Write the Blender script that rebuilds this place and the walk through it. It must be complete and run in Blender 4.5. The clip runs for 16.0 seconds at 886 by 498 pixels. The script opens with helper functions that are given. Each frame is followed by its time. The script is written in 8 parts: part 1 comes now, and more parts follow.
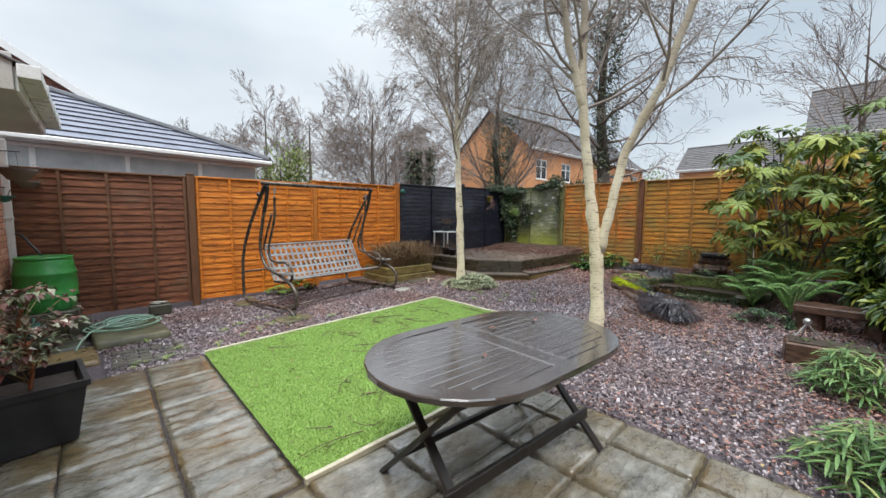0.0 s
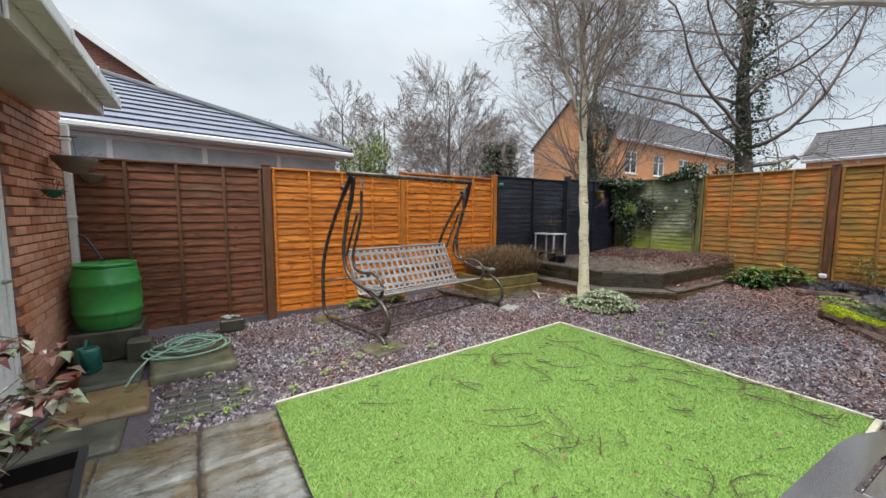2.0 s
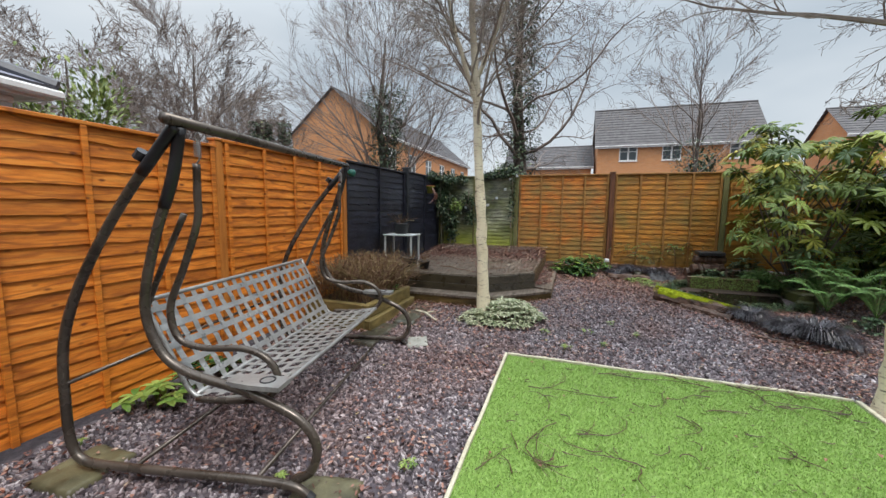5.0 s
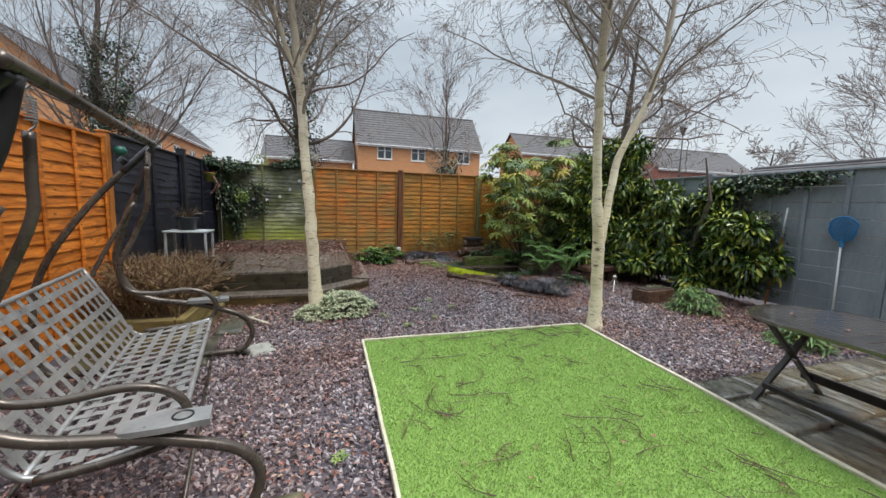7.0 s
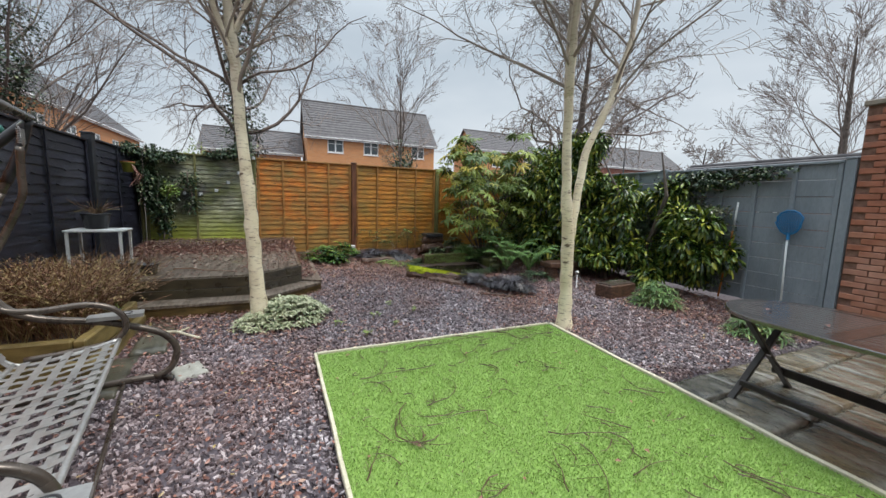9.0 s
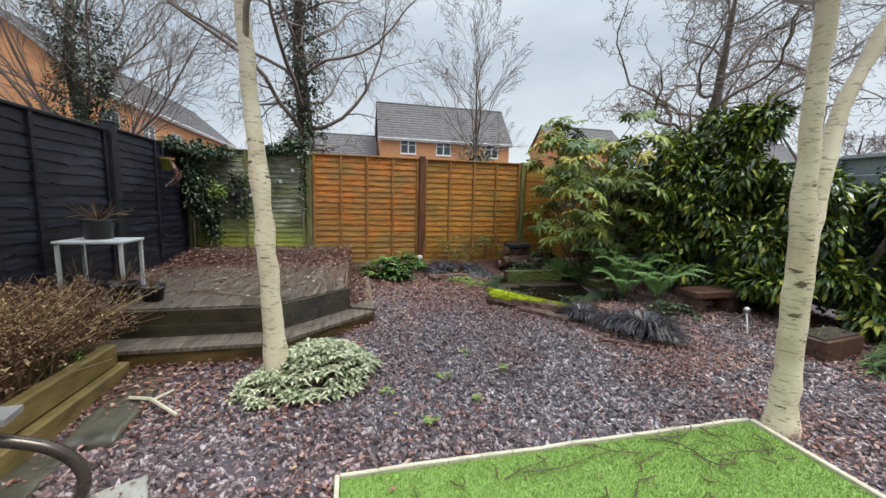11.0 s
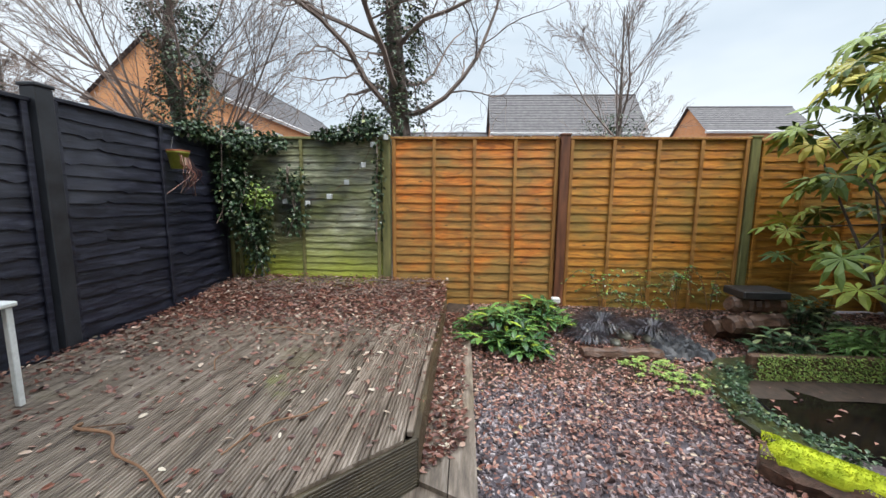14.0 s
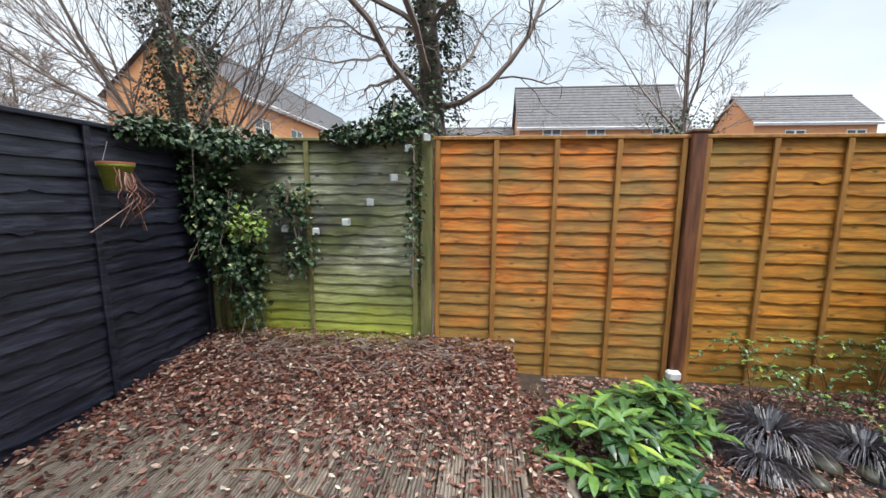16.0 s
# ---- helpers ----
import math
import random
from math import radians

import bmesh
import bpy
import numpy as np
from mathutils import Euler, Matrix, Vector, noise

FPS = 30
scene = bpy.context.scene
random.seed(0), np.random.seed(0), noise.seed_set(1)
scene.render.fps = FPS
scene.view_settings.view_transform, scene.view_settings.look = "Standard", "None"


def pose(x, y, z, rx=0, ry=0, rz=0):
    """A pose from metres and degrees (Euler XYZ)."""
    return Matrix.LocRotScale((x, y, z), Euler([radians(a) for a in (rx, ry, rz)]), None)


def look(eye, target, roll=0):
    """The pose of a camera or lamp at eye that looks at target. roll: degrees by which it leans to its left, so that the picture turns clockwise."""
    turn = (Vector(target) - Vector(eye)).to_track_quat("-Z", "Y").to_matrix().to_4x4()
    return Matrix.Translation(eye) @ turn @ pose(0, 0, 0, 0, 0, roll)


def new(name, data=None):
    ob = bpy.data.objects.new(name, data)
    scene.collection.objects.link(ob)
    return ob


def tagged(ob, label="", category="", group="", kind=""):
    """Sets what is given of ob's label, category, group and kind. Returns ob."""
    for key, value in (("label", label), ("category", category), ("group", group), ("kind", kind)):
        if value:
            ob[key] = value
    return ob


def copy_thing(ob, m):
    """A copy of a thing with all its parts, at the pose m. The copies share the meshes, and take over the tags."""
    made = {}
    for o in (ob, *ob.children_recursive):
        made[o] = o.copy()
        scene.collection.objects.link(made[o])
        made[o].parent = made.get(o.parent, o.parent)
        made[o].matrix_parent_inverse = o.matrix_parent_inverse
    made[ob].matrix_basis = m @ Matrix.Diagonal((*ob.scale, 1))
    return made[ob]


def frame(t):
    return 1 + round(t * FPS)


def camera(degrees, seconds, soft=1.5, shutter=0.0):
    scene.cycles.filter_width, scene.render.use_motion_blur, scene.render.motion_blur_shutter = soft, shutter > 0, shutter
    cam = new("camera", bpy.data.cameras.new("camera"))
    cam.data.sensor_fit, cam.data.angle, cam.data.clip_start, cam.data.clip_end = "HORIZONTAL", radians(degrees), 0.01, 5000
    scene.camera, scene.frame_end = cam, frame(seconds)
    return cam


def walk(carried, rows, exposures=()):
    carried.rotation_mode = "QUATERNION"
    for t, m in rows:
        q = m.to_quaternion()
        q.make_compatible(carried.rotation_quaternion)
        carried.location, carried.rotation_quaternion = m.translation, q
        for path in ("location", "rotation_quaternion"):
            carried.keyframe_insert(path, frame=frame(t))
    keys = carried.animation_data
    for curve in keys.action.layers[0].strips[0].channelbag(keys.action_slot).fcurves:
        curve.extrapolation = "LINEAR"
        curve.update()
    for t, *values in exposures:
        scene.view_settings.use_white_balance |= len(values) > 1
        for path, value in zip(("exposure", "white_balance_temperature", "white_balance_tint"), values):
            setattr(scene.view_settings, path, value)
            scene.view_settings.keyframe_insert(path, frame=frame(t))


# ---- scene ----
cam = camera(99.6, 16.0)
PATH = [
    (0, (0.006, -0.058, 1.485), (1.362, 1.401, 1.302), 0.3),
    (0.5, (0.163, 0.231, 1.508), (1.431, 1.766, 1.32), 0.5),
    (1, (0.255, 0.623, 1.495), (1.387, 2.261, 1.302), 0.4),
    (1.5, (0.295, 1.042, 1.498), (1.385, 2.708, 1.307), 0.4),
    (2, (0.341, 1.477, 1.483), (1.432, 3.142, 1.289), 0.3),
    (2.5, (0.365, 1.931, 1.483), (1.492, 3.571, 1.283), 0.4),
    (3, (0.372, 2.395, 1.509), (1.605, 3.957, 1.306), 0.4),
    (5.5, (0.556, 4.23, 1.529), (2.515, 4.562, 1.304), 0.8),
    (6, (0.487, 4.53, 1.521), (2.474, 4.551, 1.292), 1.0),
    (6.5, (0.372, 4.725, 1.509), (2.335, 4.415, 1.281), 1.2),
    (7, (0.297, 4.768, 1.529), (2.195, 4.184, 1.294), 1.6),
    (7.5, (0.306, 4.769, 1.516), (2.138, 4.003, 1.278), 1.4),
    (8, (0.327, 4.788, 1.516), (2.111, 3.916, 1.276), 1.6),
    (10.5, (1.824, 4.471, 1.485), (3.726, 3.908, 1.229), 1.5),
    (11, (2.266, 4.356, 1.5), (4.196, 3.897, 1.248), 1.4),
    (11.5, (2.693, 4.28, 1.541), (4.643, 3.931, 1.27), 1.1),
    (12, (3.124, 4.237, 1.563), (5.087, 3.964, 1.297), 0.9),
    (12.5, (3.631, 4.219, 1.557), (5.6, 3.981, 1.299), 1.0),
    (13, (4.013, 4.106, 1.575), (5.99, 3.961, 1.31), 0.9),
    (13.5, (4.456, 4.118, 1.579), (6.439, 4.065, 1.324), 0.7),
    (14, (4.863, 4.228, 1.584), (6.843, 4.34, 1.32), 0.6),
    (14.5, (5.24, 4.327, 1.666), (7.21, 4.518, 1.38), 0.5),
    (15, (5.607, 4.454, 1.712), (7.572, 4.668, 1.407), 0.3),
    (15.5, (5.887, 4.484, 1.751), (7.84, 4.756, 1.421), 0.1),
    (16, (6.167, 4.667, 1.826), (8.135, 4.878, 1.538), 0.5),
]
walk(cam, [(t, look(eye, target, roll)) for t, eye, target, roll in PATH],
     [(0, 0.76), (1.5, 0.72), (2.5, 0.64), (5.5, 0.56), (8, 0.58), (11, 0.68), (12, 0.86), (13, 0.98), (14.5, 1.08), (16, 1.14)])

# ---- light ----
world = bpy.data.worlds.new("overcast_sky")
scene.world = world
world.use_nodes = True
wn, wl = world.node_tree.nodes, world.node_tree.links
wn.clear()
w_out = wn.new("ShaderNodeOutputWorld")
w_bg = wn.new("ShaderNodeBackground")
w_sky = wn.new("ShaderNodeTexSky")
w_sky.sky_type = "NISHITA"
w_sky.sun_disc = False
w_sky.sun_elevation, w_sky.sun_rotation = radians(63), radians(225)
w_sky.air_density, w_sky.dust_density = 1.0, 3.0
w_tc = wn.new("ShaderNodeTexCoord")
w_map = wn.new("ShaderNodeMapping")
w_map.inputs["Scale"].default_value = (1.0, 1.0, 2.6)
w_noise = wn.new("ShaderNodeTexNoise")
w_noise.inputs["Scale"].default_value, w_noise.inputs["Detail"].default_value = 1.6, 4.0
w_ramp = wn.new("ShaderNodeValToRGB")
w_ramp.color_ramp.elements[0].position, w_ramp.color_ramp.elements[0].color = 0.32, (0.50, 0.585, 0.665, 1)
w_ramp.color_ramp.elements[1].position, w_ramp.color_ramp.elements[1].color = 0.68, (0.76, 0.82, 0.87, 1)
w_scale = wn.new("ShaderNodeVectorMath")
w_scale.operation = "SCALE"
w_scale.inputs["Scale"].default_value = 6.75
w_mix = wn.new("ShaderNodeMix")
w_mix.data_type = "RGBA"
w_mix.inputs[0].default_value = 0.93
wl.new(w_tc.outputs["Generated"], w_map.inputs["Vector"])
wl.new(w_map.outputs["Vector"], w_noise.inputs["Vector"])
wl.new(w_noise.outputs["Fac"], w_ramp.inputs["Fac"])
wl.new(w_ramp.outputs["Color"], w_scale.inputs[0])
wl.new(w_sky.outputs["Color"], w_mix.inputs[6])
w_sep, w_zen, w_up = wn.new("ShaderNodeSeparateXYZ"), wn.new("ShaderNodeMapRange"), wn.new("ShaderNodeVectorMath")
w_zen.interpolation_type = "SMOOTHSTEP"
w_zen.inputs["From Min"].default_value, w_zen.inputs["From Max"].default_value = 0.35, 1.0
w_zen.inputs["To Min"].default_value, w_zen.inputs["To Max"].default_value = 1.0, 3.9
w_up.operation = "SCALE"
wl.new(w_tc.outputs["Generated"], w_sep.inputs[0])
wl.new(w_sep.outputs["Z"], w_zen.inputs["Value"])
wl.new(w_scale.outputs["Vector"], w_up.inputs[0])
wl.new(w_zen.outputs["Result"], w_up.inputs["Scale"])
wl.new(w_up.outputs["Vector"], w_mix.inputs[7])
wl.new(w_mix.outputs[2], w_bg.inputs["Color"])
w_bg.inputs["Strength"].default_value = 0.1
wl.new(w_bg.outputs["Background"], w_out.inputs["Surface"])
sun = new("sun", bpy.data.lights.new("sun", "SUN"))
sun.data.energy, sun.data.angle, sun.data.color = 1.6, radians(20), (1.0, 0.95, 0.88)
sun.matrix_world = pose(0, 0, 20, 27, 0, -42)


# ---- materials ----
class Mat:
    """A small builder of node materials."""

    def __init__(self, name, rough=0.7, metal=0.0, spec=0.5):
        self.m = bpy.data.materials.new(name)
        self.m.use_nodes = True
        self.n, self.l = self.m.node_tree.nodes, self.m.node_tree.links
        self.b = self.n["Principled BSDF"]
        self.b.inputs["Roughness"].default_value = rough
        self.b.inputs["Metallic"].default_value = metal
        self.b.inputs["Specular IOR Level"].default_value = spec
        self.geo = self.n.new("ShaderNodeNewGeometry")
        self.tc = self.n.new("ShaderNodeTexCoord")

    def coords(self, kind="Position", scale=(1, 1, 1)):
        mp = self.n.new("ShaderNodeMapping")
        mp.inputs["Scale"].default_value = scale
        self.l.new(self.geo.outputs["Position"] if kind == "Position" else self.tc.outputs[kind], mp.inputs["Vector"])
        return mp.outputs["Vector"]

    def noise(self, scale, detail=4.0, kind="Position", stretch=(1, 1, 1), rough=0.55):
        t = self.n.new("ShaderNodeTexNoise")
        t.inputs["Scale"].default_value, t.inputs["Detail"].default_value = scale, detail
        t.inputs["Roughness"].default_value = rough
        self.l.new(self.coords(kind, stretch), t.inputs["Vector"])
        return t.outputs["Fac"]

    def ramp(self, fac, stops):
        r = self.n.new("ShaderNodeValToRGB")
        e = r.color_ramp.elements
        while len(e) < len(stops):
            e.new(0.5)
        for el, (pos, col) in zip(e, stops):
            el.position = pos
            el.color = (*col, 1) if len(col) == 3 else col
        self.l.new(fac, r.inputs["Fac"])
        return r.outputs["Color"]

    def mix(self, fac, a, b, mode="MIX"):
        x = self.n.new("ShaderNodeMix")
        x.data_type, x.blend_type = "RGBA", mode
        for sock, val in ((x.inputs[0], fac), (x.inputs[6], a), (x.inputs[7], b)):
            if isinstance(val, (int, float)):
                sock.default_value = val
            elif isinstance(val, tuple):
                sock.default_value = (*val, 1)
            else:
                self.l.new(val, sock)
        return x.outputs[2]

    def color(self, c):
        if isinstance(c, tuple):
            self.b.inputs["Base Color"].default_value = (*c, 1)
        else:
            self.l.new(c, self.b.inputs["Base Color"])
        return self

    def bump(self, fac, strength=0.4, dist=0.01):
        u = self.n.new("ShaderNodeBump")
        u.inputs["Strength"].default_value, u.inputs["Distance"].default_value = strength, dist
        self.l.new(fac, u.inputs["Height"])
        self.l.new(u.outputs["Normal"], self.b.inputs["Normal"])
        return self

    def rough(self, fac, lo, hi):
        r = self.n.new("ShaderNodeMapRange")
        r.inputs["To Min"].default_value, r.inputs["To Max"].default_value = lo, hi
        self.l.new(fac, r.inputs["Value"])
        self.l.new(r.outputs["Result"], self.b.inputs["Roughness"])
        return self

    def obj_random(self):
        o = self.n.new("ShaderNodeObjectInfo")
        return o.outputs["Random"]

    def island(self):
        return self.geo.outputs["Random Per Island"]


def simple(name, c1, c2, scale=8.0, rough=0.6, metal=0.0, bump=0.2, stretch=(1, 1, 1), fine=60.0, spec=0.5, vary=0.0):
    """Two tones in broad patches, with a fine grain and relief."""
    m = Mat(name, rough, metal, spec)
    col = m.ramp(m.noise(scale, 5, stretch=stretch), [(0.3, c1), (0.7, c2)])
    f = m.noise(fine, 3, stretch=stretch)
    col = m.mix(0.25, col, m.ramp(f, [(0.3, (0.35, 0.35, 0.35)), (0.7, (1, 1, 1))]), "MULTIPLY")
    if vary:
        col = m.mix(vary, col, m.ramp(m.obj_random(), [(0, (0.55, 0.55, 0.55)), (1, (1.0, 1.0, 1.0))]), "MULTIPLY")
    m.color(col)
    m.bump(f, bump, 0.004)
    m.rough(m.noise(scale * 2, 2), max(rough - 0.12, 0.03), min(rough + 0.12, 1))
    return m.m


def fence_wood(name, dark, mid, light, axis, algae=0.0, patch=None, rough=0.55, moss=(0.22, 0.27, 0.07), patch_at=0.46, spread_amt=1.0):
    """Sawn boards: long grain along the fence, knots, weathering, green algae low down."""
    st = (0.5, 0.5, 4.0)
    m = Mat(name, rough, 0.0, 0.4)
    g = m.noise(9, 6, stretch=st, rough=0.65)
    col = m.ramp(g, [(0.25, dark), (0.5, mid), (0.75, light)])
    col = m.mix(0.5, col, m.ramp(m.obj_random(), [(0, (0.5, 0.5, 0.5)), (0.25, (0.8, 0.78, 0.76)), (0.6, (0.98, 0.97, 0.96)), (1, (1.1, 1.1, 1.1))]), "MULTIPLY")
    k = m.n.new("ShaderNodeTexVoronoi")
    k.inputs["Scale"].default_value = 5.2
    m.l.new(m.coords("Position", (1, 1, 2.1)), k.inputs["Vector"])
    knots = m.ramp(k.outputs["Distance"], [(0.06, (1, 1, 1)), (0.15, (0, 0, 0))])
    col = m.mix(knots, col, tuple(c * 0.45 for c in dark))
    swirl = m.n.new("ShaderNodeTexWave")
    swirl.inputs["Scale"].default_value, swirl.inputs["Distortion"].default_value = 1.6, 14.0
    swirl.inputs["Detail"].default_value, swirl.inputs["Detail Scale"].default_value = 3.0, 1.6
    swirl.bands_direction = "Z"
    m.l.new(m.coords("Position", (0.55, 0.55, 2.2)), swirl.inputs["Vector"])
    col = m.mix(m.ramp(swirl.outputs["Fac"], [(0.0, (0.6, 0.6, 0.6)), (0.16, (0, 0, 0))]), col, tuple(c * 0.7 for c in dark))
    if patch:
        big = m.noise(1.5, 3, stretch=(1, 1, 1.6))
        col = m.mix(m.ramp(big, [(patch_at, (0, 0, 0)), (patch_at + 0.26, (1, 1, 1))]), col, m.mix(g, tuple(c * 0.6 for c in patch), patch))
    if algae:
        sep = m.n.new("ShaderNodeSeparateXYZ")
        m.l.new(m.geo.outputs["Position"], sep.inputs[0])
        low = m.n.new("ShaderNodeMapRange")
        low.inputs["From Min"].default_value, low.inputs["From Max"].default_value = 1.25, 0.45
        m.l.new(sep.outputs["Z"], low.inputs["Value"])
        spread = m.ramp(m.noise(2.3, 5, stretch=(1, 1, 1.5)), [(0.36, (0, 0, 0)), (0.66, (spread_amt,) * 3)])
        both = m.n.new("ShaderNodeMath")
        both.operation, both.use_clamp = "MULTIPLY_ADD", True
        m.l.new(low.outputs["Result"], both.inputs[0])
        both.inputs[1].default_value = 0.75 if spread_amt == 1.0 else 1.15
        m.l.new(spread, both.inputs[2])
        amt = m.n.new("ShaderNodeMath")
        amt.operation = "MULTIPLY"
        m.l.new(both.outputs[0], amt.inputs[0])
        amt.inputs[1].default_value = algae
        col = m.mix(amt.outputs[0], col, m.mix(g, tuple(c * 0.25 for c in moss), moss))
    streak = m.noise(20, 5, stretch=(0.2, 0.2, 3.4), rough=0.7)
    col = m.mix(0.5, col, m.ramp(streak, [(0.32, (0.42, 0.38, 0.36)), (0.48, (0.88, 0.87, 0.86)), (0.7, (1.18, 1.16, 1.12))]), "MULTIPLY")
    worn = m.noise(5.5, 6, stretch=(0.5, 0.5, 2.0), rough=0.7)
    col = m.mix(0.6, col, m.ramp(worn, [(0.3, (0.5, 0.48, 0.46)), (0.5, (0.95, 0.95, 0.95)), (0.75, (1.15, 1.15, 1.15))]), "MULTIPLY")
    m.color(col)
    m.bump(m.noise(22, 5, stretch=(0.4, 0.4, 6.0), rough=0.7), 0.6, 0.006)
    m.rough(g, rough - 0.15, rough + 0.2)
    return m.m


M = {}
M["brown_fence"] = fence_wood("brown_fence_wood", (0.07, 0.022, 0.010), (0.20, 0.066, 0.028), (0.32, 0.125, 0.06), 0, patch=(0.22, 0.12, 0.07), patch_at=0.55)
M["orange_fence"] = fence_wood("orange_fence_wood", (0.40, 0.10, 0.012), (0.72, 0.22, 0.022), (0.84, 0.33, 0.055), 0)
# On the black boards the pale tones also carry the paint's greyish sheen.
M["black_fence"] = fence_wood("black_fence_paint", (0.006, 0.007, 0.013), (0.018, 0.020, 0.036), (0.055, 0.060, 0.088), 0, patch=(0.085, 0.092, 0.12), patch_at=0.54, rough=0.38)
M["green_fence"] = fence_wood("mossy_fence_wood", (0.11, 0.115, 0.09), (0.32, 0.33, 0.25), (0.66, 0.67, 0.56), 1, algae=1.0, patch=(0.045, 0.05, 0.06), moss=(0.55, 0.62, 0.09), patch_at=0.36, spread_amt=0.3)
M["amber_fence"] = fence_wood("amber_fence_wood", (0.30, 0.075, 0.012), (0.66, 0.20, 0.022), (0.82, 0.33, 0.06), 1, algae=0.62, patch=(0.34, 0.17, 0.045), patch_at=0.52, moss=(0.27, 0.28, 0.09))
M["yellow_fence"] = fence_wood("ochre_fence_wood", (0.28, 0.095, 0.012), (0.60, 0.22, 0.022), (0.76, 0.34, 0.045), 1, algae=0.40, patch=(0.30, 0.19, 0.04), moss=(0.26, 0.25, 0.06))
M["grey_fence"] = simple("grey_fence_paint", (0.20, 0.24, 0.27), (0.28, 0.33, 0.37), 3, 0.55, bump=0.15, stretch=(1, 1, 0.3), vary=0.3)
M["dark_post"] = simple("dark_stained_post", (0.06, 0.022, 0.012), (0.22, 0.085, 0.04), 6, 0.5, stretch=(4, 4, 0.5))
M["green_post"] = simple("algae_post", (0.09, 0.10, 0.035), (0.24, 0.22, 0.08), 6, 0.7, stretch=(4, 4, 0.5))
M["black_post"] = simple("black_post_paint", (0.012, 0.014, 0.018), (0.035, 0.04, 0.05), 6, 0.45)
M["brown_post"] = simple("brown_post_wood", (0.09, 0.036, 0.016), (0.18, 0.082, 0.038), 6, 0.6, stretch=(4, 4, 0.5))
M["ochre_post"] = simple("brown_ochre_batten", (0.22, 0.09, 0.02), (0.42, 0.21, 0.05), 6, 0.6, stretch=(4, 4, 0.5))
M["orange_post"] = simple("orange_post_wood", (0.40, 0.13, 0.02), (0.62, 0.23, 0.04), 6, 0.5, stretch=(4, 4, 0.5))


def slab_material():
    m = Mat("wet_riven_stone", 0.3, 0.0, 0.5)
    n1 = m.noise(2.2, 6)
    n2 = m.noise(5, 8, stretch=(1, 1.4, 1), rough=0.66)
    col = m.ramp(n2, [(0.28, (0.06, 0.056, 0.045)), (0.42, (0.165, 0.155, 0.125)), (0.55, (0.26, 0.245, 0.205)), (0.72, (0.38, 0.36, 0.31))])
    col = m.mix(m.ramp(n1, [(0.42, (0, 0, 0)), (0.62, (1, 1, 1))]), col, m.mix(n2, (0.10, 0.07, 0.03), (0.22, 0.165, 0.085)))
    col = m.mix(0.55, col, m.ramp(m.obj_random(), [(0, (0.6, 0.58, 0.55)), (0.5, (0.85, 0.87, 0.87)), (1, (1.05, 1.03, 1.0))]), "MULTIPLY")
    col = m.mix(0.45, col, m.ramp(m.noise(60, 4), [(0.3, (0.45, 0.45, 0.45)), (0.7, (1, 1, 1))]), "MULTIPLY")
    m.color(col)
    ridges = m.noise(3.6, 7, stretch=(1.0, 2.4, 1), rough=0.6)
    m.bump(m.ramp(ridges, [(0.34, (0, 0, 0)), (0.44, (0.55, 0.55, 0.55)), (0.5, (0.6, 0.6, 0.6)), (0.54, (0.9, 0.9, 0.9)), (0.68, (1, 1, 1))]), 0.9, 0.018)
    m.rough(n1, 0.10, 0.34)
    m.b.inputs["Coat Weight"].default_value, m.b.inputs["Coat Roughness"].default_value = 0.9, 0.09
    return m.m


M["slab"] = slab_material()
M["tan_slab"] = simple("tan_stone", (0.13, 0.085, 0.035), (0.27, 0.18, 0.09), 5, 0.3, bump=0.5)
M["dark_stone"] = simple("dark_wet_stone", (0.04, 0.042, 0.032), (0.12, 0.112, 0.08), 5, 0.35, bump=0.5)
M["pale_stone"] = simple("pale_worn_concrete", (0.25, 0.25, 0.22), (0.42, 0.42, 0.37), 5, 0.55, bump=0.4)
M["green_stone"] = simple("mossy_paver", (0.06, 0.055, 0.03), (0.18, 0.165, 0.09), 5, 0.5, bump=0.5)


def slate_material(name, per_island=True):
    m = Mat(name, 0.35, 0.0, 0.5)
    src = m.island() if per_island else m.noise(38, 5, rough=0.7)
    col = m.ramp(src, [(0.0, (0.055, 0.047, 0.054)), (0.3, (0.16, 0.136, 0.150)), (0.6, (0.295, 0.255, 0.275)), (0.85, (0.43, 0.385, 0.405)), (1.0, (0.53, 0.49, 0.51))])
    warm = m.ramp(m.noise(0.9, 3), [(0.42, (0, 0, 0)), (0.65, (1, 1, 1))])
    col = m.mix(m.mix(0.75, (0, 0, 0), warm), col, m.mix(src, (0.07, 0.035, 0.03), (0.33, 0.21, 0.19)))
    m.color(col)
    m.bump(m.noise(90, 3), 0.35, 0.004)
    m.rough(m.noise(30, 2), 0.2, 0.6)
    return m.m


M["slate"] = slate_material("slate_chip")
M["slate_bed"] = simple("slate_grit_bed", (0.035, 0.028, 0.034), (0.12, 0.098, 0.115), 45, 0.7, bump=0.8)


def ground_material():
    m = Mat("soil_and_slate_dust", 0.8)
    a = m.noise(30, 5, rough=0.7)
    m.color(m.ramp(a, [(0.3, (0.035, 0.028, 0.03)), (0.6, (0.10, 0.078, 0.085)), (0.8, (0.17, 0.14, 0.15))]))
    m.bump(a, 0.6, 0.02)
    return m.m


M["ground"] = ground_material()
M["soil"] = simple("wet_soil", (0.02, 0.013, 0.009), (0.07, 0.045, 0.03), 20, 0.7, bump=0.8)
M["lawn_far"] = simple("far_grass", (0.05, 0.08, 0.025), (0.09, 0.12, 0.045), 2, 0.9)


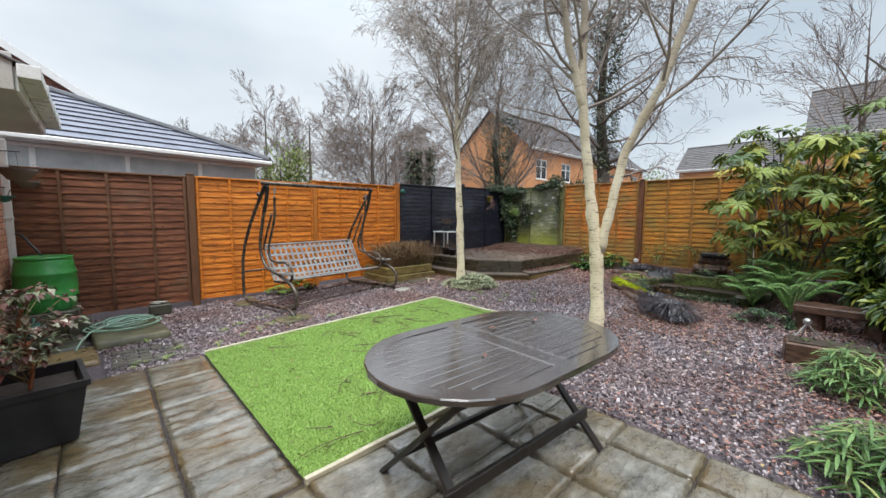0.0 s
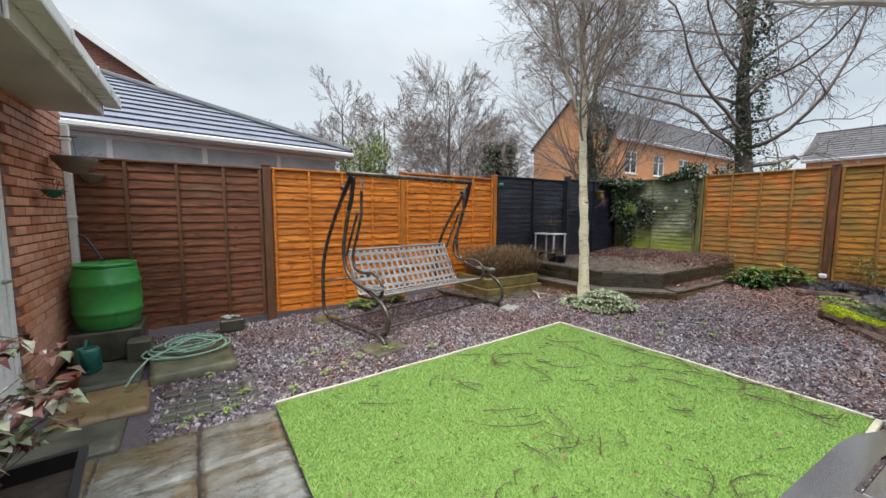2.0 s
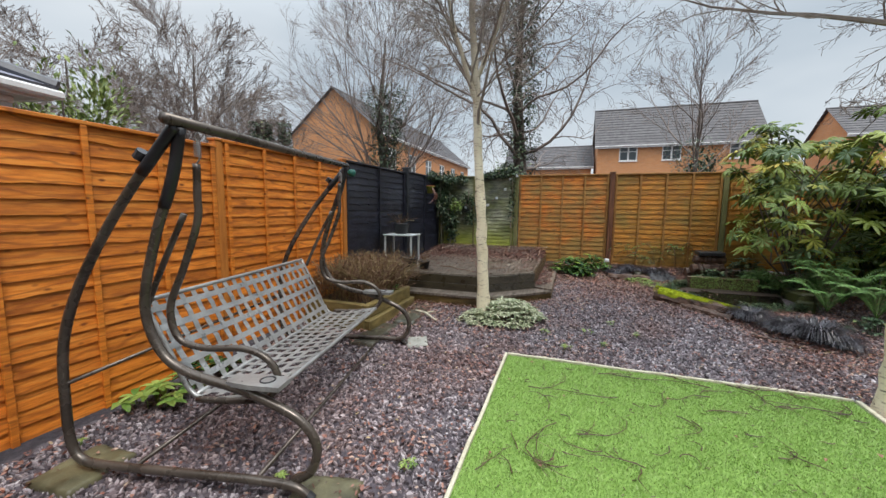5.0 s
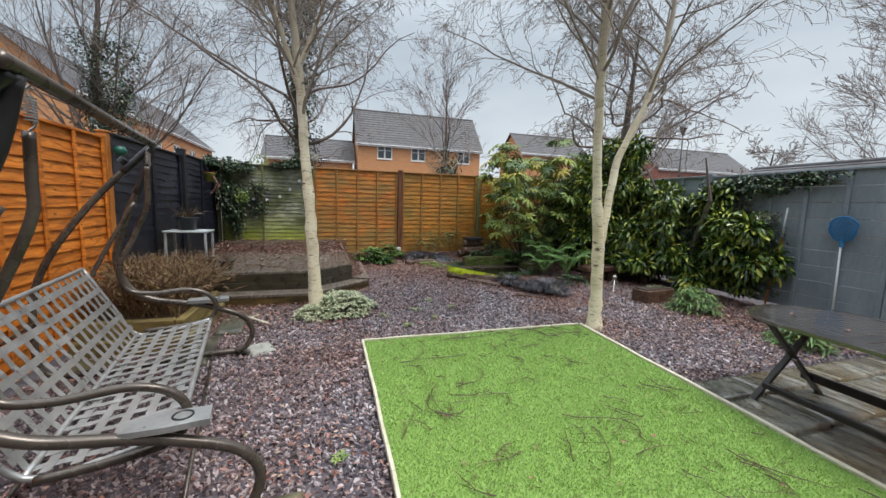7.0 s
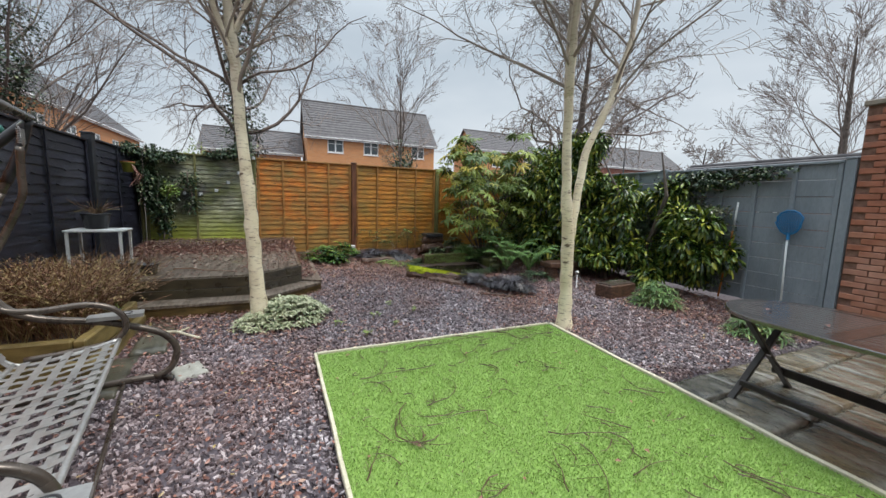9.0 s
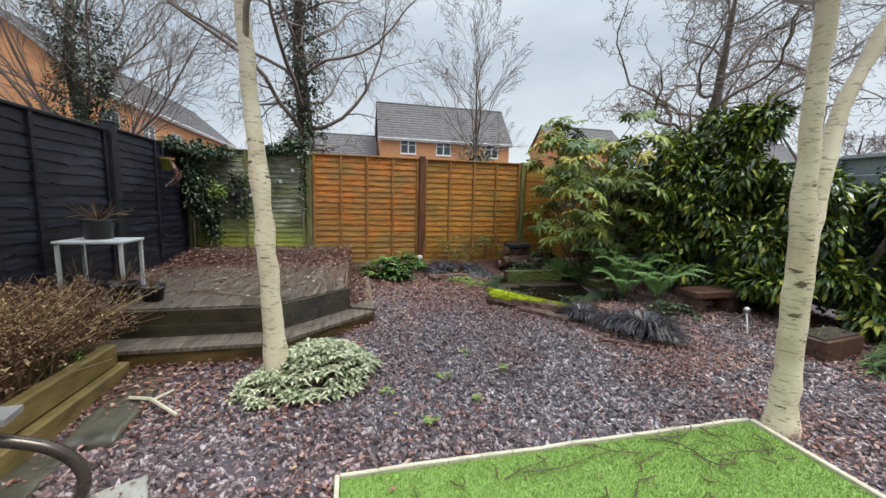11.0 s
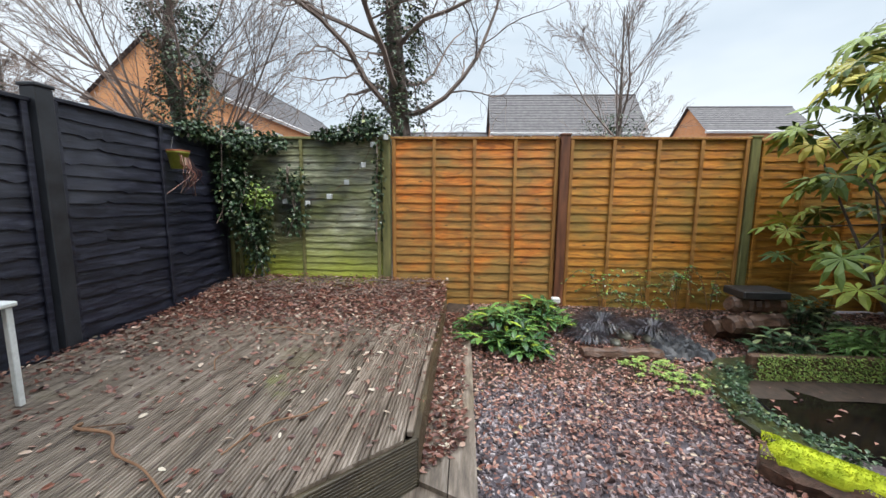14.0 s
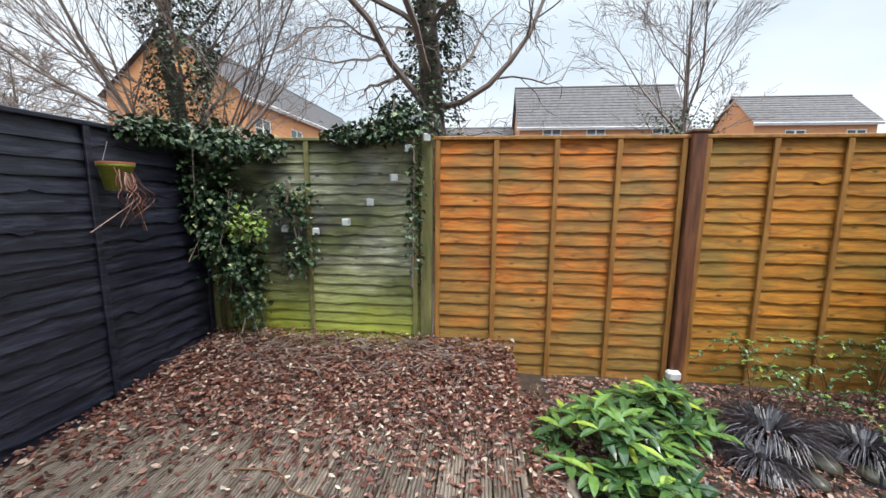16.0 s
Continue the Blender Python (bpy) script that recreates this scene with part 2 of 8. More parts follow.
def leafy(name, stops, rough=0.4, sub=0.0, island=True):
    m = Mat(name, rough, 0.0, 0.5)
    src = m.island() if island else m.obj_random()
    col = m.ramp(src, stops)
    col = m.mix(0.35, col, m.ramp(m.noise(14, 3), [(0.3, (0.45, 0.45, 0.45)), (0.7, (1.1, 1.1, 1.1))]), "MULTIPLY")
    m.color(col)
    if sub:
        m.b.inputs["Transmission Weight"].default_value = 0.0
        m.b.inputs["Subsurface Weight"].default_value = 0.0
    return m.m


M["litter"] = leafy("fallen_leaf", [(0.0, (0.045, 0.019, 0.014)), (0.35, (0.18, 0.068, 0.048)), (0.65, (0.33, 0.15, 0.11)), (0.88, (0.42, 0.25, 0.19)), (0.97, (0.50, 0.38, 0.30)), (1.0, (0.42, 0.32, 0.10))], 0.35)
M["dead_leaf"] = leafy("old_brown_leaf", [(0.0, (0.025, 0.009, 0.007)), (0.4, (0.11, 0.035, 0.024)), (0.78, (0.23, 0.095, 0.065)), (0.94, (0.38, 0.25, 0.19)), (1.0, (0.58, 0.52, 0.42))], 0.38)
M["turf"] = leafy("artificial_grass_blade", [(0.0, (0.21, 0.35, 0.075)), (0.5, (0.29, 0.46, 0.11)), (0.85, (0.36, 0.53, 0.16)), (1.0, (0.46, 0.57, 0.26))], 0.5)
M["turf_base"] = simple("turf_backing", (0.15, 0.27, 0.045), (0.24, 0.38, 0.08), 60, 0.7, bump=0.6)
M["laurel"] = leafy("laurel_leaf", [(0.0, (0.018, 0.042, 0.014)), (0.35, (0.05, 0.10, 0.022)), (0.65, (0.14, 0.22, 0.035)), (0.88, (0.30, 0.36, 0.05)), (1.0, (0.52, 0.50, 0.08))], 0.25)
M["ivy"] = leafy("ivy_leaf", [(0.0, (0.012, 0.032, 0.015)), (0.6, (0.035, 0.075, 0.03)), (0.9, (0.08, 0.13, 0.06)), (1.0, (0.30, 0.34, 0.15))], 0.35)
M["fatsia"] = leafy("fatsia_leaf", [(0.0, (0.05, 0.10, 0.025)), (0.4, (0.15, 0.22, 0.035)), (0.8, (0.28, 0.33, 0.05)), (1.0, (0.48, 0.38, 0.05))], 0.5, island=False)
M["variegated"] = leafy("silver_green_leaf", [(0.0, (0.09, 0.14, 0.055)), (0.4, (0.30, 0.34, 0.18)), (1.0, (0.66, 0.66, 0.46))], 0.5)
M["fern"] = leafy("fern_frond", [(0.0, (0.04, 0.11, 0.025)), (1.0, (0.17, 0.30, 0.08))], 0.5)
M["bamboo"] = leafy("narrow_leaf", [(0.0, (0.05, 0.12, 0.03)), (0.8, (0.15, 0.27, 0.08)), (1.0, (0.30, 0.33, 0.10))], 0.45)
M["hellebore"] = leafy("hellebore_leaf", [(0.0, (0.02, 0.055, 0.022)), (0.6, (0.065, 0.14, 0.04)), (0.9, (0.13, 0.24, 0.055)), (1.0, (0.32, 0.42, 0.05))], 0.22)
# The palest blades hold purple-grey highlights in their colour.
M["mondo"] = leafy("black_grass_blade", [(0.0, (0.008, 0.007, 0.009)), (0.7, (0.035, 0.032, 0.042)), (1.0, (0.19, 0.18, 0.21))], 0.32)
M["dry"] = leafy("dry_stem", [(0.0, (0.07, 0.032, 0.016)), (0.6, (0.20, 0.105, 0.055)), (1.0, (0.30, 0.25, 0.10))], 0.7)
M["conifer"] = leafy("pale_evergreen", [(0.0, (0.10, 0.15, 0.04)), (1.0, (0.32, 0.38, 0.12))], 0.6)
M["weed"] = leafy("weed_leaf", [(0.0, (0.10, 0.20, 0.03)), (1.0, (0.33, 0.42, 0.10))], 0.45)
M["moss"] = simple("bright_moss", (0.30, 0.38, 0.01), (0.60, 0.65, 0.03), 14, 0.9, bump=1.0)
M["twig"] = simple("grey_brown_twig", (0.14, 0.105, 0.09), (0.27, 0.215, 0.185), 3, 0.8)
M["birch_twig"] = simple("birch_twig_bark", (0.20, 0.16, 0.14), (0.40, 0.34, 0.29), 3, 0.7)
M["bark"] = simple("rough_bark", (0.055, 0.042, 0.034), (0.15, 0.12, 0.10), 10, 0.85, bump=0.9, stretch=(3, 3, 0.6))


def birch_material():
    m = Mat("white_birch_bark", 0.6)
    col = m.ramp(m.noise(3, 5), [(0.3, (0.64, 0.55, 0.37)), (0.6, (0.86, 0.78, 0.58))])
    lent = m.noise(26, 4, stretch=(0.55, 0.55, 2.6), rough=0.6)
    col = m.mix(m.ramp(lent, [(0.56, (0, 0, 0)), (0.64, (0.8, 0.8, 0.8))]), col, (0.34, 0.26, 0.17))
    scars = m.noise(8.5, 4, stretch=(0.8, 0.8, 3.0), rough=0.65)
    col = m.mix(m.ramp(scars, [(0.625, (0, 0, 0)), (0.66, (0.95, 0.95, 0.95))]), col, (0.13, 0.085, 0.055))
    sep = m.n.new("ShaderNodeSeparateXYZ")
    m.l.new(m.geo.outputs["Position"], sep.inputs[0])
    up = m.n.new("ShaderNodeMapRange")
    up.inputs["From Min"].default_value, up.inputs["From Max"].default_value = 1.8, 4.0
    m.l.new(sep.outputs["Z"], up.inputs["Value"])
    col = m.mix(up.outputs["Result"], col, m.mix(m.noise(5, 4), (0.22, 0.18, 0.14), (0.45, 0.39, 0.31)))
    m.color(col)
    m.bump(lent, 0.5, 0.006)
    return m.m


M["birch"] = birch_material()


def deck_material():
    m = Mat("weathered_decking", 0.45, 0.0, 0.5)
    g = m.noise(10, 6, stretch=(0.4, 3, 1), rough=0.65)
    col = m.ramp(g, [(0.3, (0.05, 0.038, 0.030)), (0.5, (0.15, 0.12, 0.095)), (0.7, (0.29, 0.245, 0.205)), (0.85, (0.41, 0.36, 0.31))])
    col = m.mix(m.ramp(m.noise(1.3, 4), [(0.58, (0, 0, 0)), (0.78, (0.6, 0.6, 0.6))]), col, (0.15, 0.14, 0.06))
    col = m.mix(m.ramp(m.noise(2.2, 5, rough=0.65), [(0.65, (0, 0, 0)), (0.72, (0.6, 0.6, 0.6))]), col, (0.17, 0.18, 0.06))
    col = m.mix(0.5, col, m.ramp(m.obj_random(), [(0, (0.6, 0.6, 0.6)), (1, (1.05, 1.03, 1.0))]), "MULTIPLY")
    m.color(col)
    m.bump(m.noise(30, 4, stretch=(0.3, 3, 1)), 0.4, 0.004)
    m.rough(m.noise(2.5, 3), 0.22, 0.6)
    return m.m


M["deck"] = deck_material()
M["pond_stone"] = simple("wet_mossy_pond_stone", (0.014, 0.015, 0.009), (0.075, 0.085, 0.022), 6, 0.35, bump=0.8)
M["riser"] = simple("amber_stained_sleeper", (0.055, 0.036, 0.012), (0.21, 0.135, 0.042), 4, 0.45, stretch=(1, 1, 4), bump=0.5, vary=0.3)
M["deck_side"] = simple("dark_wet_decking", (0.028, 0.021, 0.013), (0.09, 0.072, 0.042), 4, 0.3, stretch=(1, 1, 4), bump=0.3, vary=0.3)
M["sleeper"] = simple("algae_sleeper_wood", (0.10, 0.075, 0.022), (0.29, 0.215, 0.075), 4, 0.6, stretch=(1, 1, 3), bump=0.5, vary=0.3)
M["log"] = simple("wet_brown_timber", (0.03, 0.014, 0.009), (0.15, 0.08, 0.05), 14, 0.45, stretch=(2.5, 0.7, 2.5), bump=1.0)


def brick_material(name, a, b, c):
    m = Mat(name, 0.55)
    col = m.ramp(m.obj_random(), [(0.0, a), (0.5, b), (1.0, c)])
    col = m.mix(0.5, col, m.ramp(m.noise(12, 5), [(0.3, (0.5, 0.5, 0.5)), (0.7, (1.1, 1.08, 1.05))]), "MULTIPLY")
    # Pale pink patches: efflorescence plus wet glare painted into the brick colour.
    bloom_and_glare = m.ramp(m.noise(1.1, 4, rough=0.6), [(0.50, (0, 0, 0)), (0.72, (0.55, 0.55, 0.55))])
    col = m.mix(bloom_and_glare, col, (0.60, 0.40, 0.32))
    m.color(col)
    m.bump(m.noise(60, 4), 0.5, 0.004)
    m.rough(m.noise(1.5, 2), 0.22, 0.65)
    return m.m


M["brick"] = brick_material("red_brick", (0.33, 0.125, 0.075), (0.43, 0.175, 0.105), (0.50, 0.23, 0.15))
M["house_brick"] = brick_material("salmon_brick", (0.50, 0.19, 0.11), (0.62, 0.27, 0.16), (0.70, 0.36, 0.24))
M["mortar"] = simple("brown_mortar", (0.15, 0.08, 0.055), (0.27, 0.16, 0.12), 20, 0.85, bump=0.4)
M["coping"] = simple("weathered_stone_coping", (0.20, 0.17, 0.13), (0.36, 0.32, 0.26), 5, 0.7, bump=0.5)


def far_brick(name, c1, c2, mortar):
    m = Mat(name, 0.8)
    t = m.n.new("ShaderNodeTexBrick")
    t.inputs["Scale"].default_value = 1.0
    t.inputs["Brick Width"].default_value, t.inputs["Row Height"].default_value, t.inputs["Mortar Size"].default_value = 0.225, 0.075, 0.008
    for k, v in (("Color1", c1), ("Color2", c2), ("Mortar", mortar)):
        t.inputs[k].default_value = (*v, 1)
    sep, comb, add = m.n.new("ShaderNodeSeparateXYZ"), m.n.new("ShaderNodeCombineXYZ"), m.n.new("ShaderNodeMath")
    m.l.new(m.geo.outputs["Position"], sep.inputs[0])
    m.l.new(sep.outputs["X"], add.inputs[0])
    m.l.new(sep.outputs["Y"], add.inputs[1])
    m.l.new(add.outputs[0], comb.inputs["X"])
    m.l.new(sep.outputs["Z"], comb.inputs["Y"])
    m.l.new(comb.outputs[0], t.inputs["Vector"])
    m.color(m.mix(0.3, t.outputs["Color"], m.ramp(m.noise(1.2, 4), [(0.3, (0.6, 0.6, 0.6)), (0.7, (1, 1, 1))]), "MULTIPLY"))
    return m.m


M["orange_brick"] = far_brick("orange_brick", (0.62, 0.28, 0.11), (0.54, 0.22, 0.085), (0.52, 0.32, 0.19))
M["red_far_brick"] = far_brick("far_red_brick", (0.33, 0.11, 0.07), (0.25, 0.08, 0.055), (0.35, 0.25, 0.2))
M["roof_tile"] = simple("grey_roof_tile", (0.075, 0.07, 0.075), (0.14, 0.132, 0.135), 3, 0.72, bump=0.2)
M["lilac_tile"] = simple("pale_roof_tile", (0.15, 0.16, 0.20), (0.25, 0.265, 0.33), 4, 0.5, spec=0.3, bump=0.2)
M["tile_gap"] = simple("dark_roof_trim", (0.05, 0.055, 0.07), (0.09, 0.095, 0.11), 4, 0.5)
M["upvc"] = simple("white_upvc", (0.78, 0.78, 0.77), (0.87, 0.87, 0.86), 2, 0.3, bump=0.02)
M["soffit"] = simple("off_white_soffit", (0.50, 0.48, 0.45), (0.64, 0.62, 0.59), 2, 0.5, bump=0.05)


def glass():
    m = Mat("window_glass", 0.03, 0.0, 0.8)
    m.color((0.03, 0.04, 0.045))
    return m.m


M["glass"] = glass()
# Pane colour holds blinds and a painted sky reflection; on light cubes, frosting.
M["pale_glass"] = simple("pale_blinds_reflection_frost_glass", (0.34, 0.38, 0.40), (0.55, 0.58, 0.59), 3, 0.12, bump=0.01)
M["liner"] = simple("grey_black_pond_liner", (0.022, 0.024, 0.028), (0.06, 0.063, 0.072), 6, 0.55, bump=0.2)
M["black_plastic"] = simple("black_plastic", (0.012, 0.012, 0.014), (0.03, 0.03, 0.034), 6, 0.35, bump=0.05)
M["green_plastic"] = simple("green_plastic", (0.035, 0.26, 0.05), (0.06, 0.36, 0.08), 2, 0.3, bump=0.03)
M["dark_green_plastic"] = simple("dark_green_plastic", (0.01, 0.10, 0.075), (0.02, 0.16, 0.12), 2, 0.3, bump=0.03)
M["terracotta"] = simple("terracotta", (0.30, 0.09, 0.04), (0.42, 0.15, 0.07), 6, 0.6)
M["bronze"] = simple("bronze_painted_steel", (0.065, 0.052, 0.043), (0.15, 0.125, 0.105), 5, 0.28, 0.45, bump=0.1)
M["strap"] = simple("grey_painted_steel_strap", (0.27, 0.27, 0.265), (0.47, 0.47, 0.46), 5, 0.32, 0.5, bump=0.1)
M["steel"] = simple("dull_steel", (0.35, 0.35, 0.35), (0.55, 0.55, 0.54), 5, 0.35, 0.8, bump=0.1)
# Same stained wood as the tabletop, painted darker for the shaded legs and bearers.
M["table_leg"] = simple("shaded_leg_wood", (0.014, 0.012, 0.011), (0.035, 0.028, 0.025), 6, 0.35, bump=0.12, stretch=(4, 4, 1))
M["table_wood"] = simple("black_brown_stained_wood", (0.035, 0.027, 0.024), (0.080, 0.062, 0.055), 5, 0.16, bump=0.12, stretch=(1, 4, 4), spec=0.9)
M["table_wood"].node_tree.nodes["Principled BSDF"].inputs["Coat Weight"].default_value = 1.0
M["table_wood"].node_tree.nodes["Principled BSDF"].inputs["Coat IOR"].default_value = 1.9
M["table_wood"].node_tree.nodes["Principled BSDF"].inputs["Coat Roughness"].default_value = 0.12
M["edging"] = simple("cream_edging", (0.50, 0.46, 0.33), (0.68, 0.64, 0.50), 8, 0.6, bump=0.3)
M["hose"] = simple("pale_green_hose", (0.20, 0.36, 0.27), (0.36, 0.50, 0.40), 30, 0.4)
M["white_paint"] = simple("white_paint", (0.6, 0.63, 0.62), (0.78, 0.80, 0.79), 6, 0.45)
M["blue"] = simple("blue_net_plastic", (0.01, 0.14, 0.34), (0.02, 0.22, 0.48), 10, 0.5)
M["red_leaf"] = leafy("burgundy_leaf", [(0.0, (0.07, 0.02, 0.02)), (0.35, (0.20, 0.06, 0.045)), (0.55, (0.09, 0.14, 0.05)), (0.8, (0.34, 0.36, 0.22)), (1.0, (0.68, 0.60, 0.50))], 0.45)
M["water"] = simple("pond_water", (0.006, 0.005, 0.004), (0.012, 0.010, 0.008), 3, 0.06, bump=0.02)
M["lime_pot"] = simple("lime_ceramic", (0.22, 0.26, 0.03), (0.38, 0.42, 0.08), 10, 0.4)
M["fabric"] = simple("white_cloth", (0.6, 0.6, 0.6), (0.8, 0.8, 0.8), 12, 0.8)


# ---- mesh builders ----
class Geo:
    """Vertices and faces gathered for one mesh."""

    def __init__(self):
        self.v, self.f = [], []

    def poly(self, pts):
        n = len(self.v)
        self.v.extend(tuple(p) for p in pts)
        self.f.append(tuple(range(n, n + len(pts))))

    def box(self, x0, x1, y0, y1, z0, z1, bev=0.004, m=None):
        n = len(self.v)
        c = [(x0 + x1) / 2, (y0 + y1) / 2, (z0 + z1) / 2]
        h = [abs(x1 - x0) / 2, abs(y1 - y0) / 2, abs(z1 - z0) / 2]
        b = min(bev, *[q * 0.45 for q in h])
        idx = {}
        for sx in (-1, 1):
            for sy in (-1, 1):
                for sz in (-1, 1):
                    for a in range(3):
                        s = (sx, sy, sz)
                        p = [c[k] + s[k] * (h[k] - (0 if k == a else b)) for k in range(3)]
                        if m is not None:
                            p = tuple(m @ Vector(p))
                        idx[(s, a)] = len(self.v)
                        self.v.append(tuple(p))
        for a in range(3):
            u, w = (a + 1) % 3, (a + 2) % 3
            for s in (-1, 1):
                q = []
                for su, sw in ((-1, -1), (1, -1), (1, 1), (-1, 1)):
                    k = [0, 0, 0]
                    k[a], k[u], k[w] = s, su, sw
                    q.append(idx[(tuple(k), a)])
                self.f.append(tuple(q if s > 0 else q[::-1]))
            for su in (-1, 1):
                for sw in (-1, 1):
                    lo, hi = [0, 0, 0], [0, 0, 0]
                    lo[a], hi[a] = -1, 1
                    lo[u] = hi[u] = su
                    lo[w] = hi[w] = sw
                    lo, hi = tuple(lo), tuple(hi)
                    q = [idx[(lo, u)], idx[(hi, u)], idx[(hi, w)], idx[(lo, w)]]
                    self.f.append(tuple(q if su * sw < 0 else q[::-1]))
        for s in itertools_signs:
            q = [idx[(s, 0)], idx[(s, 1)], idx[(s, 2)]]
            self.f.append(tuple(q if s[0] * s[1] * s[2] > 0 else q[::-1]))
        return self

    def beam(self, a, b, w, d, bev=0.004, roll=0.0):
        """A bar of width w and depth d from a to b."""
        a, b = Vector(a), Vector(b)
        q = (b - a).to_track_quat("X", "Z").to_matrix().to_4x4()
        mm = Matrix.Translation(a) @ q @ pose(0, 0, 0, roll)
        return self.box(0, (b - a).length, -w / 2, w / 2, -d / 2, d / 2, bev, mm)

    def tube(self, pts, rad, sides=8, cap=True):
        pts = [Vector(p) for p in pts]
        rs = rad if isinstance(rad, (list, tuple)) else [rad] * len(pts)
        n0 = len(self.v)
        d = (pts[1] - pts[0]).normalized()
        up = Vector((0, 0, 1)) if abs(d.z) < 0.9 else Vector((1, 0, 0))
        a = d.cross(up).normalized()
        last = len(pts) - 1
        for i, p in enumerate(pts):
            t = (pts[min(i + 1, last)] - pts[max(i - 1, 0)])
            t = t.normalized() if t.length > 1e-9 else d
            a = (a - t * a.dot(t))
            a = a.normalized() if a.length > 1e-6 else t.orthogonal().normalized()
            b = t.cross(a)
            for k in range(sides):
                w = 2 * math.pi * k / sides
                self.v.append(tuple(p + (a * math.cos(w) + b * math.sin(w)) * rs[i]))
        for i in range(last):
            for k in range(sides):
                k2 = (k + 1) % sides
                self.f.append((n0 + i * sides + k, n0 + i * sides + k2, n0 + (i + 1) * sides + k2, n0 + (i + 1) * sides + k))
        if cap and sides > 3:
            self.f.append(tuple(n0 + k for k in range(sides))[::-1])
            self.f.append(tuple(n0 + last * sides + k for k in range(sides)))
        return self

    def lathe(self, prof, n=24, c=(0, 0, 0), sx=1.0, sy=1.0):
        n0 = len(self.v)
        for r, z in prof:
            for k in range(n):
                w = 2 * math.pi * k / n
                self.v.append((c[0] + sx * r * math.cos(w), c[1] + sy * r * math.sin(w), c[2] + z))
        for i in range(len(prof) - 1):
            for k in range(n):
                k2 = (k + 1) % n
                self.f.append((n0 + i * n + k, n0 + i * n + k2, n0 + (i + 1) * n + k2, n0 + (i + 1) * n + k))
        self.f.append(tuple(n0 + k for k in range(n))[::-1])
        self.f.append(tuple(n0 + (len(prof) - 1) * n + k for k in range(n)))
        return self

    def prism(self, pts, z0, z1):
        """A flat outline, counter-clockwise from above, given height."""
        n, k = len(self.v), len(pts)
        self.v += [(x, y, z0) for x, y in pts] + [(x, y, z1) for x, y in pts]
        self.f.append(tuple(range(n + k - 1, n - 1, -1)))
        self.f.append(tuple(range(n + k, n + 2 * k)))
        for i in range(k):
            j = (i + 1) % k
            self.f.append((n + i, n + j, n + k + j, n + k + i))
        return self

    def leaf(self, p, d, up, length, width, fold=0.15, droop=0.2):
        """A pointed leaf of two folded halves from p along d."""
        d = d.normalized()
        s = d.cross(up)
        s = s.normalized() if s.length > 1e-5 else d.orthogonal().normalized()
        u = s.cross(d)
        mid = p + d * length * 0.5 + u * (length * 0.06)
        tip = p + d * length - u * (length * droop)
        n = len(self.v)
        self.v += [tuple(p), tuple(mid + s * width / 2 + u * width * fold), tuple(tip), tuple(mid - s * width / 2 + u * width * fold), tuple(mid)]
        self.f += [(n, n + 4, n + 1), (n + 4, n + 2, n + 1), (n, n + 3, n + 4), (n + 4, n + 3, n + 2)]
        return self

    def curled(self, p, d, up, length, width, fold, droop, rng):
        """A fallen leaf or torn piece of one: an uneven outline round a creased middle."""
        d = d.normalized()
        s = d.cross(up)
        s = s.normalized() if s.length > 1e-5 else d.orthogonal().normalized()
        u = s.cross(d)
        n = len(self.v)
        self.v.append(tuple(p + d * length * 0.5))
        ring = ((0, 0), (0.22, 0.42), (0.6, 0.5), (1.0, 0.08), (0.66, -0.46), (0.25, -0.4))
        for a, b in ring:
            b *= rng.uniform(0.65, 1.15)
            a = a * rng.uniform(0.88, 1.08)
            self.v.append(tuple(p + d * length * a + s * width * b + u * (width * fold * abs(b) * 1.6 - length * droop * max(a - 0.5, 0))))
        for k in range(6):
            self.f.append((n, n + 1 + (k + 1) % 6, n + 1 + k))
        return self

    def blade(self, p, d, up, length, width, fold=0.15, droop=0.2):
        """A long leaf with a rounded outline, folded along its rib and bending over."""
        d = d.normalized()
        s = d.cross(up)
        s = s.normalized() if s.length > 1e-5 else d.orthogonal().normalized()
        u = s.cross(d)
        n = len(self.v)
        for a, w in ((0, 0.12), (0.3, 0.85), (0.62, 1.0), (0.85, 0.6)):
            c = p + d * length * a + u * length * (0.10 * a - droop * a * a)
            self.v += [tuple(c - s * width * w / 2 + u * width * w * fold), tuple(c), tuple(c + s * width * w / 2 + u * width * w * fold)]
        self.v.append(tuple(p + d * length + u * length * (0.1 - droop)))
        for k in range(3):
            a = n + 3 * k
            self.f += [(a, a + 1, a + 4, a + 3), (a + 1, a + 2, a + 5, a + 4)]
        self.f += [(n + 9, n + 10, n + 12), (n + 10, n + 11, n + 12)]
        return self

    def mesh(self, name, smooth=False):
        me = bpy.data.meshes.new(name)
        me.from_pydata(self.v, [], self.f)
        if smooth:
            me.polygons.foreach_set("use_smooth", [True] * len(me.polygons))
        me.update()
        return me


itertools_signs = [(a, b, c) for a in (-1, 1) for b in (-1, 1) for c in (-1, 1)]


def base(name, at=(0, 0, 0), label="", category="", group="", kind="", rz=0.0):
    """An Empty at a thing's foot."""
    ob = new(name)
    ob.matrix_basis = pose(*at, 0, 0, rz)
    ob.empty_display_size = 0.1
    return tagged(ob, label, category, group, kind)


def part(name, geo, material, parent=None, label="", smooth=False, category="", group="", kind="", at=None):
    """One mesh object under a thing or a part; geo is a Geo or a mesh that is shared."""
    me = geo if isinstance(geo, bpy.types.Mesh) else geo.mesh(name, smooth)
    if not me.materials:
        me.materials.append(material)
    ob = new(name, me)
    ob.parent = parent
    if at is not None:
        ob.matrix_basis = at
    return tagged(ob, label, category, group, kind)


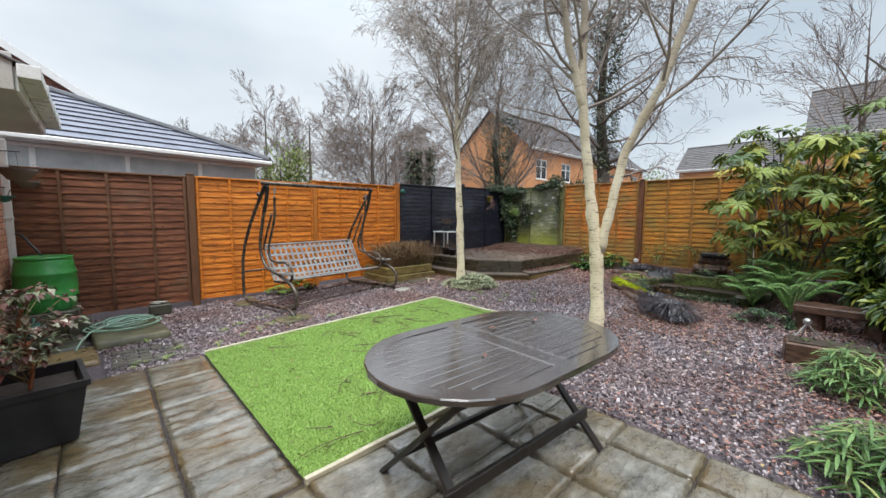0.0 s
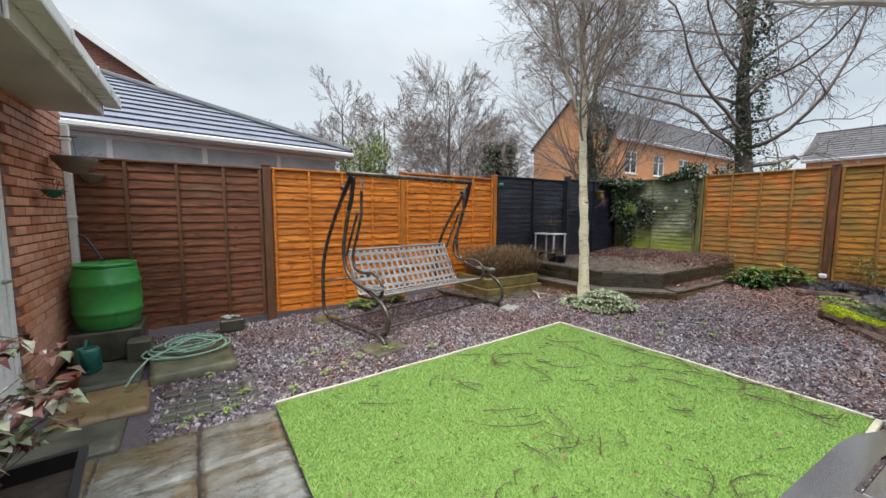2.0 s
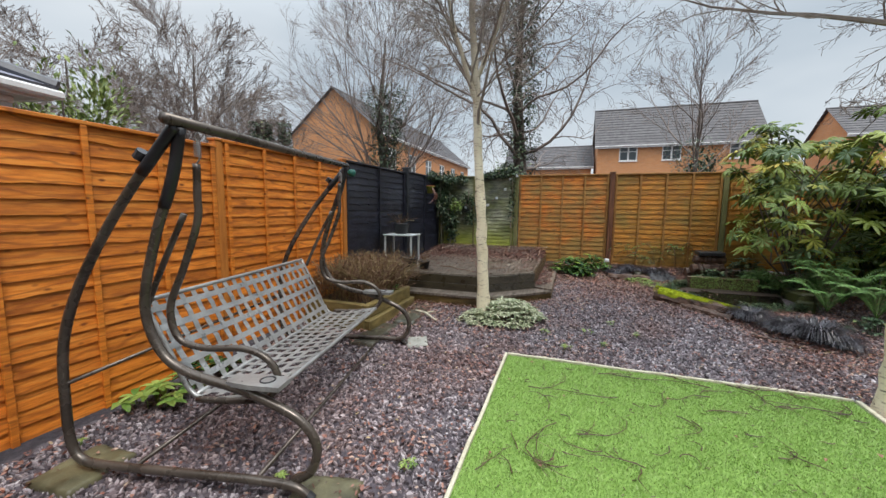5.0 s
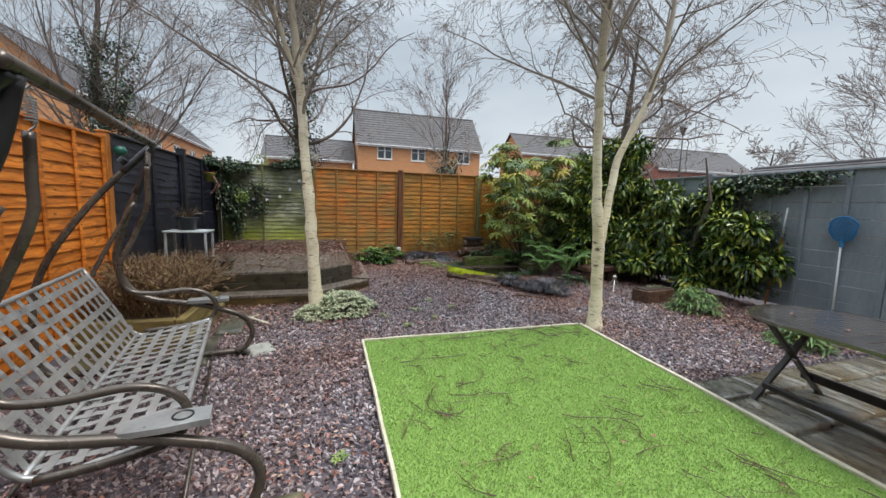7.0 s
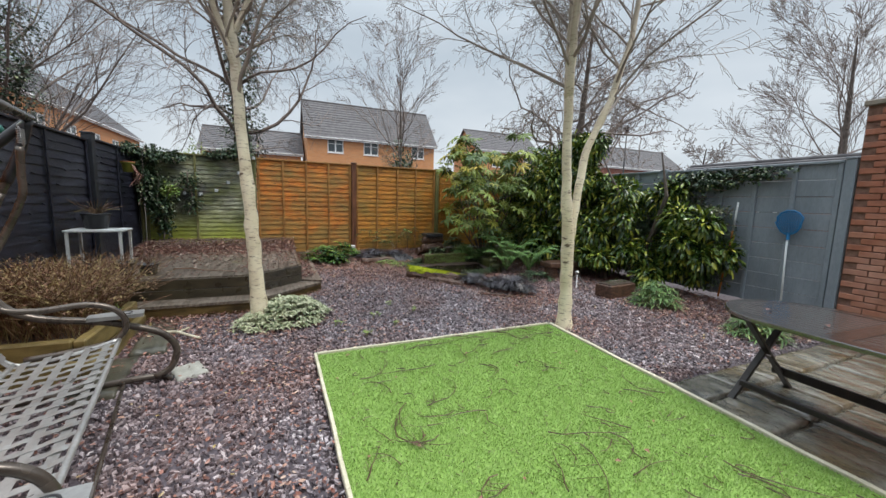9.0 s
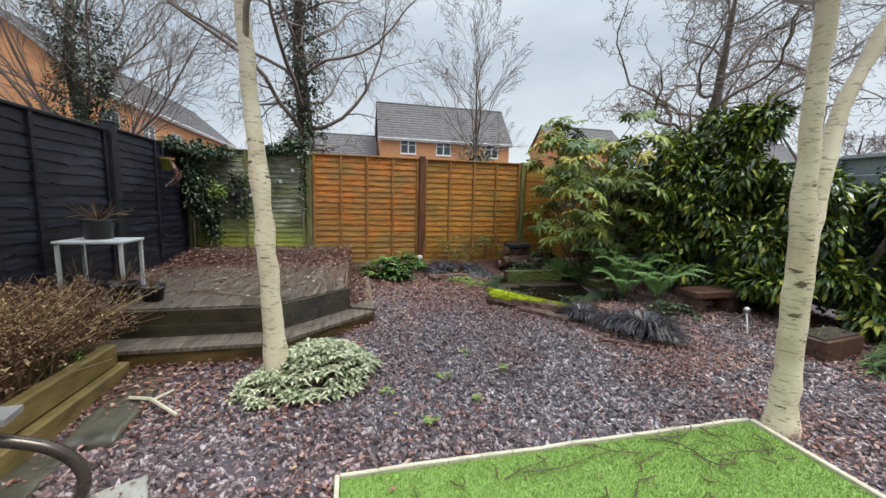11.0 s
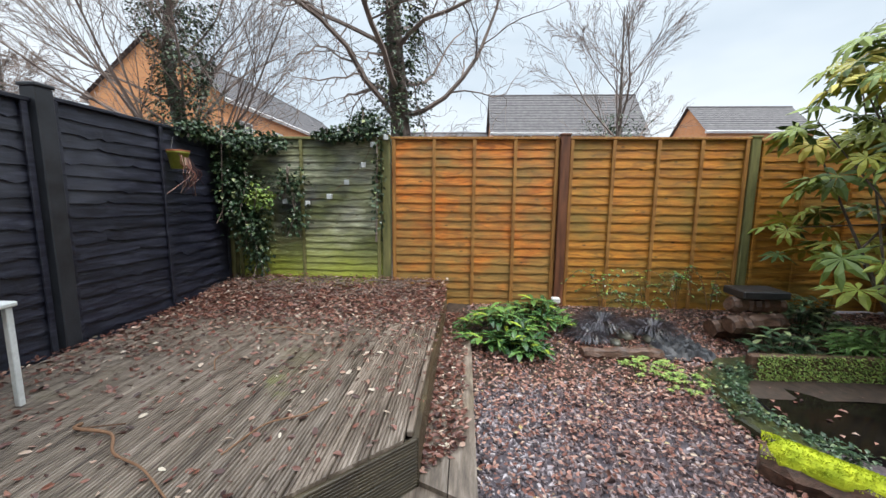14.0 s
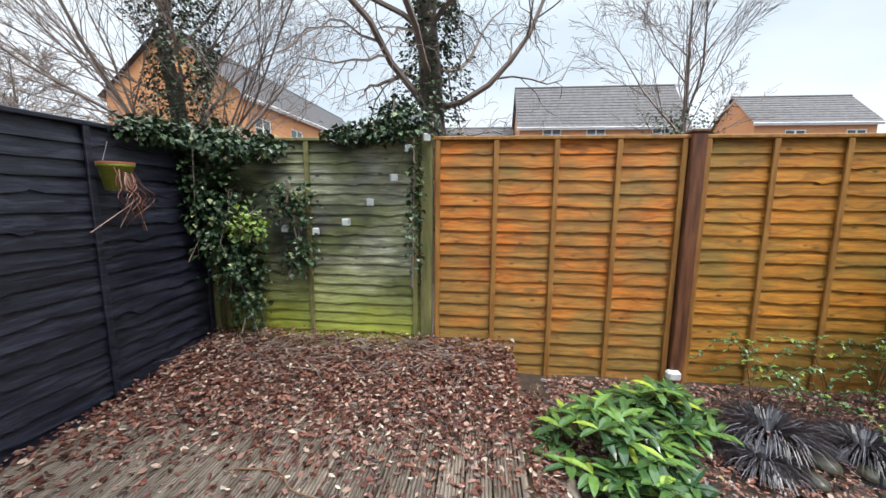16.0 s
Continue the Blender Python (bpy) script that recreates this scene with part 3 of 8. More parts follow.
def gz(x):
    """The garden's ground height: it climbs towards the far fence."""
    return float(np.interp(x, [0, 1, 4, 6.5, 8.3, 9.2], [0, 0.02, 0.12, 0.2, 0.3, 0.4]))


# ---- ground ----
def make_ground():
    g = Geo()
    xs = [-400, -60, -12, -3, 0, 1, 2, 3, 4, 5, 5.75, 6.5, 7.4, 8.3, 8.75, 9.2, 12, 30, 90, 400]
    ys = [-400, -60, -12, -4, -1.6, 1, 4, 7.2, 12, 30, 90, 400]
    for x in xs:
        for y in ys:
            g.v.append((x, y, gz(x) - 0.03 if -3 < x < 9.3 else gz(min(x, 9.2)) - 0.05))
    k = len(ys)
    for i in range(len(xs) - 1):
        for j in range(k - 1):
            g.f.append((i * k + j, (i + 1) * k + j, (i + 1) * k + j + 1, i * k + j + 1))
    part("ground", g, M["ground"], label="dark gritty soil under the whole garden", category="ground", kind="structure")


make_ground()

TURF = (0.77, 4.01, 1.88, 4.43)


def on_slate(x, y):
    """Whether a place on the plan is loose slate."""
    if not (-0.5 < x < 9.05 and -1.5 < y < 6.92):
        return False
    if TURF[0] - 0.02 < x < TURF[1] + 0.03 and TURF[2] - 0.05 < y < TURF[3] + 0.03:
        return False
    if x < 2.62 and y < 1.9:
        return False
    if x < 0.78 and y < 4.42 or x < 0 and y < 5.3:
        return False
    if x > 5.5 and y > 4.16 and (x - 5.5) * 1.1 + (y - 5.0) > 0:
        return False
    if x < 0.60 and 5.38 < y < 6.26:
        return False
    if 6.6 < x < 7.75 and 0.75 < y < 2.3:
        return False
    return True


def make_slate():
    rng = random.Random(5)
    g = Geo()
    made = 0
    while made < 104000:
        x, y = rng.uniform(-0.5, 9.05), rng.uniform(-1.5, 6.92)
        if not on_slate(x, y):
            continue
        if x > 7.5 and rng.random() < 0.75:
            continue
        made += 1
        s = rng.uniform(0.007, 0.020) * (1.35 if rng.random() < 0.12 else 1)
        h = s * rng.uniform(0.12, 0.4)
        a, tx, ty = rng.uniform(0, 6.28), rng.gauss(0, 0.38), rng.gauss(0, 0.38)
        ca, sa, asp = math.cos(a), math.sin(a), rng.uniform(0.28, 0.75)
        z = gz(x) - 0.022 + rng.uniform(0.0, 0.022)
        n = len(g.v)
        for q in range(4):
            w = q * 1.5708 + rng.uniform(-0.42, 0.42)
            r = s * rng.uniform(0.75, 1.15)
            u, v = r * math.cos(w), r * asp * math.sin(w)
            g.v.append((x + ca * u - sa * v, y + sa * u + ca * v, z + h + tx * u + ty * v))
            g.v.append((x + 1.1 * (ca * u - sa * v), y + 1.1 * (sa * u + ca * v), z - 0.012 + tx * u + ty * v))
        g.f.append((n, n + 2, n + 4, n + 6))
        for q in range(4):
            k = (q + 1) % 4
            g.f.append((n + 2 * q, n + 2 * q + 1, n + 2 * k + 1, n + 2 * k))
    part("slate_chippings", g, M["slate"], label="loose purple and grey slate chippings, wet", category="gravel", kind="stuff")
    b = Geo()
    xs = np.linspace(-0.5, 9.05, 60)
    ys = np.linspace(-1.5, 6.93, 57)
    for x in xs:
        for y in ys:
            b.v.append((x, y, gz(x) - 0.018 + 0.006 * math.sin(x * 9.1 + y * 4) * math.cos(y * 7.7)))
    for i in range(59):
        for j in range(56):
            cx, cy = (xs[i] + xs[i + 1]) / 2, (ys[j] + ys[j + 1]) / 2
            if on_slate(cx, cy) and cx < 7.5:
                b.f.append((i * 57 + j, (i + 1) * 57 + j, (i + 1) * 57 + j + 1, i * 57 + j + 1))
    e = Geo()
    for i in range(14):
        for j in range(50):
            x, y = 7.42 + 1.71 * i / 13, -1.5 + 5.9 * j / 49
            e.v.append((x, y, gz(x) - 0.014 + 0.02 * noise.noise(Vector((x * 3, y * 3, 0)))))
            if i and j:
                k = i * 50 + j
                e.f.append((k - 51, k - 1, k, k - 50))
    part("border_soil", e, M["soil"], label="dark wet soil of the border under leaf litter", category="soil", kind="structure", smooth=True)
    part("slate_bed", b, M["slate_bed"], label="compacted layer of purple slate grit", category="gravel", kind="structure", smooth=True)


make_slate()


def deck_front(y):
    """Where a board at y starts: square to the fence, then cut back on the slant."""
    return 5.78 if y > 5.08 else 5.78 + (5.08 - y) * 0.60 / 0.65


def make_litter():
    rng = random.Random(8)

    def drop(g, x, y, z0, lo=0.012, hi=0.030):
        s = rng.uniform(lo, hi)
        a = rng.uniform(0, 6.283)
        d = Vector((math.cos(a), math.sin(a), rng.uniform(-0.2, 0.35)))
        up = Vector((rng.gauss(0, 0.35), rng.gauss(0, 0.35), 1))
        g.curled(Vector((x, y, z0)), d, up, s * 2, s * rng.uniform(0.7, 1.4), rng.uniform(-0.35, 0.5), rng.uniform(-0.3, 0.4), rng)
    g = Geo()
    made = 0
    while made < 56000:
        x, y = rng.uniform(1.2, 9.05), rng.uniform(-1.5, 6.9)
        if not on_slate(x, y):
            continue
        near = min(math.hypot(x - 5.2, y - 4.9) / 1.0, abs(x - 5.4) * 0.9 if y > 4.3 else 9, math.hypot(x - 4.0, y - 1.7) / 0.6)
        patch = noise.noise(Vector((x * 0.9, y * 0.9, 3.0)))
        w = 0.08 + 0.6 * max(0, patch) + 0.9 * max(0, 1 - abs(y + 0.9) / 1.6) * min(1, max(0.25, (x - 2.2) / 1.5)) + 1.3 * max(0, (x - 6.2) / 1.8) * (1 if y < 4.3 else 0.5) + 0.9 * max(0, 1 - abs(y - 1.5) / 0.9) * (1 if x > 4.6 else 0) + 0.8 * max(0, 1 - near)
        if rng.random() > w:
            continue
        made += 1
        drop(g, x, y, gz(x) + 0.010 + 0.018 * rng.random(), 0.007, 0.021)
    part("leaf_litter", g, M["litter"], label="wet russet and brown fallen leaves on the slate", category="fallen leaves", kind="stuff")
    g = Geo()
    made = 0
    while made < 23000:
        x, y = rng.uniform(5.9, 9.08), rng.uniform(4.2, 6.9)
        if x < deck_front(min(y, 7)) + 0.03:
            continue
        side = y < 4.42
        heap = max(0.0, (x - 7.6) / 1.4)
        w = (0.03 + 0.07 * max(0.0, x - 6.6) + 1.0 * heap + 0.2 * max(0, (y - 6.3))) if not side else 0.5
        if rng.random() > w:
            continue
        made += 1
        z = (0.345 if side else 0.558 + 0.13 * heap ** 1.5 * rng.random()) + 0.006 * rng.random()
        drop(g, x, y, z, 0.005, 0.025)
    tw = Geo()
    for k in range(420):
        x, y = 9.05 - abs(rng.gauss(0, 0.35)), rng.uniform(4.6, 6.85)
        if x < deck_front(y) + 0.1:
            continue
        a, ln = rng.uniform(0, 6.283), rng.uniform(0.05, 0.3)
        d = Vector((math.cos(a), math.sin(a), rng.uniform(-0.05, 0.12)))
        q = Vector((min(x, 8.95), y, 0.565 + 0.10 * max(0, (x - 7.9) / 1.1)))
        e = q + d * ln
        e.x, e.y = min(e.x, 9.07), min(e.y, 6.9)
        tw.tube([q, q.lerp(e, 0.5) + Vector((0, 0, 0.01)), e], [0.003, 0.0025, 0.0015], 3)
    part("fallen_twigs", tw, M["twig"], label="grey-brown twigs fallen over the back of the decking", category="twigs", kind="stuff")
    part("leaf_litter", g, M["dead_leaf"], label="brown fallen leaves drifted over the decking", category="fallen leaves", kind="stuff")


make_litter()


def make_turf():
    x0, x1, y0, y1 = TURF
    turf = base("artificial_lawn", (0, 0, 0), "bright green artificial turf panel on slate and paving", "artificial grass", kind="structure")
    b = Geo()
    n = 12
    for i in range(n + 1):
        x = x0 + (x1 - x0) * i / n
        b.v += [(x, y0, gz(x) + 0.012), (x, y1, gz(x) + 0.012)]
        if i:
            k = 2 * i
            b.f.append((k - 2, k, k + 1, k - 1))
    for i in range(n + 1):
        x = x0 + (x1 - x0) * i / n
        b.v += [(x, y0, gz(x) - 0.03), (x, y1, gz(x) - 0.03)]
    part("backing", b, M["turf_base"], turf)
    g = Geo()
    rng = np.random.RandomState(3)
    N = 150000
    X, Y, A = rng.uniform(x0, x1, N), rng.uniform(y0, y1, N), rng.uniform(0, 6.28, N)
    H, L = rng.uniform(0.010, 0.019, N), rng.normal(0, 0.006, (N, 2))
    Z = np.interp(X, [0, 1, 4, 6.5], [0, 0.02, 0.12, 0.2]) + 0.011
    W = 0.0028
    V = np.empty((N, 3, 3))
    V[:, 0] = np.stack([X - W * np.cos(A), Y - W * np.sin(A), Z], 1)
    V[:, 1] = np.stack([X + W * np.cos(A), Y + W * np.sin(A), Z], 1)
    V[:, 2] = np.stack([X + L[:, 0], Y + L[:, 1], Z + H], 1)
    g.v = V.reshape(-1, 3).tolist()
    g.f = np.arange(3 * N).reshape(-1, 3).tolist()
    part("blades", g, M["turf"], turf, kind="stuff")
    g = Geo()
    rd = random.Random(77)
    for k in range(900):
        x, y = rd.uniform(x0, x1), rd.uniform(y0, y1)
        a, L = rd.uniform(0, 6.283), rd.uniform(0.006, 0.03)
        d = Vector((math.cos(a), math.sin(a), 0))
        g.tube([Vector((x, y, gz(x) + 0.024)), Vector((x, y, gz(x) + 0.027)) + d * L], rd.uniform(0.0012, 0.003), 3)
    part("debris", g, M["log"], turf, "scattered dark plant debris", kind="stuff")
    rr = random.Random(2)
    for nm, a, c in (("north", (x0, y1 + 0.012), (x1 + 0.012, y1 + 0.012)), ("east", (x1 + 0.012, y1), (x1 + 0.012, y0)), ("south", (x0, y0 - 0.02), (x1, y0 - 0.02))):
        e = Geo()
        steps = 14
        pts = []
        for i in range(steps + 1):
            t = i / steps
            x, y = a[0] + (c[0] - a[0]) * t, a[1] + (c[1] - a[1]) * t
            pts.append((x + rr.uniform(-.004, .004), y + rr.uniform(-.004, .004), gz(x) + 0.012 + rr.uniform(-.003, .003)))
        for p, q in zip(pts, pts[1:]):
            e.beam(p, q, 0.024 if nm != "south" else 0.034, 0.04, 0.004)
        part("edging_strip", e, M["edging"], turf)


make_turf()


# ---- fences ----
FENCE = base("fence", (0, 0, 0), "wooden lap fence round the garden in brown, orange, black and grey", "fence", kind="structure")
def slat_mesh(w, seed, h=0.125, wavy=1.0):
    """One lapped board with a waney lower edge, w long, along x from 0, facing -y, tilted out at its foot."""
    r = random.Random(seed)
    g = Geo()
    n = max(4, int(w / 0.035))
    ph, ph2 = r.uniform(0, 6), r.uniform(0, 6)
    bump_at, bump_two, bump_three = [r.uniform(0.05, 0.95) * w for _ in range(3)]
    rows = []
    for i in range(n + 1):
        x = w * i / n
        low = wavy * (0.0022 * math.sin(x * 4.3 + ph) + 0.0014 * math.sin(x * 13 + ph2) - 0.013 * math.exp(-((x - bump_at) / 0.05) ** 2) + 0.010 * math.exp(-((x - bump_two) / 0.035) ** 2) - 0.011 * math.exp(-((x - bump_three) / 0.03) ** 2))
        rows.append([(x, 0.004, h), (x, -0.013, low), (x, 0.004, low - 0.001), (x, 0.014, h)])
    for p in rows:
        g.v += p
    for i in range(n):
        for k in range(4):
            k2 = (k + 1) % 4
            g.f.append((4 * i + k, 4 * i + k2, 4 * (i + 1) + k2, 4 * (i + 1) + k))
    g.f += [(3, 2, 1, 0), (4 * n, 4 * n + 1, 4 * n + 2, 4 * n + 3)]
    return g.mesh("board")


def fence_panel(at, rz, w, z0, z1, mat, label, battens, cap=True, wavy=1.0, seed=1, group="fence panels round the garden", cap_mat=None):
    """A lapped panel from its lower left corner as seen from the garden: boards, battens, capping."""
    p = base("fence_panel", at, label, rz=rz)
    p.parent = FENCE
    n = max(6, int(round((z1 - z0) / (0.084 if mat == "green_fence" else 0.098))))
    pitch = (z1 - z0 - 0.02) / n
    meshes = [slat_mesh(w, seed * 17 + k, pitch + 0.025, wavy) for k in range(7)]
    for me in meshes:
        me.materials.append(M[mat])
    rr = random.Random(seed)
    for i in range(n):
        part("board", meshes[(i * 3 + seed) % 7], M[mat], p, at=pose(0, rr.uniform(-0.001, 0.001), z0 + pitch * i, 0, rr.uniform(-0.15, 0.15), 0))
    bm = M[cap_mat or mat]
    for k, x in enumerate(battens):
        g = Geo().box(x - 0.019, x + 0.019, -0.036, -0.0185, z0 - 0.005, z1 - 0.02, 0.003)
        g.box(x - 0.019, x + 0.019, 0.006, 0.022, z0, z1 - 0.02, 0.003)
        part("batten", g, bm, p)
    if cap:
        part("capping", Geo().box(-0.01, w + 0.01, -0.038, 0.03, z1 - 0.019, z1 + 0.008, 0.004), bm, p)
    return p


def post(x, y, z0, z1, mat, s=0.09, label="square wooden garden fence post", group="fence posts"):
    g = Geo().box(-s / 2, s / 2, -s / 2, s / 2, z0 - 0.1, z1 - 0.012, 0.006)
    ob = base("fence_post", (x, y, 0), label)
    ob.parent = FENCE
    part("shaft", g, M[mat], ob)
    part("post_cap", Geo().box(-s / 2 - 0.008, s / 2 + 0.008, -s / 2 - 0.008, s / 2 + 0.008, z1 - 0.011, z1 + 0.012, 0.005), M[mat], ob)


FY, FX = 6.98, 9.15
fence_panel((-0.79, FY, 0), 0, 1.87, 0.10, 2.05, "brown_fence", "dark brown stained lap fence panel beside the house", (0.03, 0.48, 0.95, 1.43, 1.84), seed=1, cap_mat="brown_post")
fence_panel((1.19, FY, 0), 0, 1.92, 0.10, 2.06, "orange_fence", "bright orange lap fence panel behind the swing seat", (0.03, 0.49, 0.96, 1.43, 1.89), seed=2, wavy=0.7)
fence_panel((3.20, FY, 0), 0, 1.86, 0.16, 2.12, "orange_fence", "bright orange lap fence panel near the dark fence", (0.03, 0.48, 0.93, 1.38, 1.83), seed=3, wavy=0.7)
fence_panel((5.16, FY, 0), 0, 1.98, 0.30, 2.18, "black_fence", "black painted waney lap fence panel", (0.03, 0.99, 1.95), seed=4, wavy=1.8)
fence_panel((7.26, FY, 0), 0, 1.80, 0.36, 2.22, "black_fence", "black painted waney lap fence panel by the corner", (0.03, 0.90, 1.77), seed=5, wavy=1.8)
post(1.135, FY - 0.01, 0.05, 2.09, "brown_post", 0.10, "brown wooden fence post between brown and orange panels")
post(3.155, FY + 0.02, 0.1, 2.12, "orange_post", 0.08, "orange wooden fence post")
post(5.11, FY, 0.15, 2.18, "orange_post", 0.085, "orange wooden fence post at the dark fence")
post(7.20, FY - 0.02, 0.3, 2.27, "black_post", 0.11, "black painted wooden fence post")
post(9.12, FY - 0.02, 0.4, 2.27, "green_post", 0.10, "algae-covered corner fence post")
fence_panel((FX, 6.90, 0), -90, 1.73, 0.50, 2.26, "green_fence", "mossy green waney lap fence panel behind the decking", (0.04, 0.80, 1.69), seed=6, wavy=1.5, cap_mat="green_post")
fence_panel((FX, 5.06, 0), -90, 1.86, 0.35, 2.26, "amber_fence", "weathered orange lap fence panel with green algae", (0.03, 0.48, 0.93, 1.38, 1.83), seed=7, cap_mat="ochre_post")
fence_panel((FX, 3.10, 0), -90, 1.90, 0.35, 2.26, "yellow_fence", "ochre lap fence panel with green algae", (0.03, 0.48, 0.95, 1.40, 1.86), seed=8, cap_mat="ochre_post")
fence_panel((FX, 1.10, 0), -90, 1.86, 0.40, 2.24, "yellow_fence", "ochre lap fence panel behind the shrubs", (0.03, 0.48, 0.95, 1.40, 1.83), seed=9)
fence_panel((FX, -0.80, 0), -90, 0.80, 0.40, 2.24, "yellow_fence", "short ochre lap fence panel in the corner", (0.03, 0.4, 0.77), seed=10)
post(FX, 5.12, 0.4, 2.28, "green_post", 0.09, "green algae-covered fence post")
post(FX - 0.02, 3.15, 0.4, 2.29, "dark_post", 0.10, "dark brown fence post between two ochre panels")
post(FX, 1.16, 0.4, 2.27, "green_post", 0.09, "greenish weathered wooden fence post")
post(FX, -0.76, 0.4, 2.25, "green_post", 0.09, "greenish weathered wooden fence post")


def grey_panel(x0, x1, z0, z1, seed):
    """A close-boarded grey panel on y = -1.6: broad level boards under upright battens."""
    p = base("fence_panel", (0, -1.6, 0), "grey painted wooden fence panel with upright battens")
    p.parent = FENCE
    n = 9
    h = (z1 - z0) / n
    for i in range(n):
        part("board", Geo().box(x0, x1, -0.012, 0.006 + 0.002 * (i % 2), z0 + h * i + 0.002, z0 + h * (i + 1) - 0.002, 0.004), M["grey_fence"], p)
    k = max(2, int((x1 - x0) / 0.45))
    for i in range(k + 1):
        x = x0 + 0.03 + (x1 - x0 - 0.06) * i / k
        part("batten", Geo().box(x - 0.025, x + 0.025, 0.009, 0.036, z0, z1 - 0.02, 0.004), M["grey_fence"], p)
    part("capping", Geo().box(x0, x1, -0.03, 0.045, z1 - 0.018, z1 + 0.012, 0.004), M["grey_fence"], p)


for i, (a, b) in enumerate(((2.94, 5.2), (5.32, 7.16), (7.28, 9.1))):
    grey_panel(a, b, 0.2 + 0.05 * i, 2.13 + 0.02 * i, i)
for x in (2.88, 5.26, 7.22):
    post(x, -1.59, 0.0, 2.16, "grey_fence", 0.10, "grey painted wooden fence post", "grey fence posts")


# ---- paving ----
def slab_mesh(w, d, t, seed):
    """A riven slab with uneven top and worn corners, centred."""
    r = random.Random(seed)
    g = Geo()
    n = 15
    for i in range(n + 1):
        for j in range(n + 1):
            x, y = -w / 2 + w * i / n, -d / 2 + d * j / n
            edge = i in (0, n) or j in (0, n)
            if edge:
                x += r.uniform(-0.003, 0.003)
                y += r.uniform(-0.003, 0.003)
            z = (-0.007 if edge else 0) + 0.009 * noise.noise(Vector((x * 5 + seed, y * 17, 0))) + 0.004 * noise.noise(Vector((x * 3, y * 3 + seed, 0)))
            g.v.append((x, y, z))
    k = n + 1
    for i in range(n):
        for j in range(n):
            g.f.append((i * k + j, (i + 1) * k + j, (i + 1) * k + j + 1, i * k + j + 1))
    m0 = len(g.v)
    ring = [(i, 0) for i in range(n)] + [(n, j) for j in range(n)] + [(i, n) for i in range(n, 0, -1)] + [(0, j) for j in range(n, 0, -1)]
    for i, j in ring:
        x, y, z = g.v[i * k + j]
        g.v.append((x, y, -t))
    q = len(ring)
    for s in range(q):
        a, b = ring[s], ring[(s + 1) % q]
        g.f.append((a[0] * k + a[1], m0 + s, m0 + (s + 1) % q, b[0] * k + b[1]))
    return g.mesh("slab", True)


def make_patio():
    patio = base("patio", (0, 0, 0), "wet grey riven stone paving laid in a grid", "paving", kind="structure")
    cols = [(-0.80, -0.235), (-0.225, 0.272), (0.288, 0.765)]
    rows = [(1.90, 2.34), (2.35, 2.88), (2.89, 3.36), (3.37, 3.88), (3.89, 4.40)]
    spans = [(a, b, c, d) for a, b in cols for c, d in rows]
    xs = [-0.80, -0.23, 0.28, 0.78, 1.28, 1.865, 2.30, 2.60]
    ys = [1.86, 1.335, 0.87, 0.40, -0.07, -0.56, -1.07, -1.56]
    for i in range(len(xs) - 1):
        for j in range(len(ys) - 1):
            spans.append((xs[i] + 0.004, xs[i + 1] - 0.004, ys[j + 1] + 0.004, ys[j] - 0.004))
    for i in range(-8, -1):
        y = -1.6 + 0.55 * (i + 1)
        for x0, x1 in zip(xs, xs[1:]):
            spans.append((x0 + 0.006, x1 - 0.006, y - 0.544, y - 0.006))
    rr = random.Random(4)
    shared = {}
    for k, (x0, x1, y0, y1) in enumerate(spans):
        key = (round(x1 - x0, 2), round(y1 - y0, 2))
        me = shared.get(key) or shared.setdefault(key, slab_mesh(x1 - x0, y1 - y0, 0.05, k))
        x, y = (x0 + x1) / 2, (y0 + y1) / 2
        part("slab", me, M["slab"], patio, at=pose(x, y, gz(x) + 0.008, rr.uniform(-.25, .25), rr.uniform(-.25, .25), 0))


make_patio()


def single_slab(x, y, w, d, z, t, rz, mat, label, seed, name="paving_slab"):
    tagged(part(name, slab_mesh(w, d, t, seed), M[mat], at=pose(x, y, z, 0, 0, rz)), label, "paving slab")


single_slab(-0.33, 5.22, 0.56, 0.60, 0.012, 0.045, 3, "tan_slab", "tan brown wet stone slab near the water butt", 31)
single_slab(0.24, 5.82, 0.66, 0.85, 0.075, 0.10, 4, "green_stone", "raised mossy stone slab under the garden hose", 32)
single_slab(-0.42, 5.90, 0.55, 0.66, 0.02, 0.05, 0, "dark_stone", "dark mossy stone slab before the water butt", 33)
single_slab(-0.45, 4.66, 0.60, 0.45, 0.01, 0.045, 0, "dark_stone", "dark stone slab beside the house", 34)
single_slab(1.94, 5.03, 0.42, 0.34, gz(2) + 0.012, 0.04, 12, "green_stone", "mossy paver under the swing seat foot", 35)
single_slab(1.74, 6.44, 0.34, 0.30, gz(2) + 0.012, 0.04, 5, "green_stone", "mossy paver under the back swing seat foot", 36)
single_slab(4.08, 5.40, 0.26, 0.21, gz(4) + 0.010, 0.04, 24, "pale_stone", "pale worn paver under the swing seat foot", 37)
single_slab(3.95, 6.68, 0.34, 0.30, gz(4) + 0.012, 0.04, 5, "green_stone", "mossy paver under the far back swing foot", 38)
single_slab(4.98, 5.80, 0.95, 0.26, gz(5) + 0.02, 0.05, 4, "dark_stone", "dark narrow slab before the timber planter", 39)
single_slab(4.15, 5.93, 0.7, 0.26, gz(4) + 0.02, 0.05, 4, "dark_stone", "dark narrow slab beside the timber planter", 40)


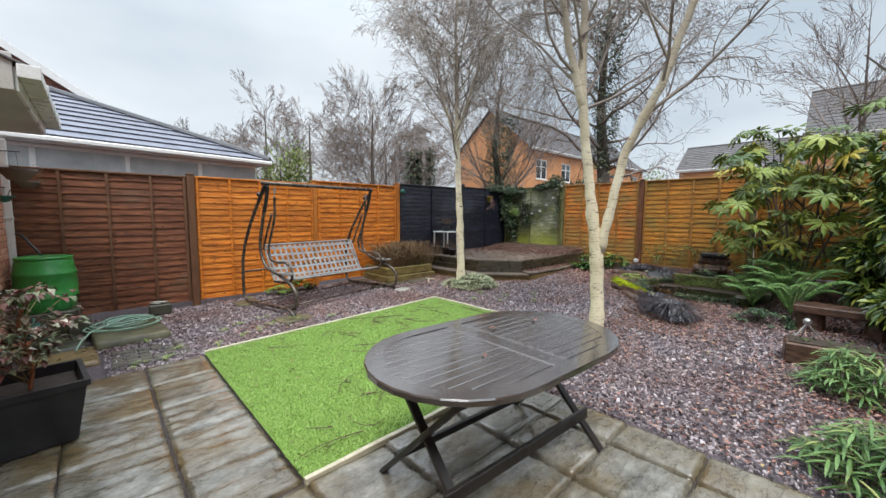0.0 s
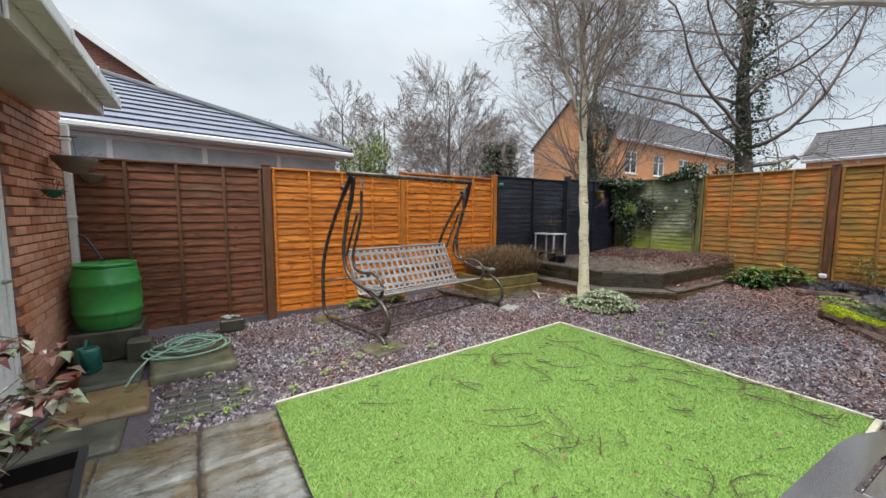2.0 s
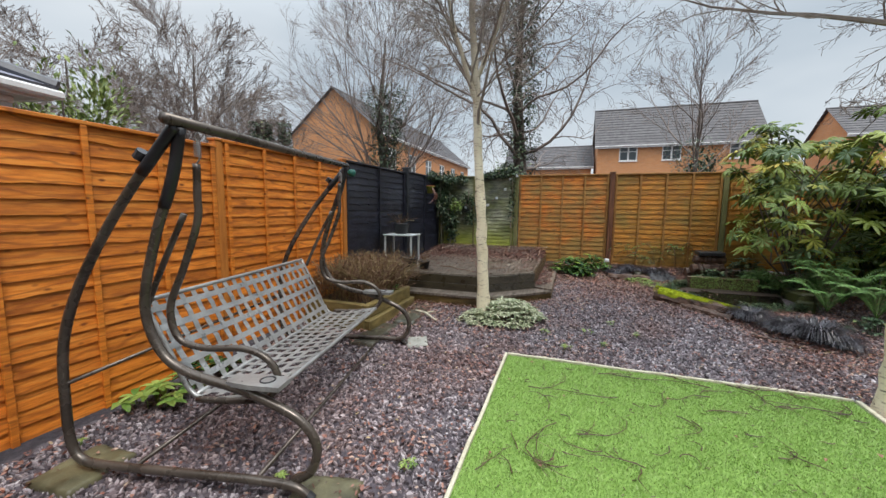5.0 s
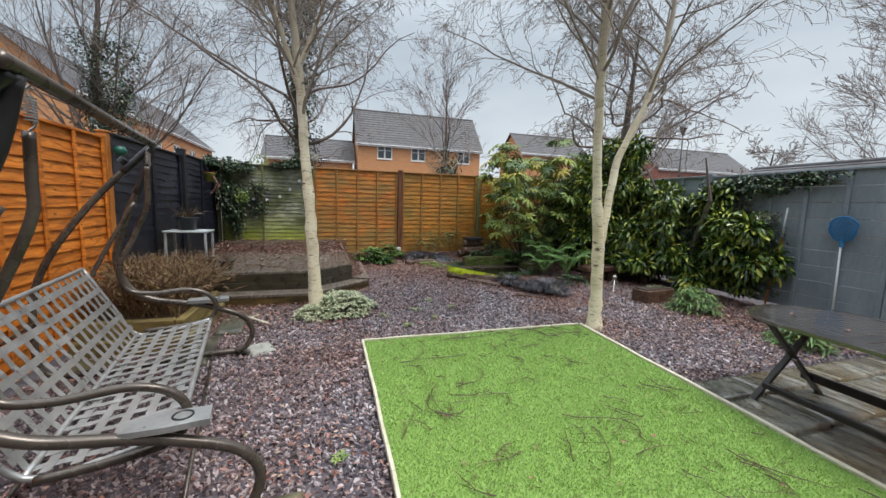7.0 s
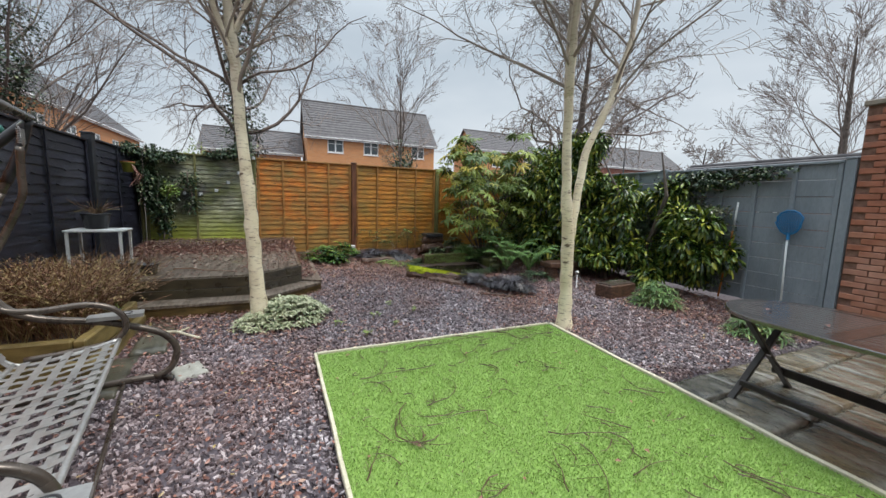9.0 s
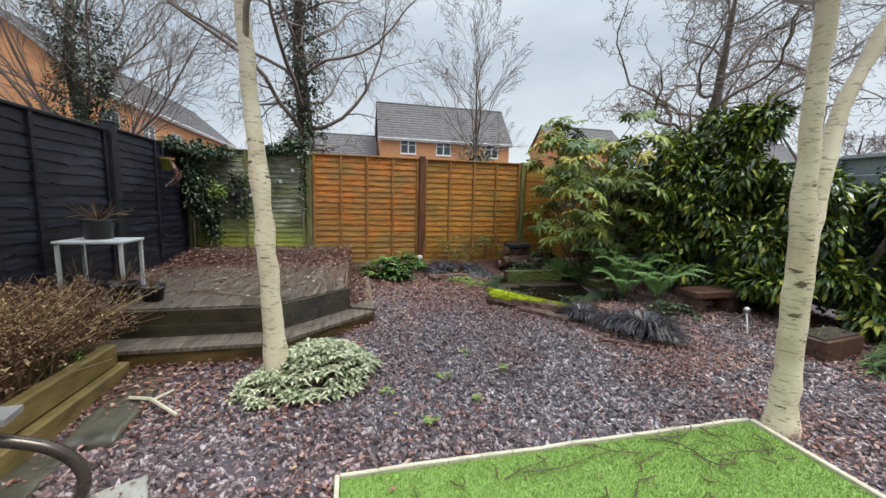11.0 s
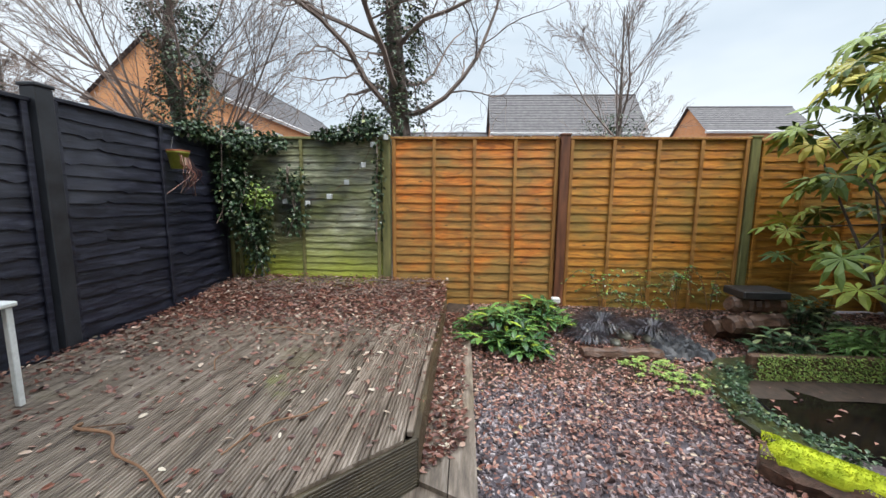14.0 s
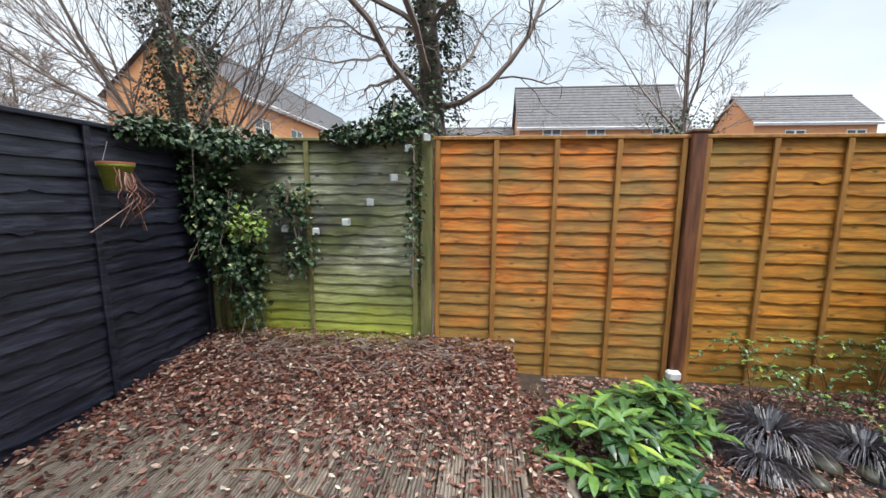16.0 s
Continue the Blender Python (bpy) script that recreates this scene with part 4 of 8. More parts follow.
def make_setts():
    rr = random.Random(12)
    s = base("stone_setts", (0, 0, 0), "small square dark stone setts bedded in slate", "stone setts", kind="structure")
    me = slab_mesh(0.095, 0.095, 0.05, 3)
    for i in range(6):
        for j in range(5):
            if rr.random() < 0.85:
                part("sett", me, M["dark_stone"], s, at=pose(0.10 + i * 0.108, 4.66 + j * 0.108, 0.012 + rr.uniform(-.006, .004), rr.uniform(-4, 4), rr.uniform(-4, 4), rr.uniform(-6, 6)))


make_setts()


# ---- decking ----
def grooved_board(x0a, x0b, x1, y0, y1, z, t=0.028, ends=True):
    """A decking board along x from a slanting end to x1, grooved on top."""
    g = Geo()
    n = 7
    prof = []
    w = y1 - y0
    for i in range(n):
        a, b = y0 + w * i / n, y0 + w * (i + 1) / n
        prof += [(a + 0.0005, z - 0.007), (a + 0.0042, z), (b - 0.0042, z)]
    prof += [(y1, z - 0.004), (y1, z - t), (y0, z - t)]
    k = len(prof)
    for q in (0, 1):
        for y, zz in prof:
            s = (y - y0) / w
            g.v.append(((x0a + (x0b - x0a) * s) if q == 0 else x1, y, zz))
    for i in range(k):
        j = (i + 1) % k
        g.f.append((i, k + i, k + j, j))
    g.f.append(tuple(range(k)))
    g.f.append(tuple(range(2 * k - 1, k - 1, -1)))
    return g


def make_deck():
    deck = base("decking", (0, 0, 0), "raised weathered timber decking with cut corner, wet", "decking", kind="structure")
    y, k = 4.475, 0
    while y < 6.85:
        y1 = min(y + 0.119, 6.93)
        part("deck_board", grooved_board(deck_front(y), deck_front(y1), 9.08, y, y1, 0.555), M["deck"], deck)
        y += 0.125
    z = 0.555
    part("edge_board", Geo().beam((6.40, 4.455, z - 0.012), (9.08, 4.455, z - 0.012), 0.03, 0.03, 0.004), M["deck"], deck)
    front = [(5.765, 6.92), (5.765, 5.075), (6.385, 4.425), (9.05, 4.425)]
    for a, b in zip(front, front[1:]):
        d = Vector((b[0] - a[0], b[1] - a[1], 0)).normalized()
        for zz, h in ((0.478, 0.12), (0.353, 0.12)):
            g = Geo()
            for i in range(8):
                zz0 = zz - h / 2 + h * i / 8
                g.beam((a[0], a[1], zz0 + h / 16), (b[0], b[1], zz0 + h / 16), 0.024, h / 8 - 0.003, 0.002)
            g.beam((a[0] - d.y * -0.006, a[1] + d.x * -0.0 + 0.006, zz), (b[0] - d.y * -0.006, b[1] + 0.006, zz), 0.02, h, 0.002)
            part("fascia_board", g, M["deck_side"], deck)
    step = base("deck_step", (0, 0, 0), "low dark timber step along the edge of the decking", "step", kind="structure")
    outer = [(5.47, 6.9), (5.47, 4.985), (6.25, 4.15), (8.6, 4.15)]
    inner = [(5.75, 6.9), (5.75, 5.06), (6.375, 4.41), (8.6, 4.41)]
    for i in range(3):
        a, b, c, d = outer[i], outer[i + 1], inner[i + 1], inner[i]
        for lo, hi in ((0.0, 0.49), (0.51, 1.0)):
            def mixp(p, q, t):
                return (p[0] + (q[0] - p[0]) * t, p[1] + (q[1] - p[1]) * t)
            zt = 0.31 if i < 2 else 0.335
            part("tread_board", Geo().prism([mixp(a, d, lo), mixp(b, c, lo), mixp(b, c, hi), mixp(a, d, hi)], zt - 0.03, zt), M["deck"], step)
    for a, b in zip(outer, outer[1:]):
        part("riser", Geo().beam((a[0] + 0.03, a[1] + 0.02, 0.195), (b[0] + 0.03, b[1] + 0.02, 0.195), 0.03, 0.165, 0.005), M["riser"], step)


make_deck()


# ---- brick walls ----
def brick_wall(name, label, origin, rz, length, z0, z1, x_lo, x_hi, openings=()):
    """A wall facing its own -y, origin at its left foot; single bricks between x_lo and x_hi, a plain body behind."""
    w = base(name, origin, label, "wall", kind="structure", rz=rz)
    body = Geo()
    cuts = sorted({0, length, *[v for o in openings for v in (o[0], o[1])]})
    for a, b in zip(cuts, cuts[1:]):
        hole = [o for o in openings if o[0] <= a + 1e-6 and b - 1e-6 <= o[1]]
        if hole:
            if hole[0][2] > z0:
                body.box(a, b, 0.008, 0.2, z0, hole[0][2], 0)
            if hole[0][3] < z1:
                body.box(a, b, 0.008, 0.2, hole[0][3], z1, 0)
        else:
            body.box(a, b, 0.008, 0.2, z0, z1, 0)
    part("wall_core", body, M["mortar"], w)
    return w


def lay_bricks(w, z0, z1, x_lo, x_hi, openings=(), seed=1, limit=300, mat="brick"):
    rr = random.Random(seed)
    me = Geo().box(-0.1055, 0.1055, -0.012, 0.05, -0.0315, 0.0315, 0.004).mesh("brick")
    me.materials.append(M[mat])
    rest, count = Geo(), 0
    z, row = z0 + 0.04, 0
    while z < z1 - 0.03:
        x = x_lo + 0.11 + (0.1125 if row % 2 else 0)
        while x < x_hi - 0.1:
            if not any(o[0] - 0.1 < x < o[1] + 0.1 and o[2] - 0.03 < z < o[3] + 0.03 for o in openings):
                dx = rr.uniform(-0.0015, 0.0015)
                if count < limit:
                    part("brick", me, M[mat], w, at=pose(x + dx, rr.uniform(-0.002, 0.002), z))
                    count += 1
                else:
                    rest.box(x - 0.1055, x + 0.1055, -0.012, 0.05, z - 0.0315, z + 0.0315, 0.004)
            x += 0.2205
        z += 0.0745
        row += 1
    if rest.f:
        part("brickwork", rest, M[mat], w, kind="stuff")


garage = brick_wall("wall_garage", "flat-roofed red brick outbuilding wall with coping", (2.82, -1.57, 0), 180, 6.8, 0, 2.74, 0, 3)
part("coping", Geo().box(-0.03, 6.95, -0.04, 0.25, 2.74, 2.80, 0.008), M["coping"], garage)
part("side_wall", Geo().box(-0.0, 0.2, 0.21, 3.5, 0, 2.65, 0), M["mortar"], garage)

HX = -0.80
# a wall along y facing +x: its own x runs from y = -6 towards y = 7
HOLES = [(10.02, 11.36, 0.05, 2.20)]
house_wall = brick_wall("wall_house", "red brick rear wall of the house", (HX, -6.0, 0), 90, 12.97, 0, 3.0, 0, 3, HOLES)


def make_house_parts():
    door = base("door_1", (HX, 0, 0), "white plastic glazed back door in a white frame", "door", kind="structure")
    y0, y1 = 4.03, 5.35
    for a, b, c, d in ((y0, y0 + 0.07, 0.05, 2.2), (y1 - 0.07, y1, 0.05, 2.2), (y0 + 0.07, y1 - 0.07, 2.13, 2.2), (y0 + 0.07, y1 - 0.07, 0.05, 0.10)):
        part("door_frame", Geo().box(-0.08, 0.02, a, b, c, d, 0.006), M["upvc"], door)
    for a, b, c, d in ((y0 + 0.08, y0 + 0.19, 0.11, 2.12), (y1 - 0.19, y1 - 0.08, 0.11, 2.12), (y0 + 0.19, y1 - 0.19, 0.11, 0.28), (y0 + 0.19, y1 - 0.19, 0.86, 0.98), (y0 + 0.19, y1 - 0.19, 2.0, 2.12)):
        part("stile", Geo().box(-0.06, 0.008, a, b, c, d, 0.005), M["upvc"], door)
    part("panel", Geo().box(-0.04, -0.01, y0 + 0.19, y1 - 0.19, 0.28, 0.86, 0.004), M["upvc"], door)
    part("pane", Geo().box(-0.035, -0.02, y0 + 0.19, y1 - 0.19, 0.98, 2.0, 0.002), M["glass"], door)
    part("door_handle", Geo().tube([(0.01, y1 - 0.13, 1.0), (0.05, y1 - 0.13, 1.0), (0.05, y1 - 0.24, 1.0)], 0.01, 8), M["steel"], door)
    ext = base("extension_roof", (HX, 0, 0), "low tiled extension roof with white boxed eaves over the back door", "roof", kind="structure")
    part("soffit", Geo().box(-0.3, 0.44, 4.1, 6.22, 2.36, 2.385, 0.002), M["soffit"], ext)
    part("fascia", Geo().box(0.44, 0.462, 4.1, 6.22, 2.36, 2.53, 0.003), M["upvc"], ext)
    part("end_fascia", Geo().box(-0.3, 0.44, 4.075, 4.098, 2.36, 2.62, 0.003), M["soffit"], ext)
    part("end_fascia", Geo().box(-0.3, 0.44, 6.222, 6.244, 2.36, 2.53, 0.003), M["soffit"], ext)
    g = Geo()
    for i in range(9):
        x, z = 0.46 - 0.16 * i, 2.56 + 0.075 * i
        g.beam((x, 4.05, z), (x, 6.26, z), 0.17, 0.018, 0.004, roll=22)
    part("roof_tiles", g, M["roof_tile"], ext)
    gut = base("gutter", (HX, 0, 0), "white plastic gutter along the extension eaves", "gutter")
    g = Geo()
    g.box(0.465, 0.58, 4.06, 6.26, 2.455, 2.47, 0.004)
    g.box(0.568, 0.58, 4.06, 6.26, 2.47, 2.54, 0.004)
    g.box(0.465, 0.475, 4.06, 6.26, 2.47, 2.54, 0.003)
    g.box(0.46, 0.585, 6.26, 6.275, 2.45, 2.545, 0.004)
    g.box(0.46, 0.585, 4.045, 4.06, 2.45, 2.545, 0.004)
    part("trough", g, M["upvc"], gut)
    for y in (4.6, 5.3, 5.8, 6.15):
        part("bracket", Geo().box(0.463, 0.59, y - 0.015, y + 0.015, 2.448, 2.548, 0.003), M["upvc"], gut)
    dp = base("downpipe", (HX, 0, 0), "white square plastic downpipe on the corner of the house", "downpipe")
    part("pipe", Geo().box(0.014, 0.079, 6.86, 6.925, 0.05, 2.36, 0.006), M["upvc"], dp)
    for z in (0.5, 1.4, 2.2):
        part("clip", Geo().box(0.010, 0.086, 6.85, 6.935, z, z + 0.03, 0.004), M["upvc"], dp)


make_house_parts()


# ---- trees ----
def grow(g, rng, p, d, length, r, level, spec, thin=0.002):
    """A limb and what branches off it. spec: one row a level: segments, wander, lift, children, child length, child radius, spread, sides."""
    seg, wander, lift, kids, klen, krad, spread, sides = spec[level]
    pts, rad = [p.copy()], [r]
    step = length / seg
    dirs = []
    for i in range(seg):
        d = d + Vector((rng.gauss(0, wander), rng.gauss(0, wander), rng.gauss(0, wander) + lift))
        d.normalize()
        dirs.append(d.copy())
        p = p + d * step
        pts.append(p.copy())
        rad.append(max(r * (1 - 0.8 * (i + 1) / seg), thin))
    g.tube(pts, rad, sides, cap=False)
    if level + 1 < len(spec):
        for k in range(kids):
            t = 0.18 + 0.8 * (k + rng.random()) / kids
            i = min(int(t * seg), seg - 1)
            q = pts[i].lerp(pts[i + 1], t * seg - i)
            side = dirs[i].orthogonal().normalized()
            side.rotate(Matrix.Rotation(rng.uniform(0, 6.283), 3, dirs[i]))
            nd = (dirs[i] * math.cos(spread) + side * math.sin(spread)).normalized()
            f = 1 - 0.55 * t
            grow(g, rng, q, nd, length * klen * f * rng.uniform(0.7, 1.25), max(rad[i] * krad, thin), level + 1, spec, thin)


def limb_path(path, rad, g, sides=12, seed=0, knobs=0.04):
    """A trunk or limb along given places with uneven thickness."""
    rr = random.Random(seed)
    pts, rs = [], []
    for i in range(len(path) - 1):
        a, b = Vector(path[i]), Vector(path[i + 1])
        n = max(2, int((b - a).length / 0.09))
        for k in range(n):
            t = k / n
            pts.append(a.lerp(b, t) + Vector((rr.gauss(0, 0.004), rr.gauss(0, 0.004), 0)))
            flare = rr.uniform(0.08, 0.2) if rr.random() < knobs * 3.5 else 0
            rs.append((rad[i] + (rad[i + 1] - rad[i]) * t) * (1 + rr.gauss(0, knobs * 0.7) + flare))
    pts.append(Vector(path[-1]))
    rs.append(rad[-1])
    g.tube(pts, rs, sides)
    return pts, rs


def birch(name_label, limbs, seed, twigs, spread_len, at):
    tree = base("birch_tree", at, name_label, "birch tree", "birch trees")
    off = Vector(at)
    rng = random.Random(seed)
    t = Geo()
    crown, fine = Geo(), Geo()
    for path, rad in limbs:
        pts, rs = limb_path([Vector(q) - off for q in path], rad, t, 14, seed)
        spec = [(8, 0.11, 0.03, 9, 0.48, 0.5, 0.6, 5), (6, 0.17, -0.03, 8, 0.55, 0.55, 0.65, 3), (5, 0.22, -0.10, 4, 0.6, 0.6, 0.6, 3), (3, 0.22, -0.12, 0, 0, 0, 0, 3)]
        top = [i for i, q in enumerate(pts) if (q + off).z > 2.35]
        for k in range(twigs):
            i = top[int(len(top) * ((k + rng.random()) / twigs) ** 0.8) % len(top)]
            a = rng.uniform(0, 6.283)
            d = Vector((math.cos(a), math.sin(a), rng.uniform(0.3, 1.5))).normalized()
            ln = spread_len * rng.uniform(0.6, 1.1) * (1.0 if i < len(pts) * 0.75 else 0.8)
            grow(crown, rng, pts[i], d, ln, max(rs[i] * 0.42, 0.008), 0, spec)
    part("trunk", t, M["birch"], tree, "peeling cream birch trunk", smooth=True)
    part("crown", crown, M["birch_twig"], tree, "bare fine birch twigs")
    return tree


birch("white-barked bare birch tree among silvery plants before the decking", [
    ([(5.11, 4.92, 0.12), (5.11, 4.93, 0.38), (5.12, 4.955, 0.9), (5.12, 4.98, 1.4), (5.12, 5.035, 2.2), (5.14, 5.08, 3.0), (5.18, 5.16, 3.8), (5.25, 5.25, 5.2), (5.3, 5.15, 6.6)], [0.095, 0.077, 0.067, 0.061, 0.053, 0.047, 0.039, 0.024, 0.008]),
    ([(5.13, 5.065, 2.75), (5.08, 5.17, 3.1), (5.0, 5.35, 3.7), (4.95, 5.6, 5.0)], [0.030, 0.030, 0.022, 0.01]),
    ([(5.145, 5.085, 3.05), (5.2, 4.92, 3.5), (5.3, 4.6, 4.4), (5.35, 4.5, 5.4)], [0.026, 0.025, 0.018, 0.008]),
], 11, 25, 2.1, (5.10, 4.84, 0))
birch("white-barked bare birch tree forking low beside the lawn", [
    ([(3.93, 1.72, 0.02), (3.94, 1.72, 0.3), (3.94, 1.73, 0.7), (3.93, 1.755, 1.18), (3.92, 1.82, 1.6), (3.90, 1.87, 2.0), (3.86, 1.95, 2.8), (3.87, 1.95, 3.7), (3.9, 1.95, 5.0), (3.9, 2.0, 6.4)], [0.105, 0.074, 0.067, 0.067, 0.053, 0.048, 0.046, 0.038, 0.024, 0.008]),
    ([(3.94, 1.72, 1.10), (3.97, 1.64, 1.55), (3.99, 1.53, 2.1), (3.98, 1.22, 2.7), (3.98, 0.98, 3.4), (4.05, 0.75, 4.5), (4.1, 0.6, 5.8)], [0.050, 0.045, 0.041, 0.037, 0.031, 0.022, 0.008]),
    ([(3.87, 1.93, 2.6), (3.72, 2.05, 3.3), (3.5, 2.1, 4.3), (3.4, 2.2, 5.4)], [0.045, 0.036, 0.025, 0.01]),
], 23, 26, 2.3, (3.93, 1.72, 0))


def leaf_cloud(g, rng, c, rx, ry, rz, n, length, width, hollow=0.55, droop=0.2, down=0.2, broad=False):
    """n leaves through the outer part of an ellipsoid, pointing out and down."""
    for _ in range(n):
        a, z = rng.uniform(0, 6.283), rng.uniform(-1, 1)
        s = math.sqrt(1 - z * z)
        u = Vector((s * math.cos(a), s * math.sin(a), z))
        k = rng.uniform(hollow, 1.0) * (1 + 0.12 * math.sin(5 * a + c[2] * 7) + 0.08 * rng.gauss(0, 1))
        p = Vector((c[0] + u.x * rx * k, c[1] + u.y * ry * k, c[2] + u.z * rz * k))
        d = (u + Vector((rng.gauss(0, 0.5), rng.gauss(0, 0.5), rng.gauss(0, 0.5) - down))).normalized()
        (g.blade if broad else g.leaf)(p, d, Vector((rng.gauss(0, 0.3), rng.gauss(0, 0.3), 1)), length * rng.uniform(0.7, 1.2), width * rng.uniform(0.8, 1.15), 0.15, droop)


def bare_tree(label, at, height, r, seed, limbs, spec, mat="bark", twig="twig", ivy=None, lean=(0, 0), fork=0.35, group="bare trees behind the fences", up=(0.3, 1.1), thin=0.004, reach=0.45, lr=0.5):
    tree = base("tree", at, label, "tree", group)
    rng = random.Random(seed)
    t, crown = Geo(), Geo()
    top = Vector((lean[0], lean[1], height * 0.8))
    path = [Vector((0, 0, -0.2)), top * 0.3 + Vector((rng.gauss(0, .05), rng.gauss(0, .05), 0)), top * 0.6 + Vector((rng.gauss(0, .12), rng.gauss(0, .12), 0)), top]
    pts, rs = limb_path(path, [r, r * 0.85, r * 0.55, r * 0.12], t, 10, seed)
    for k in range(limbs):
        f = fork + (0.98 - fork) * (k + rng.random()) / limbs
        i = min(int(f * (len(pts) - 1)), len(pts) - 2)
        a = k * 2.4 + rng.uniform(-0.5, 0.5)
        d = Vector((math.cos(a), math.sin(a), rng.uniform(*up))).normalized()
        grow(crown, rng, pts[i], d, height * reach * (1.15 - f * 0.6) * rng.uniform(0.8, 1.15), rs[i] * lr, 0, spec, thin)
    part("trunk", t, M[mat], tree, smooth=True)
    part("crown", crown, M[twig], tree, "bare branching twigs")
    if ivy:
        g = Geo()
        for z0, z1, rad, n in ivy:
            for _ in range(n):
                z = rng.uniform(z0, z1)
                c = top * (z / (height * 0.8))
                a = rng.uniform(0, 6.283)
                k = rad * rng.uniform(0.5, 1.15) * (1 + 0.3 * math.sin(z * 3 + a * 2))
                p = Vector((c.x + k * math.cos(a), c.y + k * math.sin(a), z))
                g.leaf(p, Vector((math.cos(a), math.sin(a), rng.uniform(-0.8, 0.3))), Vector((0, 0, 1)), rng.uniform(0.06, 0.11), rng.uniform(0.05, 0.09))
        part("ivy", g, M["ivy"], tree, "dark ivy climbing the trunk", kind="stuff")
    return tree


UPRIGHT2 = [(6, 0.09, 0.03, 9, 0.55, 0.5, 0.5, 3), (4, 0.13, 0.03, 7, 0.55, 0.55, 0.5, 3), (3, 0.16, 0.02, 4, 0.55, 0.6, 0.5, 3), (2, 0.15, 0.0, 0, 0, 0, 0, 3)]
SPREAD = [(7, 0.16, 0.03, 9, 0.5, 0.5, 0.7, 5), (5, 0.2, 0.02, 7, 0.5, 0.55, 0.7, 3), (4, 0.22, 0.0, 4, 0.55, 0.6, 0.7, 3), (3, 0.22, -0.03, 0, 0, 0, 0, 3)]
FAN = [(7, 0.10, 0.03, 8, 0.72, 0.5, 0.45, 4), (5, 0.12, 0.02, 7, 0.62, 0.55, 0.45, 3), (4, 0.14, 0.01, 5, 0.55, 0.6, 0.5, 3), (3, 0.15, 0.0, 0, 0, 0, 0, 3)]
FAN2 = [(6, 0.10, 0.03, 8, 0.72, 0.5, 0.45, 3), (4, 0.12, 0.02, 6, 0.62, 0.55, 0.45, 3), (3, 0.14, 0.0, 5, 0.55, 0.6, 0.5, 3), (2, 0.15, 0.0, 0, 0, 0, 0, 3)]
UPRIGHT = [(7, 0.08, 0.02, 7, 0.72, 0.5, 0.42, 4), (5, 0.10, 0.01, 6, 0.65, 0.55, 0.42, 3), (4, 0.13, 0.0, 5, 0.5, 0.6, 0.5, 3), (3, 0.15, 0.0, 0, 0, 0, 0, 3)]
DROOP = [(9, 0.15, 0.0, 9, 0.5, 0.45, 0.85, 5), (7, 0.24, -0.05, 6, 0.55, 0.55, 0.8, 3), (6, 0.28, -0.10, 4, 0.55, 0.65, 0.8, 3), (4, 0.25, -0.12, 0, 0, 0, 0, 3)]
TWIST = [(12, 0.30, 0.05, 9, 0.5, 0.5, 0.8, 4), (9, 0.40, 0.04, 7, 0.5, 0.55, 0.8, 3), (7, 0.5, 0.0, 4, 0.5, 0.6, 0.8, 3), (4, 0.5, 0.0, 0, 0, 0, 0, 3)]

bare_tree("tall bare tree with ivy on its trunk behind the fence corner", (12.3, 5.45, 0), 10.5, 0.24, 31, 24, DROOP, ivy=[(1.0, 2.9, 0.6, 500), (3.0, 8.0, 0.42, 3600)], lean=(0.1, 0.1), fork=0.34, up=(0.0, 0.9), thin=0.0035, reach=0.52, lr=0.30)
bare_tree("broad bare tree with ivy-clad trunk before the gabled house", (13.2, 10.5, 0), 9.4, 0.2, 32, 34, UPRIGHT, ivy=[(1.5, 5.8, 0.62, 5600)], fork=0.12, up=(0.6, 2.2), thin=0.0035, reach=0.5, lr=0.24)
bare_tree("thin bare tree with upright twigs before the far house", (16.3, -0.1, 0), 8.6, 0.09, 33, 12, UPRIGHT, ivy=[(2.3, 4.0, 0.7, 900)], fork=0.3, up=(0.8, 2.0), thin=0.004, reach=0.42)
bare_tree("bare tree with contorted curling branches behind the shrubs", (9.0, -2.6, 0), 7.6, 0.17, 34, 22, TWIST, lean=(-0.5, -0.2), fork=0.3, up=(-0.05, 1.1), reach=0.60, lr=0.4)
bare_tree("broad bare tree far behind the brick outbuilding", (9.8, -20.0, 0), 12.0, 0.22, 35, 18, FAN, fork=0.12, up=(0.4, 1.6), thin=0.007, reach=0.5, lr=0.25)
bare_tree("low spreading bare tree far beyond the grey fence", (16.0, -20.0, 0), 6.6, 0.16, 36, 14, SPREAD, fork=0.25, up=(0.1, 0.5), thin=0.009)
big = bare_tree("large rounded bare tree far beyond the orange fence", (10.6, 16.6, 0), 8.4, 0.15, 37, 28, FAN, fork=0.06, up=(0.3, 1.8), thin=0.005, reach=0.5, lr=0.25)
mid = bare_tree("rounded bare tree far behind the fences", (9.0, 20.5, 0), 8.0, 0.15, 39, 15, FAN2, fork=0.1, up=(0.15, 1.2), thin=0.007, reach=0.52, lr=0.28)
big2 = bare_tree("slender bare tree far beyond the neighbour's roof", (6.2, 19.0, 0), 7.8, 0.1, 38, 10, UPRIGHT, fork=0.3, up=(0.8, 2.0), thin=0.005, reach=0.36)
for src, x, y, rz, s in ((mid, 13.5, 19.8, 200, 0.92), (mid, 16.5, 23.0, 300, 0.95), (mid, 2.5, 34, 40, 0.98), (mid, -3.0, 36, 150, 0.95), (mid, 6.0, 33, 250, 1.0), (big2, 18.5, 21.5, 60, 1.05), (mid, 20.5, 25, 120, 1.1), (mid, 7.4, 23, 10, 0.85)):
    src.scale = (s, s, s)
    copy_thing(src, pose(x, y, 0, 0, 0, rz))
    src.scale = (1, 1, 1)


